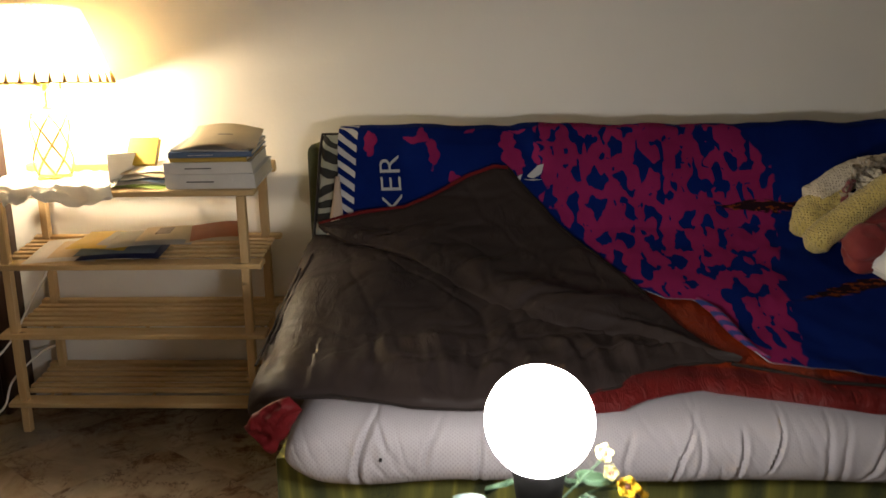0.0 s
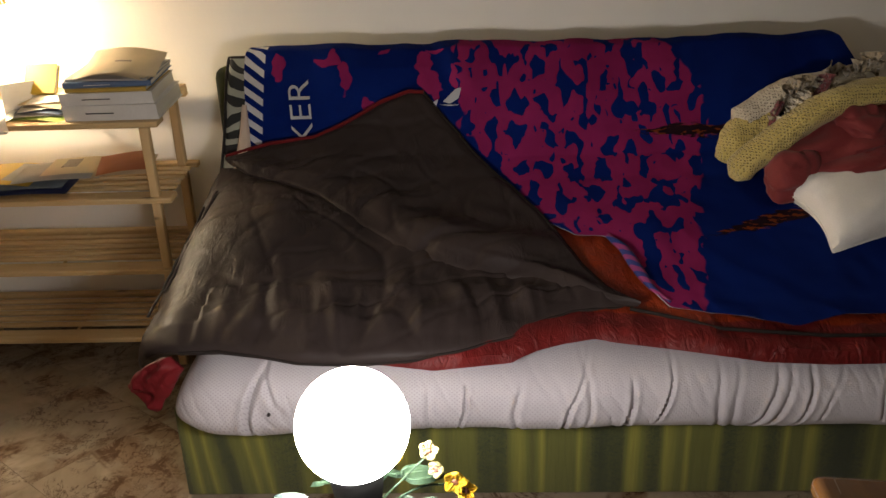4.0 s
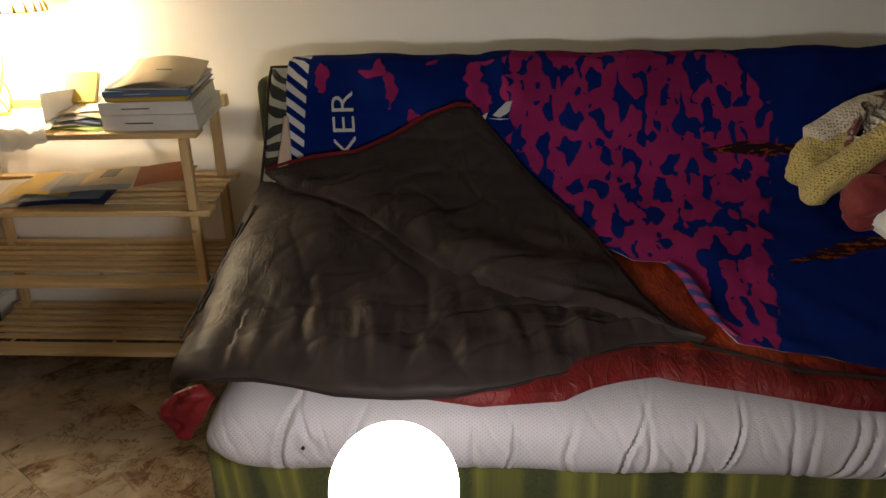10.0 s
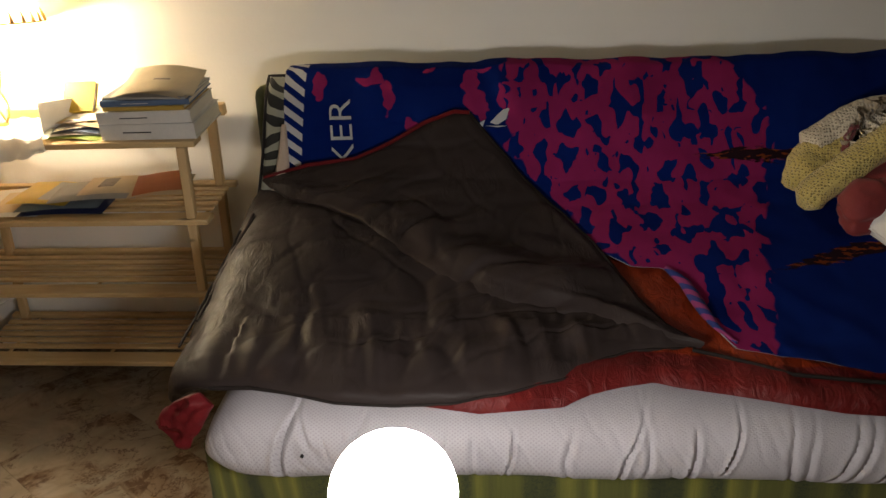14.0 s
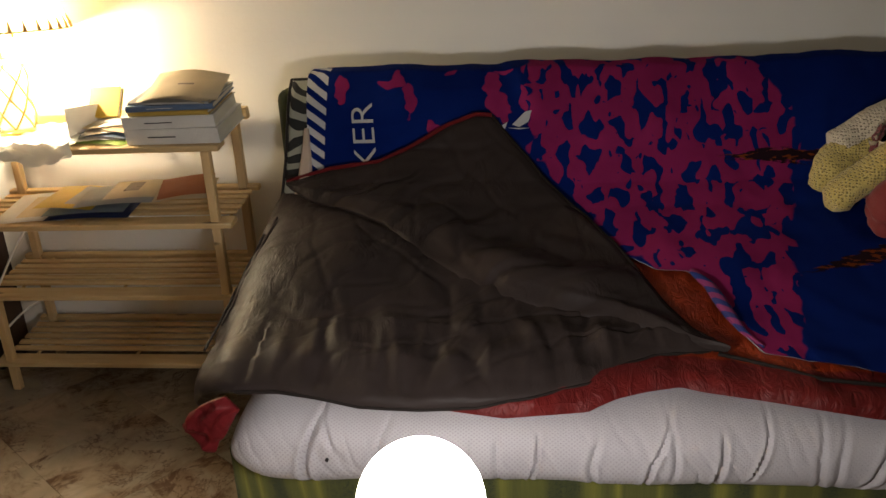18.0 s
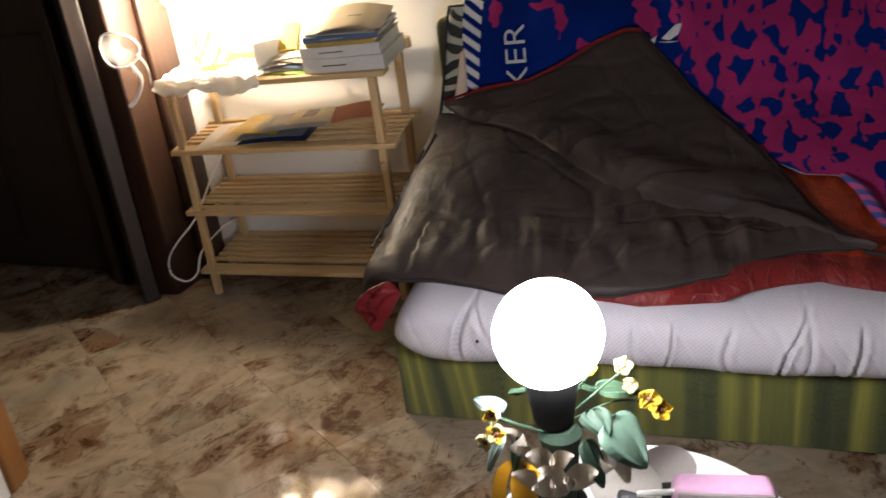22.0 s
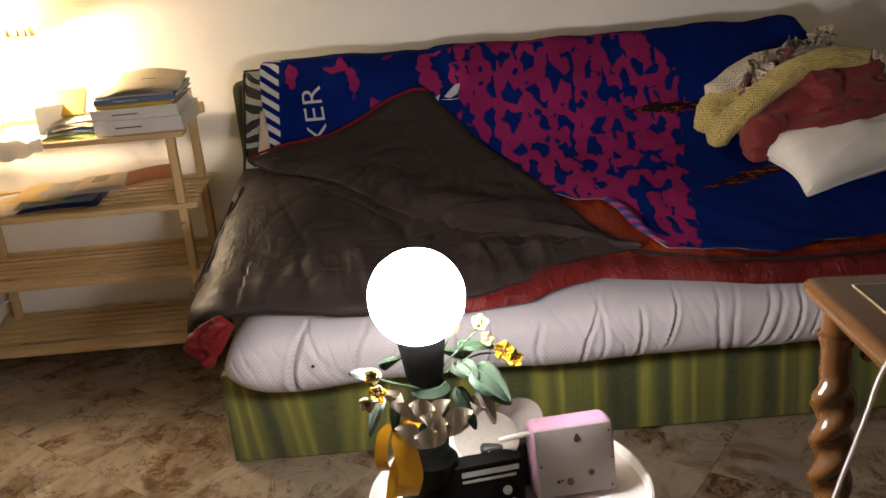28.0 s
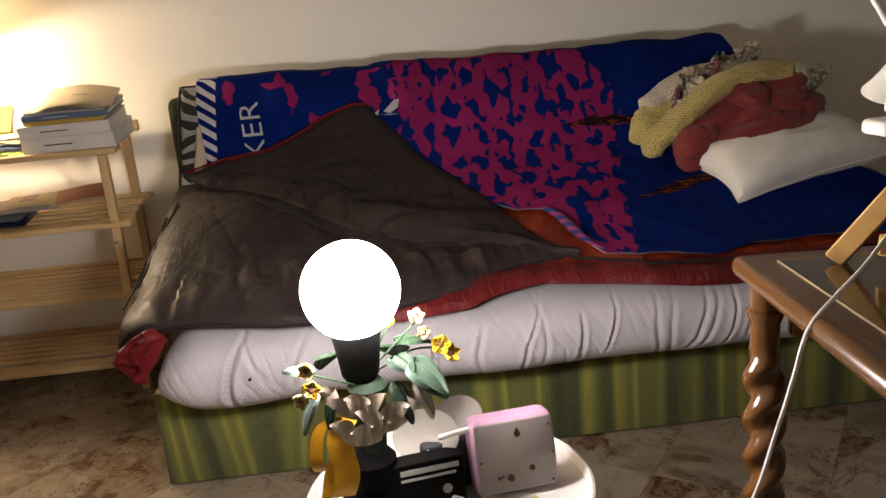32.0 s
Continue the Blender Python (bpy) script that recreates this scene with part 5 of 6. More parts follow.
def upright(label, thick, deep, high, cover, u, lean, n0=-0.03, pages=None, name="book", z=Z2, back=0.0):
    """A book standing on its lower edge, spine to the room, leaning along the shelf."""
    m = on_wall(u, n0 + deep, z + 0.001) @ pose(0, 0, 0, 0, lean, 0) @ Matrix(((0, 0, 1, 0), (0, -1, 0, -deep / 2), (1, 0, 0, high / 2), (0, 0, 0, 1)))
    return book(label, (high, deep, thick), cover, m, pages, name=name)


# leaning row: big books, bundle of small ones, binder
upright("large orange hardback leaning on the rack", 0.028, 0.20, 0.275, P_BRIGHT, 0.362, 17, -0.075)
upright("large purple hardback leaning on the rack", 0.036, 0.21, 0.28, P_PURPLE, 0.394, 17, -0.075)
u = 0.445
for k, (mt, th, hh) in enumerate(((P_MAROON, 0.010, 0.168), (P_CREAM, 0.017, 0.172), (P_BROWN, 0.009, 0.16), (P_PINK, 0.013, 0.165), (P_MAROON, 0.010, 0.158), (P_GREY, 0.012, 0.165), (P_BROWN, 0.010, 0.16), (P_PURPLE, 0.010, 0.165), (P_ORANGE, 0.013, 0.170), (P_SLATE, 0.012, 0.155), (P_BLUE, 0.012, 0.158), (P_CREAM, 0.015, 0.150), (P_WHITE, 0.018, 0.178))):
    bk2 = upright("small worn paperback in a strapped row on the rack", th, 0.135, hh + 0.012, mt, u, 17, -0.035)
    if k % 3 == 1:
        part("spine_label", box_bm((-hh * 0.3, -0.0695, th * 0.3), (-hh * 0.05, -0.0683, th * 0.7), 0.0002), INK, bk2)
    u += th + 0.0022
U1 = u
st = thing("book_strap", "tan leather strap round a row of small books", "strap")


def strap_band(rows, wide, label=""):
    """A flat strap through the given (u, n, z) places."""
    pts = smooth_path([LEFT @ Vector((q[0], q[1], Z2 + q[2])) for q in rows], 6)
    n = len(pts) - 1

    def f(v0, v1, h):
        p = pts[round(v0 * n)]
        return p + Vector((0, 0, (v1 - 0.5) * wide)) + LEFT.to_3x3() @ Vector((0, 0.0022 if h else 0, 0)), (v0, v1)

    part("band", puffed(n, 2, lambda v0, v1: f(v0, v1, 1 if 0 < v1 < 1 else 0), lambda v0, v1: f(v0, v1, 0)[0]), P_TAN, st, label)


strap_band([(0.455, 0.104, 0.088), (0.50, 0.109, 0.084), (0.55, 0.108, 0.076), (0.60, 0.106, 0.068), (U1 + 0.012, 0.104, 0.062)], 0.017)
strap_band([(0.50, 0.07, 0.186), (0.53, 0.085, 0.184), (0.565, 0.088, 0.180), (0.60, 0.08, 0.176), (U1 + 0.03, 0.06, 0.172)], 0.012)
strap_band([(0.57, 0.088, 0.182), (0.585, 0.04, 0.182), (0.60, 0.0, 0.180)], 0.011)
fb = upright("taupe box file full of papers leaning on the rack", 0.078, 0.20, 0.205, P_FILE, U1 + 0.004, 17, -0.06, name="box_file")
part("spine", box_bm((-0.100, -0.1025, 0.003), (0.100, -0.1008, 0.030), 0.0003), P_WHITE, fb, "pale paper spine")
for q in range(4):
    part("print", box_bm((-0.03 + 0.022 * q, -0.1032, 0.009), (-0.014 + 0.022 * q, -0.1024, 0.018), 0.0002), P_GREY, fb)
for q in range(3):
    part("loose_sheet", box_bm((0.095, -0.09 + 0.02 * q, 0.015 + 0.018 * q), (0.112 + 0.003 * q, 0.085, 0.018 + 0.018 * q), 0.0004), P_CREAM, fb)

# heavy black book with a green ribbon
BB = on_wall(0.796, 0.066, Z2 + 0.001, 0, 0, 0)
big = book("heavy black leather book with pale page edges on the rack", (0.225, 0.268, 0.068), P_BLACK, BB)
rib = [(0.10, 0.12, 0.05), (0.108, 0.137, 0.055), (0.112, 0.14, 0.03), (0.112, 0.143, 0.0), (0.11, 0.146, -0.02)]
part("ribbon", tube(bmesh.new(), smooth_path(rib, 5), 0.006, 6), paint("green_ribbon", (0.015, 0.10, 0.06), 0.4), big, "dark green ribbon")


def wipes():
    lx, ly, lz = 0.255, 0.165, 0.066
    w = cushion("wipes_pack", "yellow plastic pack of wipes with white lid on a black book", (lx, ly, lz), WIPE, on_wall(0.795, 0.04, Z2 + 0.071, 0, 0, 84), "wipes", 0.1, 4, lump=0.004)

    def top(x, y):
        e = max(0.0, (1 - abs(2 * x / lx) ** 2.6) * (1 - abs(2 * y / ly) ** 2.6)) ** 0.42
        return lz * 0.42 + lz * 0.58 * e * 1.0

    def patch(name, cx, cy, rx, ry, th, mt, label, power=2.0):
        """A rounded sticker that follows the film."""
        bm = bmesh.new()
        rings = []
        for r, up in ((0.02, th), (0.5, th), (0.92, th), (1.0, th * 0.5), (1.0, -0.004)):
            ring = []
            for k in range(36):
                c, q = math.cos(k * math.tau / 36), math.sin(k * math.tau / 36)
                x, y = cx + rx * r * math.copysign(abs(c) ** (2 / power), c), cy + ry * r * math.copysign(abs(q) ** (2 / power), q)
                ring.append(bm.verts.new((x, y, top(x, y) + up)))
            rings.append(ring)
        for a, b in zip(rings, rings[1:]):
            for k in range(36):
                bm.faces.new((a[k], b[k], b[(k + 1) % 36], a[(k + 1) % 36]))
        bm.faces.new(rings[0])
        bmesh.ops.recalc_face_normals(bm, faces=bm.faces)
        return part(name, bm, mt, w, label)

    patch("lid", -0.025, 0.018, 0.052, 0.030, 0.006, WHITE_PL, "white oval lid", 2.6)
    patch("lid_print", -0.028, 0.018, 0.026, 0.008, 0.0075, P_MUSTARD, "gold print on the lid")
    for x, y in ((-0.095, 0.02), (0.06, 0.045), (0.088, -0.055)):
        patch("sticker", x, y, 0.018, 0.017, 0.003, PINKDOT, "round pink label")
    for k, (x, n) in enumerate(((-0.03, 0.05), (-0.05, 0.04), (0.0, 0.06))):
        patch("lettering", x, -0.045 - 0.011 * k, n, 0.0028, 0.0025, P_MUSTARD, "", 6)
    return w


WIPE = mat("yellow_film", (0.76, 0.56, 0.01), (0.68, 0.49, 0.01), 8, 0.25, grain=60, bumpy=0.3)
PINKDOT = paint("pink_label", (0.60, 0.12, 0.16), 0.3)
wipes()
cushion("wrapped_sweet", "small gold foil sweet on a black book", (0.06, 0.04, 0.025), mat("gold_foil", (0.6, 0.45, 0.08), (0.5, 0.35, 0.05), 30, 0.2, metal=0.8, grain=90, bumpy=0.6), on_wall(0.735, 0.165, Z2 + 0.07, 0, 0, 40), "sweet", 0.6, 2)

# second shelf: lying books
z = T2[1]
for lbl, size, mt, du, dn, rz, bd in (
    ("white book lying at the bottom of a stack", (0.25, 0.16, 0.013), P_WHITE, 0.02, 0.0, 0, INK),
    ("white book with an orange mark in a stack", (0.25, 0.165, 0.014), P_WHITE, 0.0, 0.004, 2, P_BRIGHT),
    ("bright yellow paperback in a stack", (0.24, 0.15, 0.010), P_YELLOW, 0.01, -0.006, -1, INK),
    ("thin white paperback in a stack", (0.24, 0.15, 0.010), P_WHITE, -0.015, -0.012, 2, INK),
    ("sky blue paperback in a stack", (0.25, 0.155, 0.016), P_SKY, 0.0, -0.018, 1, P_WHITE),
    ("navy paperback in a stack", (0.25, 0.15, 0.012), P_NAVY, 0.0, -0.024, 0, None),
    ("grey-brown paperback at the top of a stack", (0.23, 0.15, 0.014), P_TAUPE, 0.02, -0.03, 3, None),
):
    book(lbl, size, mt, on_wall(0.685 + du, 0.135 + dn, z, 0, 0, 180 + rz), band=bd)
    z += size[2]
z = T2[1]
for lbl, size, mt, du, rz, bd in (
    ("dark brown hardback lying on the rack shelf", (0.23, 0.10, 0.018), P_BROWN, 0.03, 4, None),
    ("red-brown hardback with pale lettering on the rack shelf", (0.235, 0.085, 0.02), P_MAROON, 0.0, -3, P_BEIGE),
    ("white paperback on brown books on the rack shelf", (0.22, 0.05, 0.018), P_WHITE, -0.03, -5, INK),
):
    book(lbl, size, mt, on_wall(0.455 + du, 0.115, z, 0, 0, 90 + rz), band=bd)
    z += size[2]
# third shelf
yb = book("orange-yellow hardback lying on the third rack shelf", (0.24, 0.17, 0.042), P_SAFFRON, on_wall(0.605, 0.145, T2[2], 0, 0, 188))
bm = lathe(bmesh.new(), [(0.02, 0.0425), (0.014, 0.0432)], 16, pose(-0.04, 0.0, 0, 0, 0, 0))
part("emblem", bm, INK, yb, "dark bird emblem")
part("emblem", tube(bmesh.new(), smooth_path([(-0.03, 0.02, 0.0428), (-0.055, 0.03, 0.0428), (-0.075, 0.01, 0.0428), (-0.06, -0.005, 0.0428)], 5), 0.003, 6), INK, yb, "dark bird emblem")
for k in range(3):
    part("lettering", box_bm((0.02 + 0.018 * k, -0.06, 0.042), (0.028 + 0.018 * k, 0.05 - 0.01 * k, 0.0427), 0.0002), P_MUSTARD, yb)
part("lettering", box_bm((-0.11, -0.07, 0.042), (-0.085, 0.02, 0.0427), 0.0002), P_MAROON, yb)
sb = thing("storage_box", "navy blue cardboard box on the rack beside a stack of books", "box", LEFT)
part("body", box_bm((0.838, 0.053, T2[1] + 0.001), (1.027, 0.202, T2[1] + 0.072), 0.004, None, 2), P_NAVY, sb)
part("lid", box_bm((0.835, 0.05, T2[1] + 0.0725), (1.03, 0.205, T2[1] + 0.095), 0.004, None, 2), P_NAVY, sb)
part("label", box_bm((0.90, 0.2035, T2[1] + 0.03), (0.96, 0.2055, T2[1] + 0.036), 0.0003), P_SKY, sb, "pale printed bar")
tb = thing("tube", "white and silver tube lying beside books on the rack", "tube", on_wall(0.78, 0.185, T2[2] + 0.02, 0, 90, 8))
part("barrel", lathe(bmesh.new(), [(0.017, -0.09), (0.018, -0.085), (0.018, 0.08), (0.012, 0.09)], 20), WHITE_PL, tb)
part("cap", lathe(bmesh.new(), [(0.013, 0.09), (0.013, 0.115), (0.011, 0.118)], 20), mat("chrome", (0.6, 0.6, 0.6), rough=0.15, metal=1.0, bumpy=0), tb, "chrome cap")


# ---- calendar, watch, socket on the white wall ----
def on_plane(u, z, n=0.0):
    return LEFT @ Vector((u, -0.085 + n, z))


def calendar():
    c = thing("wall_calendar", "white paper wall calendar with printed dates on the wall", "calendar")

    def f(u, v):
        a, z = 0.11 + 0.36 * u, 0.925 - 0.03 * u + 0.50 * v
        curl = 0.02 * max(0.0, 0.25 - v) * 4 * (0.3 + 0.7 * u)
        return on_plane(a, z, 0.004 + curl), (u, v)

    bm, *_ = grid_bm(14, 24, f)
    part("sheet", bm, P_WHITE, c)

    def bar(u0, u1, v0, v1, mt, name="bar"):
        bmq, *_ = grid_bm(4, 2, lambda p, q: (Vector(f(u0 + (u1 - u0) * p, v0 + (v1 - v0) * q)[0]) + (LEFT.to_3x3() @ Vector((0, 0.0012, 0))), (p, q)))
        part(name, bmq, mt, c)

    lines = paint("calendar_lines", (0.35, 0.36, 0.42), 0.7)
    teal = paint("calendar_teal", (0.10, 0.42, 0.36), 0.7)
    bar(0.0, 0.55, 0.0, 0.03, lines, "border")
    ROW = 0.0505
    for k in range(18):
        v = 0.055 + ROW * k
        bar(0.69, 0.79, v + 0.010, v + 0.026, INK if k % 2 else lines)
        bar(0.66, 0.72, v + 0.0, v + 0.007, lines)
        bar(0.52, 0.60, v, v + 0.016, lines)
        bar(0.88, 0.96, v + 0.004, v + 0.010, lines)
        bar(0.89, 0.95, v + 0.020, v + 0.026, lines)
        bar(0.22, 0.34, v, v + 0.014, lines)
        bar(0.05, 0.16, v + 0.006, v + 0.014, lines)
        bar(0.38, 0.44, v, v + 0.024, INK)
        if k in (1, 2, 4, 5):
            bar(0.50, 0.64, v + 0.02, v + 0.036, teal)
    for e0, e1, g0, g1 in ((0.34, 0.44, 0.08, 0.085), (0.34, 0.44, 0.128, 0.133), (0.34, 0.347, 0.08, 0.133), (0.433, 0.44, 0.08, 0.133)):
        bar(e0, e1, g0, g1, INK, "emblem")
    for side, nums in ((0.86, range(16, 0, -1)),):
        for k, num in enumerate(nums):
            cu = bpy.data.curves.new("date", "FONT")
            cu.body, cu.size, cu.offset = str(num), 0.026, 0.0012
            p = f(side, 0.055 + ROW * k)[0]
            ob = new("date", cu)
            ob.parent = c
            # text runs against the wall's own u direction, as read from the room
            r = LEFT.to_3x3()
            ob.matrix_local = Matrix.Translation(p + r @ Vector((0, 0.002, 0))) @ Matrix(((-r.col[0].x, 0, r.col[1].x, 0), (-r.col[0].y, 0, r.col[1].y, 0), (0, 1, 0, 0), (0, 0, 0, 1)))
            cu.materials.append(INK)


calendar()
pw = thing("pocket_watch", "dark pocket watch with open lid hanging on the calendar", "watch")
steel = mat("dark_steel", (0.10, 0.09, 0.08), rough=0.3, metal=0.9, bumpy=0.05)
for nm, u, z, n, r, th, mt, tilt in (("case", 0.165, 1.012, 0.022, 0.021, 0.008, steel, 0), ("dial", 0.165, 1.012, 0.0272, 0.017, 0.001, P_WHITE, 0), ("lid", 0.135, 0.985, 0.024, 0.021, 0.003, steel, 35)):
    p = on_plane(u, z, n)
    rot = LEFT.to_3x3().to_4x4() @ pose(0, 0, 0, -90 + tilt, 0, 0)
    part(nm, lathe(bmesh.new(), [(r * 0.9, -th / 2), (r, -th / 4), (r, th / 4), (r * 0.9, th / 2)], 28, Matrix.Translation(p) @ rot), mt, pw)
part("chain", tube(bmesh.new(), smooth_path([on_plane(0.165, 1.033, 0.022), on_plane(0.172, 1.055, 0.02), on_plane(0.175, 1.09, 0.015), on_plane(0.176, 1.13, 0.006), on_plane(0.176, 1.15, 0.0)], 6), 0.0022, 6), steel, pw)
part("hook", tube(bmesh.new(), [on_plane(0.176, 1.15, -0.002), on_plane(0.176, 1.15, 0.012)], 0.003, 8), steel, pw)

sk = thing("wall_socket", "brown wall socket plate with white plug adapters", "socket")
part("plate", box_bm((0.17, -0.085, 0.372), (0.28, -0.073, 0.452), 0.003, LEFT), P_BROWN, sk)
part("adapter", box_bm((0.15, -0.073, 0.375), (0.222, -0.02, 0.425), 0.006, LEFT, 2), WHITE_PL, sk, "white plug adapter")
part("adapter", box_bm((0.135, -0.073, 0.325), (0.195, -0.028, 0.373), 0.006, LEFT, 2), WHITE_PL, sk, "white plug adapter")
part("plug", tube(bmesh.new(), [on_plane(0.195, 0.42, 0.06), on_plane(0.18, 0.425, 0.085)], 0.012, 10), BLACK, sk, "black plug")
part("cable", tube(bmesh.new(), smooth_path([on_plane(0.18, 0.425, 0.085), on_plane(0.14, 0.42, 0.09), on_plane(0.10, 0.36, 0.075), on_plane(0.04, 0.33, 0.03), on_plane(-0.06, 0.33, 0.026)], 8), 0.0032, 8), BLACK, sk, "black cable")


# ---- the round tray table with the globe lamp ----
TC = Vector((0.885, -1.56, 0.288))


def tray():
    t = thing("tray_table", "small round white tray table in front of the sofa", "tray table")
    part("tray", lathe(bmesh.new(), [(0.0005, 0.276), (0.195, 0.276), (0.207, 0.284), (0.212, 0.306), (0.208, 0.308), (0.203, 0.292), (0.19, 0.288), (0.0005, 0.288)], 64, Matrix.Translation((TC.x, TC.y, 0))), WHITE_PL, t)
    for k in range(3):
        a = 0.6 + k * math.tau / 3
        part("leg", tube(bmesh.new(), [(TC.x + 0.12 * math.cos(a), TC.y + 0.12 * math.sin(a), 0.277), (TC.x + 0.17 * math.cos(a), TC.y + 0.17 * math.sin(a), 0.0)], 0.011, 12), WHITE_PL, t)


tray()


SOOT = mat("matt_black", (0.004, 0.004, 0.004), rough=0.9, bumpy=0.05, spec=0.1)


def globe_lamp():
    g = thing("globe_lamp", "lit white globe lamp on a dark turned foot", "lamp", Matrix.Translation((GLOBE[0], GLOBE[1], TC.z)))
    h = GLOBE[2] - TC.z
    part("foot", lathe(bmesh.new(), [(0.058, 0.0005), (0.06, 0.012), (0.05, 0.024), (0.03, 0.034), (0.022, 0.05), (0.034, 0.07), (0.036, 0.09), (0.02, 0.11), (0.016, 0.16), (0.02, h - 0.12)], 32), SOOT, g)
    part("collar", lathe(bmesh.new(), [(0.02, h - 0.13), (0.026, h - 0.12), (0.032, h - 0.075), (0.035, h - 0.058), (0.02, h - 0.06)], 32), SOOT, g, "black plastic collar")
    bm = bmesh.new()
    bmesh.ops.create_uvsphere(bm, u_segments=48, v_segments=32, radius=0.067)
    bmesh.ops.translate(bm, verts=bm.verts, vec=(0, 0, h))
    part("globe", bm, GLOBE_GLOW, g, "glowing white globe")


globe_lamp()

DARKLEAF = mat("dark_leaf", (0.02, 0.035, 0.022), (0.012, 0.022, 0.014), 12, 0.6, grain=120, bumpy=0.2, spec=0.12)
LEAF = mat("fabric_leaf", (0.028, 0.052, 0.028), (0.016, 0.033, 0.018), 12, 0.6, grain=120, bumpy=0.2, spec=0.12)
SAGE = mat("sage_leaf", (0.060, 0.095, 0.066), (0.040, 0.068, 0.048), 10, 0.6, grain=120, bumpy=0.2, spec=0.12)
PALE = mat("pale_leaf", (0.15, 0.20, 0.175), (0.10, 0.14, 0.125), 10, 0.6, grain=120, bumpy=0.2, spec=0.12)
RUFFLE = mat("ivory_ruffle", (0.36, 0.31, 0.245), (0.28, 0.235, 0.185), 14, 0.8, grain=200, bumpy=0.3)
IVORY = mat("white_petal", (0.44, 0.41, 0.36), (0.36, 0.33, 0.28), 10, 0.6, grain=160, bumpy=0.1)
PETAL = mat("yellow_petal", (0.62, 0.40, 0.015), (0.52, 0.30, 0.01), 40, 0.6, grain=200, bumpy=0.1)
PETAL2 = mat("cream_petal", (0.46, 0.41, 0.20), (0.40, 0.34, 0.12), 40, 0.6, grain=200, bumpy=0.1)
HEART = mat("brown_heart", (0.14, 0.05, 0.03), rough=0.7)
RIBBON = mat("yellow_ribbon", (0.50, 0.25, 0.008), (0.40, 0.19, 0.006), 20, 0.35, grain=150, bumpy=0.1)


def leaf_bm(length, width, bend, round_=0.6, thick=0.0012, notch=0.0):
    def f(u, v, h):
        w = width * (math.sin(math.pi * min(1, u ** round_)) ** 0.7 if 0 < u < 1 else 0) / 2
        y = (2 * v - 1) * w
        z = bend * u * u - 0.25 * abs(y) ** 1.3 * (1 if bend > 0 else -1) + 0.0025 * math.cos((2 * v - 1) * 9)
        return Vector((u * length, y, z + (thick if h else 0))), (u, v)

    return puffed(14, 10, lambda u, v: f(u, v, 0 if u in (0, 1) or v in (0, 1) else 1), lambda u, v: f(u, v, 0)[0])


def flowers():
    f = thing("artificial_flowers", "artificial pansies with fabric leaves and ruffles round the globe lamp", "artificial flowers")

    def add(name, bm, mt, m, label="", parent=None):
        o = part(name, bm, mt, parent or f, label)
        o.matrix_basis = m
        return o

    C = Vector((0.785, -1.585, 0.50))
    # leaves: place, direction turn, tilt, size
    for x, y, z, rz, ry, ln, wd, mt in (
        (0.715, -1.585, 0.515, 160, -18, 0.055, 0.04, PALE), (0.72, -1.605, 0.50, 200, 55, 0.075, 0.05, PALE),
        (0.74, -1.61, 0.495, 210, 65, 0.06, 0.035, LEAF), (0.845, -1.60, 0.525, -20, 35, 0.085, 0.095, SAGE),
        (0.825, -1.59, 0.53, -50, 5, 0.05, 0.05, DARKLEAF), (0.85, -1.60, 0.50, -15, 60, 0.075, 0.055, IVORY),
        (0.82, -1.615, 0.505, -30, 55, 0.075, 0.04, DARKLEAF), (0.83, -1.56, 0.54, 30, 5, 0.07, 0.05, LEAF),
        (0.82, -1.545, 0.53, 80, 25, 0.08, 0.06, LEAF), (0.74, -1.555, 0.53, 120, 25, 0.07, 0.05, LEAF),
    ):
        add("leaf", leaf_bm(ln * 0.85, wd * 0.85, -0.012), mt, pose(x, y, z, 0, ry, rz))
    # ivory ruffles: gathered strips that wind round the front
    for i, (cx, cy, cz, rad, high, a0, a1, waves) in enumerate(((0.775, -1.60, 0.462, 0.046, 0.050, -178, -50, 4.2), (0.80, -1.60, 0.440, 0.052, 0.055, -115, 15, 4.6), (0.775, -1.605, 0.425, 0.045, 0.050, -165, -30, 4.4))):
        def gather(u, v, h, i=i, cx=cx, cy=cy, cz=cz, rad=rad, high=high, a0=a0, a1=a1, waves=waves):
            th = radians(a0 + (a1 - a0) * u)
            ph = u * math.tau * waves + i + 0.9 * math.sin(u * 7 + i)
            r = rad * (0.62 + 0.38 * v) + 0.013 * v ** 0.7 * math.sin(ph)
            th += 0.16 * v * math.cos(ph)
            return Vector((cx + r * math.cos(th), cy + r * math.sin(th), cz + high * v * (1 - 0.25 * v) + 0.005 * v * math.sin(u * math.tau * waves * 0.5 + 2 * i) + (0 if h else -0.0016))), (u, v)

        part("ruffle", puffed(90, 10, lambda u, v: gather(u, v, 1), lambda u, v: gather(u, v, 0)[0]), RUFFLE, f, "gathered ivory fabric")
    for x, y, z, rx, rz, s in ((0.905, -1.50, 0.385, 70, 20, 0.042), (0.86, -1.53, 0.375, 60, -10, 0.05)):
        def disc(u, v, h, s=s):
            a, r = u * math.tau, s * v
            return Vector((r * math.cos(a), r * math.sin(a) * 0.8, 0.25 * r * r / s + (0.0015 if h else 0))), (u, v)

        bm, *_ = grid_bm(28, 6, lambda u, v: disc(u, max(v, 0.01), 1))
        bmesh.ops.remove_doubles(bm, verts=bm.verts, dist=1e-5)
        add("petal", bm, IVORY, pose(x, y, z, rx, 0, rz), "large white petal")

    def pansy(x, y, z, rx, rz, s, mts):
        p = new("flower")
        p.parent = f
        p.matrix_basis = pose(x, y, z, rx, 0, rz)
        for k in range(5):
            a = math.degrees(k * math.tau / 5)
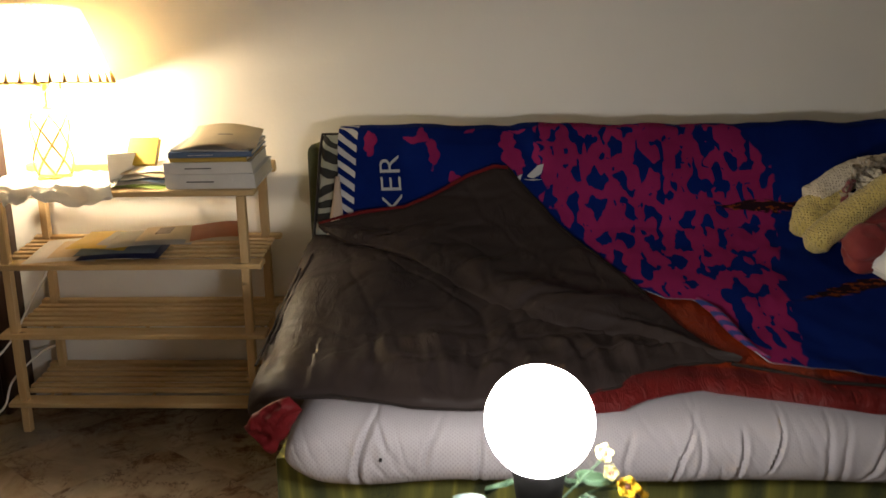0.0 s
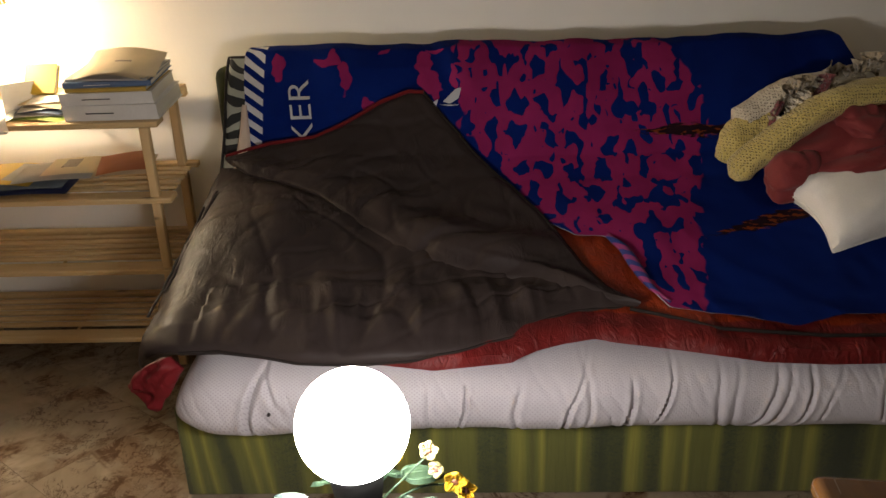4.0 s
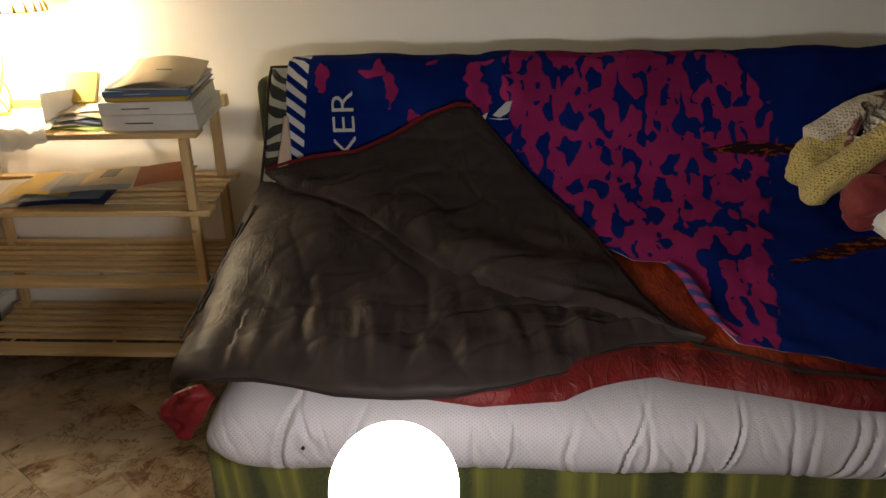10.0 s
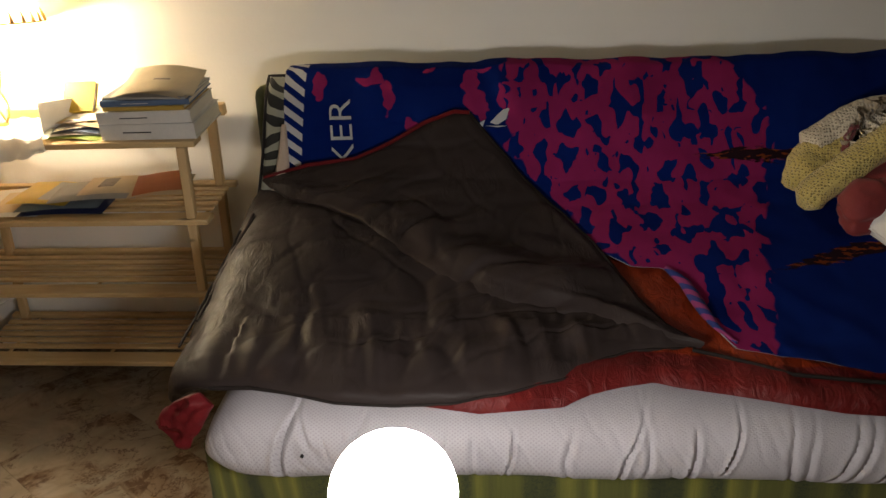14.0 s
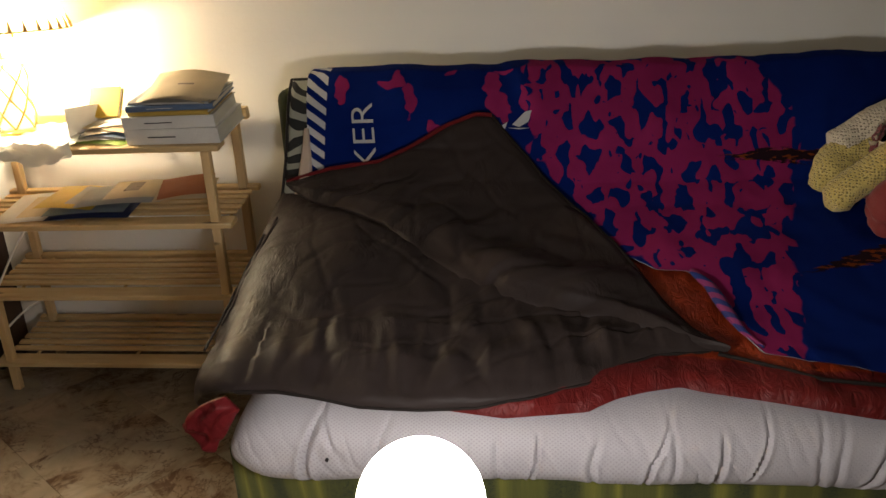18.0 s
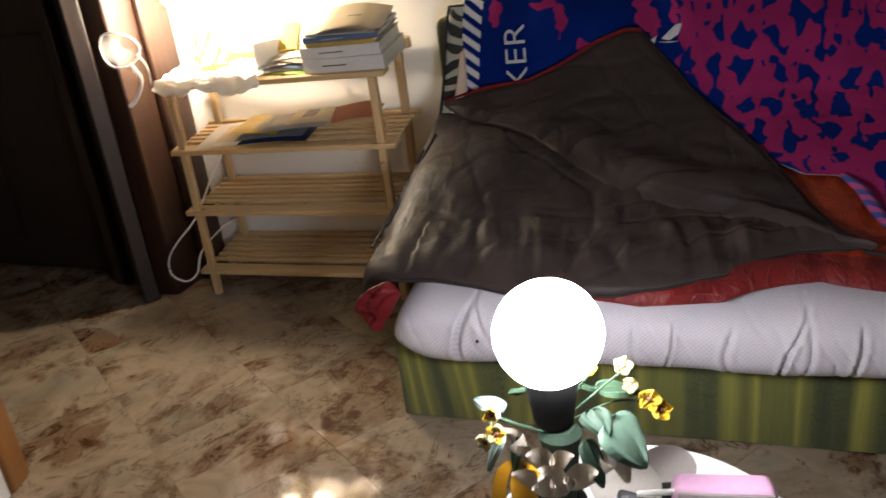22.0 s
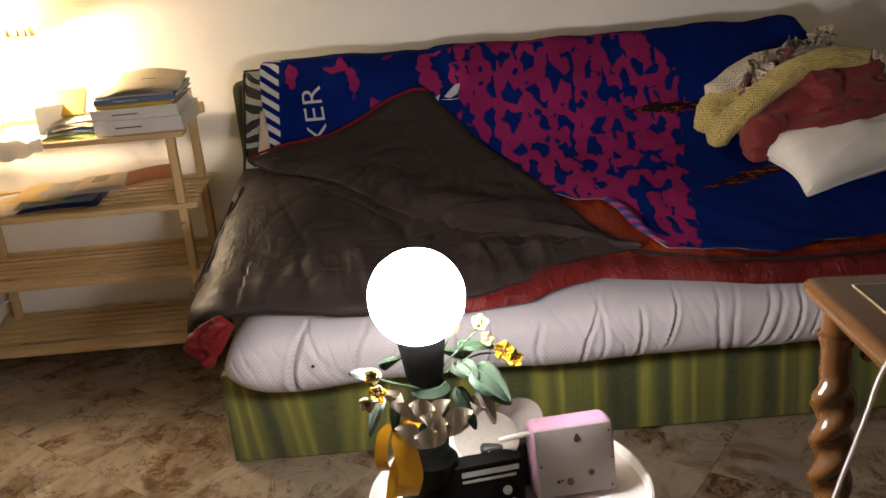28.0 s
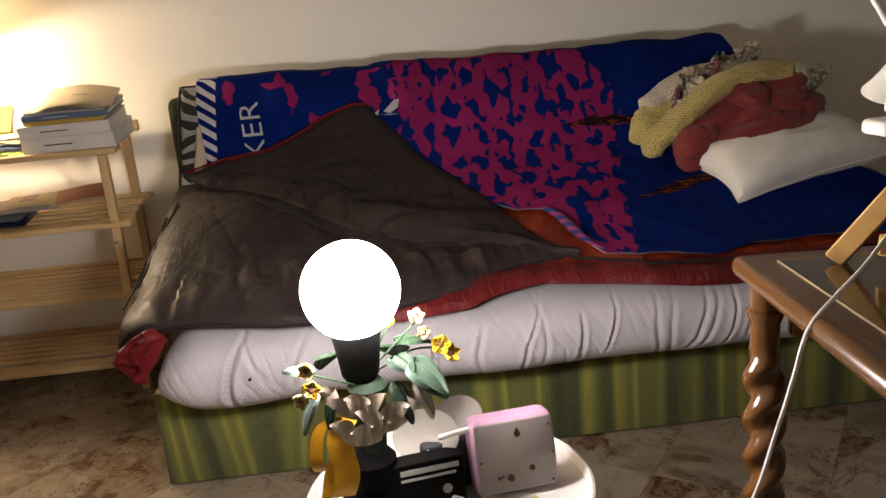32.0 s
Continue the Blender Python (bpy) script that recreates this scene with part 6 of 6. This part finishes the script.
            o = part("petal", leaf_bm(s, s * 0.95, 0.004, 0.75), mts[k % len(mts)], p)
            o.matrix_basis = pose(0, 0, 0, 0, 0, a) @ pose(0, 0, 0, 0, -15 - 6 * (k % 2), 0)
        part("heart", lathe(bmesh.new(), [(0.004, 0.0), (0.005, 0.003), (0.002, 0.006)], 10), HEART, p)

    for x, y, z, rx, rz, s, mts in ((0.862, -1.545, 0.568, 55, 10, 0.014, [PETAL2]), (0.872, -1.55, 0.545, 70, -20, 0.012, [PETAL2]), (0.893, -1.545, 0.523, 75, 5, 0.017, [PETAL]), (0.905, -1.545, 0.508, 60, 30, 0.016, [PETAL]), (0.712, -1.622, 0.537, 80, -15, 0.014, [PETAL2, PETAL]), (0.713, -1.625, 0.51, 70, 20, 0.015, [PETAL, PETAL2]), (0.70, -1.625, 0.497, 85, -10, 0.013, [PETAL2]), (0.822, -1.56, 0.57, 40, 0, 0.012, [PETAL])):
        pansy(x, y, z, rx, rz, s, mts)
    for pts in (((0.80, -1.585, 0.52), (0.83, -1.565, 0.54), (0.86, -1.548, 0.562)), ((0.80, -1.585, 0.51), (0.85, -1.56, 0.525), (0.89, -1.547, 0.52)), ((0.77, -1.60, 0.50), (0.735, -1.615, 0.52), (0.712, -1.62, 0.532)), ((0.79, -1.59, 0.52), (0.81, -1.575, 0.55), (0.822, -1.562, 0.565))):
        part("stem", tube(bmesh.new(), smooth_path(pts, 5), 0.0015, 6), LEAF, f)
    part("core", lathe(bmesh.new(), [(0.014, -0.14), (0.018, -0.10), (0.024, -0.03), (0.028, -0.01), (0.02, 0.0)], 18, Matrix.Translation(C)), DARKLEAF, f)
    for i, pts in enumerate((((0.755, -1.61, 0.46), (0.742, -1.63, 0.43), (0.748, -1.63, 0.39), (0.738, -1.635, 0.36)), ((0.735, -1.61, 0.46), (0.715, -1.62, 0.44), (0.708, -1.62, 0.41), (0.712, -1.615, 0.39)), ((0.74, -1.62, 0.42), (0.725, -1.63, 0.385), (0.718, -1.63, 0.36), (0.712, -1.63, 0.34)))):
        p = smooth_path(pts, 6)
        wd = (0.017, 0.009, 0.008)[i]
        bm, *_ = grid_bm(len(p) - 1, 2, lambda u, v, p=p, wd=wd: (p[round(u * (len(p) - 1))] + Vector(((v - 0.5) * 2 * wd, 0.006 * math.sin(u * 6), 0.004 * math.sin(u * 5))), (u, v)))
        part("ribbon", bm, RIBBON, f, "yellow satin ribbon")


flowers()

# small things on the tray
PINKISH = mat("pink_plastic", (0.62, 0.36, 0.52), (0.56, 0.32, 0.47), 6, 0.4, bumpy=0.04)
BACKPL = mat("pale_back_plate", (0.30, 0.26, 0.255), (0.26, 0.225, 0.22), 6, 0.45, bumpy=0.06)
dv = thing("alarm_clock", "square pink plastic clock standing with its pale back to the room", "clock", pose(0.985, -1.565, TC.z + 0.002, -9, 0, 7) @ Matrix.Scale(1.1, 4))
part("case", box_bm((-0.058, -0.012, 0), (0.058, 0.034, 0.104), 0.013, None, 4), PINKISH, dv)
part("back_plate", box_bm((-0.0535, -0.0150, 0.0045), (0.0535, -0.008, 0.0995), 0.0025, None, 2), BACKPL, dv, "pale plastic back plate")
for x, z, r in ((0.004, 0.082, 0.0045), (0.004, 0.087, 0.0025), (-0.010, 0.024, 0.0048), (0.020, 0.033, 0.0042), (-0.026, 0.026, 0.0024), (-0.021, 0.027, 0.0018), (0.048, 0.088, 0.0016), (-0.048, 0.05, 0.0016), (0.047, 0.012, 0.0016), (0.05, 0.05, 0.0012)):
    part("hole", lathe(bmesh.new(), [(r, -0.0006), (r, 0.0006)], 14, pose(x, -0.0153, z, 90, 0, 0)), P_BROWN, dv, "dark screw hole")
bb = thing("carton", "black carton with pale grey printed bars on the tray", "box", pose(0.845, -1.585, TC.z + 0.001, -6, 0, 10))
part("body", box_bm((-0.062, -0.016, 0), (0.062, 0.022, 0.078), 0.0015), SOOT, bb)
for x0, x1, z0, z1 in ((-0.03, 0.055, 0.062, 0.070), (-0.03, 0.05, 0.053, 0.057), (-0.05, -0.01, 0.012, 0.015), (-0.05, 0.03, 0.007, 0.010)):
    part("print", box_bm((x0, -0.0168, z0), (x1, -0.0155, z1), 0.0002), P_GREY, bb)
part("print", lathe(bmesh.new(), [(0.007, -0.0004), (0.007, 0.0004)], 20, pose(0.035, -0.0165, 0.032, 90, 0, 0)), P_GREY, bb)
sv = thing("carton", "flat grey-green medicine carton leaning on the tray", "box", pose(0.868, -1.672, TC.z + 0.004, 0, -14, 52))
part("body", box_bm((-0.065, -0.02, 0), (0.065, 0.02, 0.018), 0.001), P_GREY, sv)
part("print", box_bm((-0.05, -0.016, 0.0178), (0.02, -0.004, 0.0188), 0.0002), P_GREEN, sv)
for k in range(5):
    part("print", box_bm((-0.045 + 0.012 * k, 0.004, 0.0178), (-0.041 + 0.012 * k, 0.014, 0.0188), 0.0002), P_WHITE, sv)
tn = thing("notebook", "yellow-green notebook with a brown round picture on the tray", "notebook", pose(0.985, -1.682, TC.z + 0.003, 10, 0, 38))
part("cover", box_bm((-0.055, -0.045, 0), (0.055, 0.045, 0.012), 0.001), paint("cover_lime", (0.50, 0.46, 0.18), 0.5), tn)
part("picture", lathe(bmesh.new(), [(0.034, 0.0118), (0.034, 0.0128)], 28), mat("brown_picture", (0.30, 0.14, 0.05), (0.05, 0.02, 0.015), 60, 0.5, grain=90), tn, "round brown picture")
pn = thing("pen", "white and copper pen lying across the carton", "pen", pose(0.925, -1.555, 0.392, 0, 84, 8))
part("barrel", lathe(bmesh.new(), [(0.0035, -0.05), (0.0042, -0.045), (0.0042, 0.02), (0.0038, 0.022)], 14), WHITE_PL, pn)
part("tip", lathe(bmesh.new(), [(0.0038, 0.022), (0.003, 0.045), (0.001, 0.055)], 14), mat("copper", (0.6, 0.28, 0.14), rough=0.25, metal=1.0, bumpy=0), pn, "copper tip")
bk = thing("spectacle_case", "black studded case behind the carton on the tray", "case", pose(0.905, -1.525, TC.z + 0.001, 0, 0, 12))
part("body", box_bm((-0.06, -0.018, 0), (0.045, 0.02, 0.080), 0.008, None, 3), BLACK, bk)
for k in range(12):
    part("stud", lathe(bmesh.new(), [(0.002, 0), (0.0012, 0.0015)], 8, pose(-0.05 + 0.03 * (k % 4), -0.0175, 0.05 + 0.012 * (k // 4), 90, 0, 0)), WHITE_PL, bk)

# ---- the table with twisted legs ----
TAB = pose(1.24, -1.715, 0, 0, 0, -6.5)


def table():
    t = thing("side_table", "dark polished wooden table with spiral-turned legs", "table", TAB)
    lx, ly, zt = 0.72, 0.52, 0.66
    bm = box_bm((0, -ly, zt - 0.024), (lx, 0, zt), 0.010, None, 4)
    top = part("tabletop", bm, TABLEWOOD, t)
    part("inlay", box_bm((0.042, -ly + 0.042, zt + 0.0002), (lx - 0.042, -0.042, zt + 0.0012), 0.0004), TOPWOOD, top, "dark inset surface")
    bm = bmesh.new()
    for a, b in (((0.041, -0.041), (lx - 0.041, -0.041)), ((lx - 0.041, -0.041), (lx - 0.041, -ly + 0.041)), ((lx - 0.041, -ly + 0.041), (0.041, -ly + 0.041)), ((0.041, -ly + 0.041), (0.041, -0.041))):
        tube(bm, [(*a, zt + 0.0005), (*b, zt + 0.0005)], 0.0012, 6)
    part("inlay_line", bm, P_BEIGE, top, "pale inlay line")
    for a, b in (((0.05, -0.062), (lx - 0.05, -0.045)), ((0.05, -ly + 0.045), (lx - 0.05, -ly + 0.062))):
        part("apron", box_bm((a[0], a[1], zt - 0.085), (b[0], b[1], zt - 0.024), 0.002), LEGWOOD, t)
    for x in (0.058, lx - 0.075):
        part("apron", box_bm((x, -ly + 0.06, zt - 0.075), (x + 0.018, -0.06, zt - 0.024), 0.002), LEGWOOD, t)
    for cx, cy in ((0.028, -0.04), (lx - 0.03, -0.04), (0.028, -ly + 0.04), (lx - 0.03, -ly + 0.04)):
        bm = bmesh.new()
        rings = []
        n, seg = 170, 20
        for i in range(n + 1):
            z = (zt - 0.024) * i / n
            d = zt - 0.024 - z
            if d < 0.075:
                r, ec = 0.0165 + 0.006 * max(0.0, math.sin(d / 0.075 * math.pi * 1.5)), 0.0
                if d < 0.03:
                    r = 0.017
            elif z < 0.05:
                r, ec = 0.019 - 0.006 * math.cos(z / 0.05 * 9), 0.0
            else:
                r, ec = 0.0165, 0.0
            th = z * math.pi / 0.052
            k = min(1.0, max(0.0, (d - 0.075) / 0.03)) * min(1.0, max(0.0, (z - 0.05) / 0.03))
            ring = []
            for j in range(seg):
                q = j * math.tau / seg
                rr = r + k * (0.0045 + 0.0048 * math.cos(2 * (q - th)))
                ring.append(bm.verts.new((cx + rr * math.cos(q), cy + rr * math.sin(q), z)))
            rings.append(ring)
        for a, b in zip(rings, rings[1:]):
            for j in range(seg):
                bm.faces.new((a[j], a[(j + 1) % seg], b[(j + 1) % seg], b[j]))
        bm.faces.new(rings[0][::-1])
        bm.faces.new(rings[-1])
        part("leg", bm, LEGWOOD, t, "spiral-turned leg")


table()


def beam(a, b, w, h, bevel=0.002):
    """A square bar from a to b."""
    a, b = Vector(a), Vector(b)
    m = look(a, b)
    return box_bm((-w / 2, -h / 2, -(b - a).length), (w / 2, h / 2, 0), bevel, m)


GOLDPINE = wood_mat("golden_pine", (0.50, 0.30, 0.10), (0.40, 0.22, 0.06), 0.4, knots=False)
es = thing("wooden_stand", "pale wooden easel stand on the dark table", "stand")
part("upright", beam((1.325, -1.79, 0.664), (1.40, -1.87, 0.815), 0.014, 0.022), GOLDPINE, es)
part("foot_bar", beam((1.345, -1.835, 0.69), (1.52, -1.93, 0.672), 0.012, 0.022), GOLDPINE, es)
part("back_leg", beam((1.40, -1.865, 0.81), (1.47, -1.83, 0.663), 0.012, 0.018), GOLDPINE, es)
sheetbox("white sheet of paper on the dark table", (0.15, 0.2, 0.002), P_WHITE, pose(1.50, -1.85, 0.662, 0, 0, -25), "paper_sheet", "paper", "papers", 0.004)

cl = thing("clip_lamp", "white metal clip lamp on the wooden stand", "lamp")
part("shade", lathe(bmesh.new(), [(0.004, 0.032), (0.018, 0.03), (0.034, 0.008), (0.042, 0.0), (0.040, -0.002), (0.03, 0.004), (0.003, 0.026)], 32, pose(1.362, -1.845, 0.848, 14, -8, 0)), WHITE_PL, cl)
part("collar", lathe(bmesh.new(), [(0.014, -0.02), (0.02, -0.018), (0.02, 0.002), (0.012, 0.004)], 24, pose(1.362, -1.845, 0.846, 14, -8, 0)), WHITE_PL, cl)
part("clip", box_bm((1.322, -1.872, 0.806), (1.392, -1.83, 0.822), 0.006, None, 3), WHITE_PL, cl)
part("clip_spring", tube(bmesh.new(), smooth_path([(1.362, -1.845, 0.83), (1.372, -1.85, 0.822), (1.366, -1.856, 0.812)], 6), 0.006, 8), WHITE_PL, cl)
part("arm", tube(bmesh.new(), smooth_path([(1.366, -1.845, 0.872), (1.348, -1.842, 0.90), (1.327, -1.84, 0.935), (1.29, -1.84, 0.99), (1.28, -1.84, 1.03)], 6), 0.0042, 10), WHITE_PL, cl)
cord = smooth_path([(1.39, -1.868, 0.815), (1.335, -1.90, 0.755), (1.278, -1.925, 0.705), (1.238, -1.935, 0.674), (1.212, -1.94, 0.648), (1.20, -1.938, 0.60), (1.185, -1.936, 0.545), (1.165, -1.935, 0.48), (1.12, -1.93, 0.38), (1.10, -1.92, 0.2), (1.105, -1.91, 0.04), (1.13, -1.93, 0.005), (1.25, -2.05, 0.005)], 8)
part("cord", tube(bmesh.new(), cord, 0.0021, 8), WHITE_PL, cl, "white cord")

# ---- pillow, quilt and crocheted blanket at the sofa's far end ----
cushion("pillow", "plump white pillow lying at the end of the sofa", (0.54, 0.255, 0.13), PILLOW, pose(1.94, -0.505, 0.526, 24, -7, 15), "pillow", 0.6, 7, lump=0.022)
QUILT = mat("red_quilt", (0.20, 0.018, 0.019), (0.14, 0.012, 0.013), 6, 0.75, grain=160, bumpy=0.25, sheen=0.15)


def lump(size, seed, fold):
    """One soft folded mass of cloth, resting at its origin."""
    lx, ly, lz = size
    bm = bmesh.new()
    bmesh.ops.create_uvsphere(bm, u_segments=64, v_segments=40, radius=1)
    for v in bm.verts:
        p = v.co.copy()
        k = 1.05 + 0.10 * fbm((p.x * 1.3 + seed, p.y * 1.3, p.z * 1.3), 2) - fold * max(0.0, ridge((p.x * 1.1 + seed + 0.5 * p.z, p.z * 1.7 - 0.7 * p.x, p.y * 0.6)) - 0.45) + 0.35 * fold * math.sin(3.0 * p.z + 2.2 * p.x + 1.5 * noise.noise(p * 1.4) + seed)
        q = p * k
        v.co = Vector((q.x * lx / 2, q.y * ly / 2, q.z * lz / 2 + lz * 0.4))
    return bm


QM = pose(1.88, -0.375, 0.612, 8, -12, 8)
quilt = thing("quilt", "folded brick red quilt heaped on the pillow", "quilt", QM)
for size, place, seed, fold in (((0.46, 0.28, 0.20), pose(0.02, -0.01, 0), 3.3, 0.34), ((0.36, 0.16, 0.11), pose(0.0, -0.10, 0.0, 0, -3, 3), 7.1, 0.26), ((0.20, 0.16, 0.10), pose(0.10, -0.065, 0.05, 0, 10, -5), 1.9, 0.3), ((0.15, 0.12, 0.12), pose(-0.175, -0.075, 0.005, 0, -20, 20), 5.5, 0.2), ((0.15, 0.12, 0.10), pose(-0.01, -0.115, 0.015, 0, 5, -15), 9.2, 0.22), ((0.16, 0.10, 0.08), pose(0.13, -0.09, 0.02, 0, 12, 10), 4.1, 0.22), ((0.13, 0.12, 0.12), pose(-0.03, -0.06, 0.08, 10, 30, 25), 8.8, 0.25)):
    o = part("folded_layer", lump(size, seed, fold), QUILT, quilt)
    o.matrix_basis = place


def crochet_mat(name, c1, c2, scale):
    m, t, b = base_mat(name)
    v = coords(t)
    vo = nd(t, "ShaderNodeTexVoronoi", Scale=scale, Randomness=0.35)
    t.links.new(v, vo.inputs["Vector"])
    hole = ma(t, "SUBTRACT", 1.0, smooth_step(t, vo.outputs["Distance"], 0.22, 0.36))
    col = mixc(t, hole, ramp(t, noise_of(t, v, 20, 3), [(0.3, c1), (0.7, c2)]), tuple(x * 0.62 for x in c2))
    t.links.new(col, b.inputs["Base Color"])
    b.inputs["Roughness"].default_value = 0.95
    b.inputs["Sheen Weight"].default_value = 0.3
    h = ma(t, "ADD", smooth_step(t, vo.outputs["Distance"], 0.2, 0.5), ma(t, "MULTIPLY", noise_of(t, v, 300, 2), 0.2))
    bump(t, b, h, 0.8, 0.006)
    return m


YARN = crochet_mat("yellow_crochet", (0.56, 0.45, 0.15), (0.46, 0.36, 0.10), 150)
YARN_W = crochet_mat("cream_crochet", (0.62, 0.56, 0.44), (0.52, 0.46, 0.36), 150)
YARN_M = crochet_mat("maroon_crochet", (0.16, 0.03, 0.035), (0.12, 0.02, 0.025), 125)
YARN_G = crochet_mat("taupe_crochet", (0.30, 0.25, 0.18), (0.22, 0.18, 0.12), 80)


def blanket():
    b = thing("crochet_blanket", "yellow crocheted blanket with maroon and cream bands bunched on the quilt", "blanket")

    def roll(name, pts, wide, thick, mt, label, nu=70):
        p = smooth_path(pts, 10)
        n = len(p) - 1

        def f(u, v, h=1):
            x = u * n
            i = min(n - 1, int(x))
            c = p[i].lerp(p[i + 1], x - i)
            d = (p[min(n, i + 2)] - p[max(0, i - 1)]).normalized()
            side = Vector((0, 1, 0)).cross(d).normalized()
            depth = d.cross(side).normalized()
            a = v * math.tau
            w = 1 + 0.16 * fbm((u * 7, math.cos(a) * 1.5, math.sin(a) * 1.5 + wide * 50))
            e = min(1.0, u * 9 + 0.25, (1 - u) * 9 + 0.25)
            return c + side * math.cos(a) * wide * w * e + depth * math.sin(a) * thick * w * e, (u, v)

        bm, pts2, *_ = grid_bm(nu, 24, f)
        bmesh.ops.remove_doubles(bm, verts=bm.verts, dist=1e-5)
        bmesh.ops.holes_fill(bm, edges=[e for e in bm.edges if e.is_boundary])
        bmesh.ops.recalc_face_normals(bm, faces=bm.faces)
        part(name, bm, mt, b, label)

    roll("fold", [(1.575, -0.42, 0.585), (1.61, -0.43, 0.64), (1.68, -0.43, 0.695), (1.76, -0.43, 0.755), (1.86, -0.42, 0.79), (1.95, -0.41, 0.795), (2.02, -0.40, 0.775)], 0.033, 0.05, YARN, "yellow crocheted fold")
    roll("fold", [(1.585, -0.37, 0.60), (1.60, -0.35, 0.66), (1.64, -0.33, 0.70), (1.70, -0.33, 0.72)], 0.045, 0.05, YARN, "yellow crocheted fold", 40)
    roll("fold", [(1.60, -0.33, 0.705), (1.66, -0.32, 0.745), (1.74, -0.31, 0.785), (1.85, -0.31, 0.80), (1.93, -0.31, 0.79)], 0.035, 0.05, YARN_W, "cream crocheted fold", 50)
    roll("fold", [(1.99, -0.405, 0.785), (2.03, -0.40, 0.765), (2.055, -0.395, 0.735)], 0.04, 0.05, YARN_W, "cream crocheted fold", 24)
    for k, (x, z, mt) in enumerate(((1.685, 0.735, YARN_M), (1.80, 0.80, YARN_M), (2.05, 0.76, YARN_M))):
        roll("band", [(x - 0.012, -0.345, z - 0.04), (x - 0.004, -0.345, z), (x + 0.012, -0.335, z + 0.03)], 0.013, 0.045, mt, "maroon crocheted band", 20)

    def frill(pts, mt, seed):
        p = smooth_path(pts, 10)
        n = len(p) - 1

        def f(u, v, h):
            x = u * n
            i = min(n - 1, int(x))
            c = p[i].lerp(p[i + 1], x - i)
            w = math.sin(u * 58 + seed) * 0.022 * v
            return c + Vector((0.014 * math.cos(u * 52 + seed) * v, -0.028 + w * 1.2, (v - 0.4) * 0.042 + 0.009 * math.sin(u * 31 + seed) * v + (0.004 if h else 0))), (u, v)

        part("frill", puffed(130, 8, lambda u, v: f(u, v, 0 if u in (0, 1) or v in (0, 1) else 1), lambda u, v: f(u, v, 0)[0]), mt, b, "gathered taupe frill")

    frill([(1.675, -0.34, 0.695), (1.70, -0.34, 0.76), (1.735, -0.33, 0.795), (1.79, -0.32, 0.80)], YARN_G, 0.4)
    frill([(1.80, -0.32, 0.795), (1.825, -0.31, 0.835), (1.87, -0.30, 0.82), (1.92, -0.30, 0.85), (1.95, -0.30, 0.83)], YARN_G, 2.1)
    frill([(2.03, -0.42, 0.71), (2.06, -0.41, 0.745), (2.10, -0.40, 0.775)], YARN_G, 3.3)
    frill([(1.69, -0.36, 0.70), (1.715, -0.36, 0.74), (1.75, -0.35, 0.775)], YARN_W, 5.3)


blanket()


# ---- marble slabs ----
def slabs():
    size, th = 0.338, radians(-36)
    ux, uy = Vector((math.cos(th), math.sin(th), 0)), Vector((-math.sin(th), math.cos(th), 0))
    o = Vector((-0.62, -0.933, 0))
    h = size / 2 - 0.0004
    me = to_mesh("marble_slab", box_bm((-h, -h, -0.003), (h, h, 0.0), 0.0004), MARBLE, False)
    fl = bpy.data.objects["floor"]
    for i in range(-14, 16):
        for j in range(-14, 16):
            c = o + ux * (i + 0.5) * size + uy * (j + 0.5) * size
            if not (-2.75 < c.x < 2.2 and -2.35 < c.y < 0.1):
                continue
            if c.x > 0.5 and c.y > -0.55:
                continue
            ob = new("marble_slab", me)
            ob.parent = fl
            ob.matrix_basis = Matrix.Translation((c.x, c.y, 0.0001 * math.sin(i * 7 + j * 3) - 0.0002)) @ Matrix.Rotation(th + (i * 3 + j * 5) % 4 * math.pi / 2, 4, "Z")


slabs()
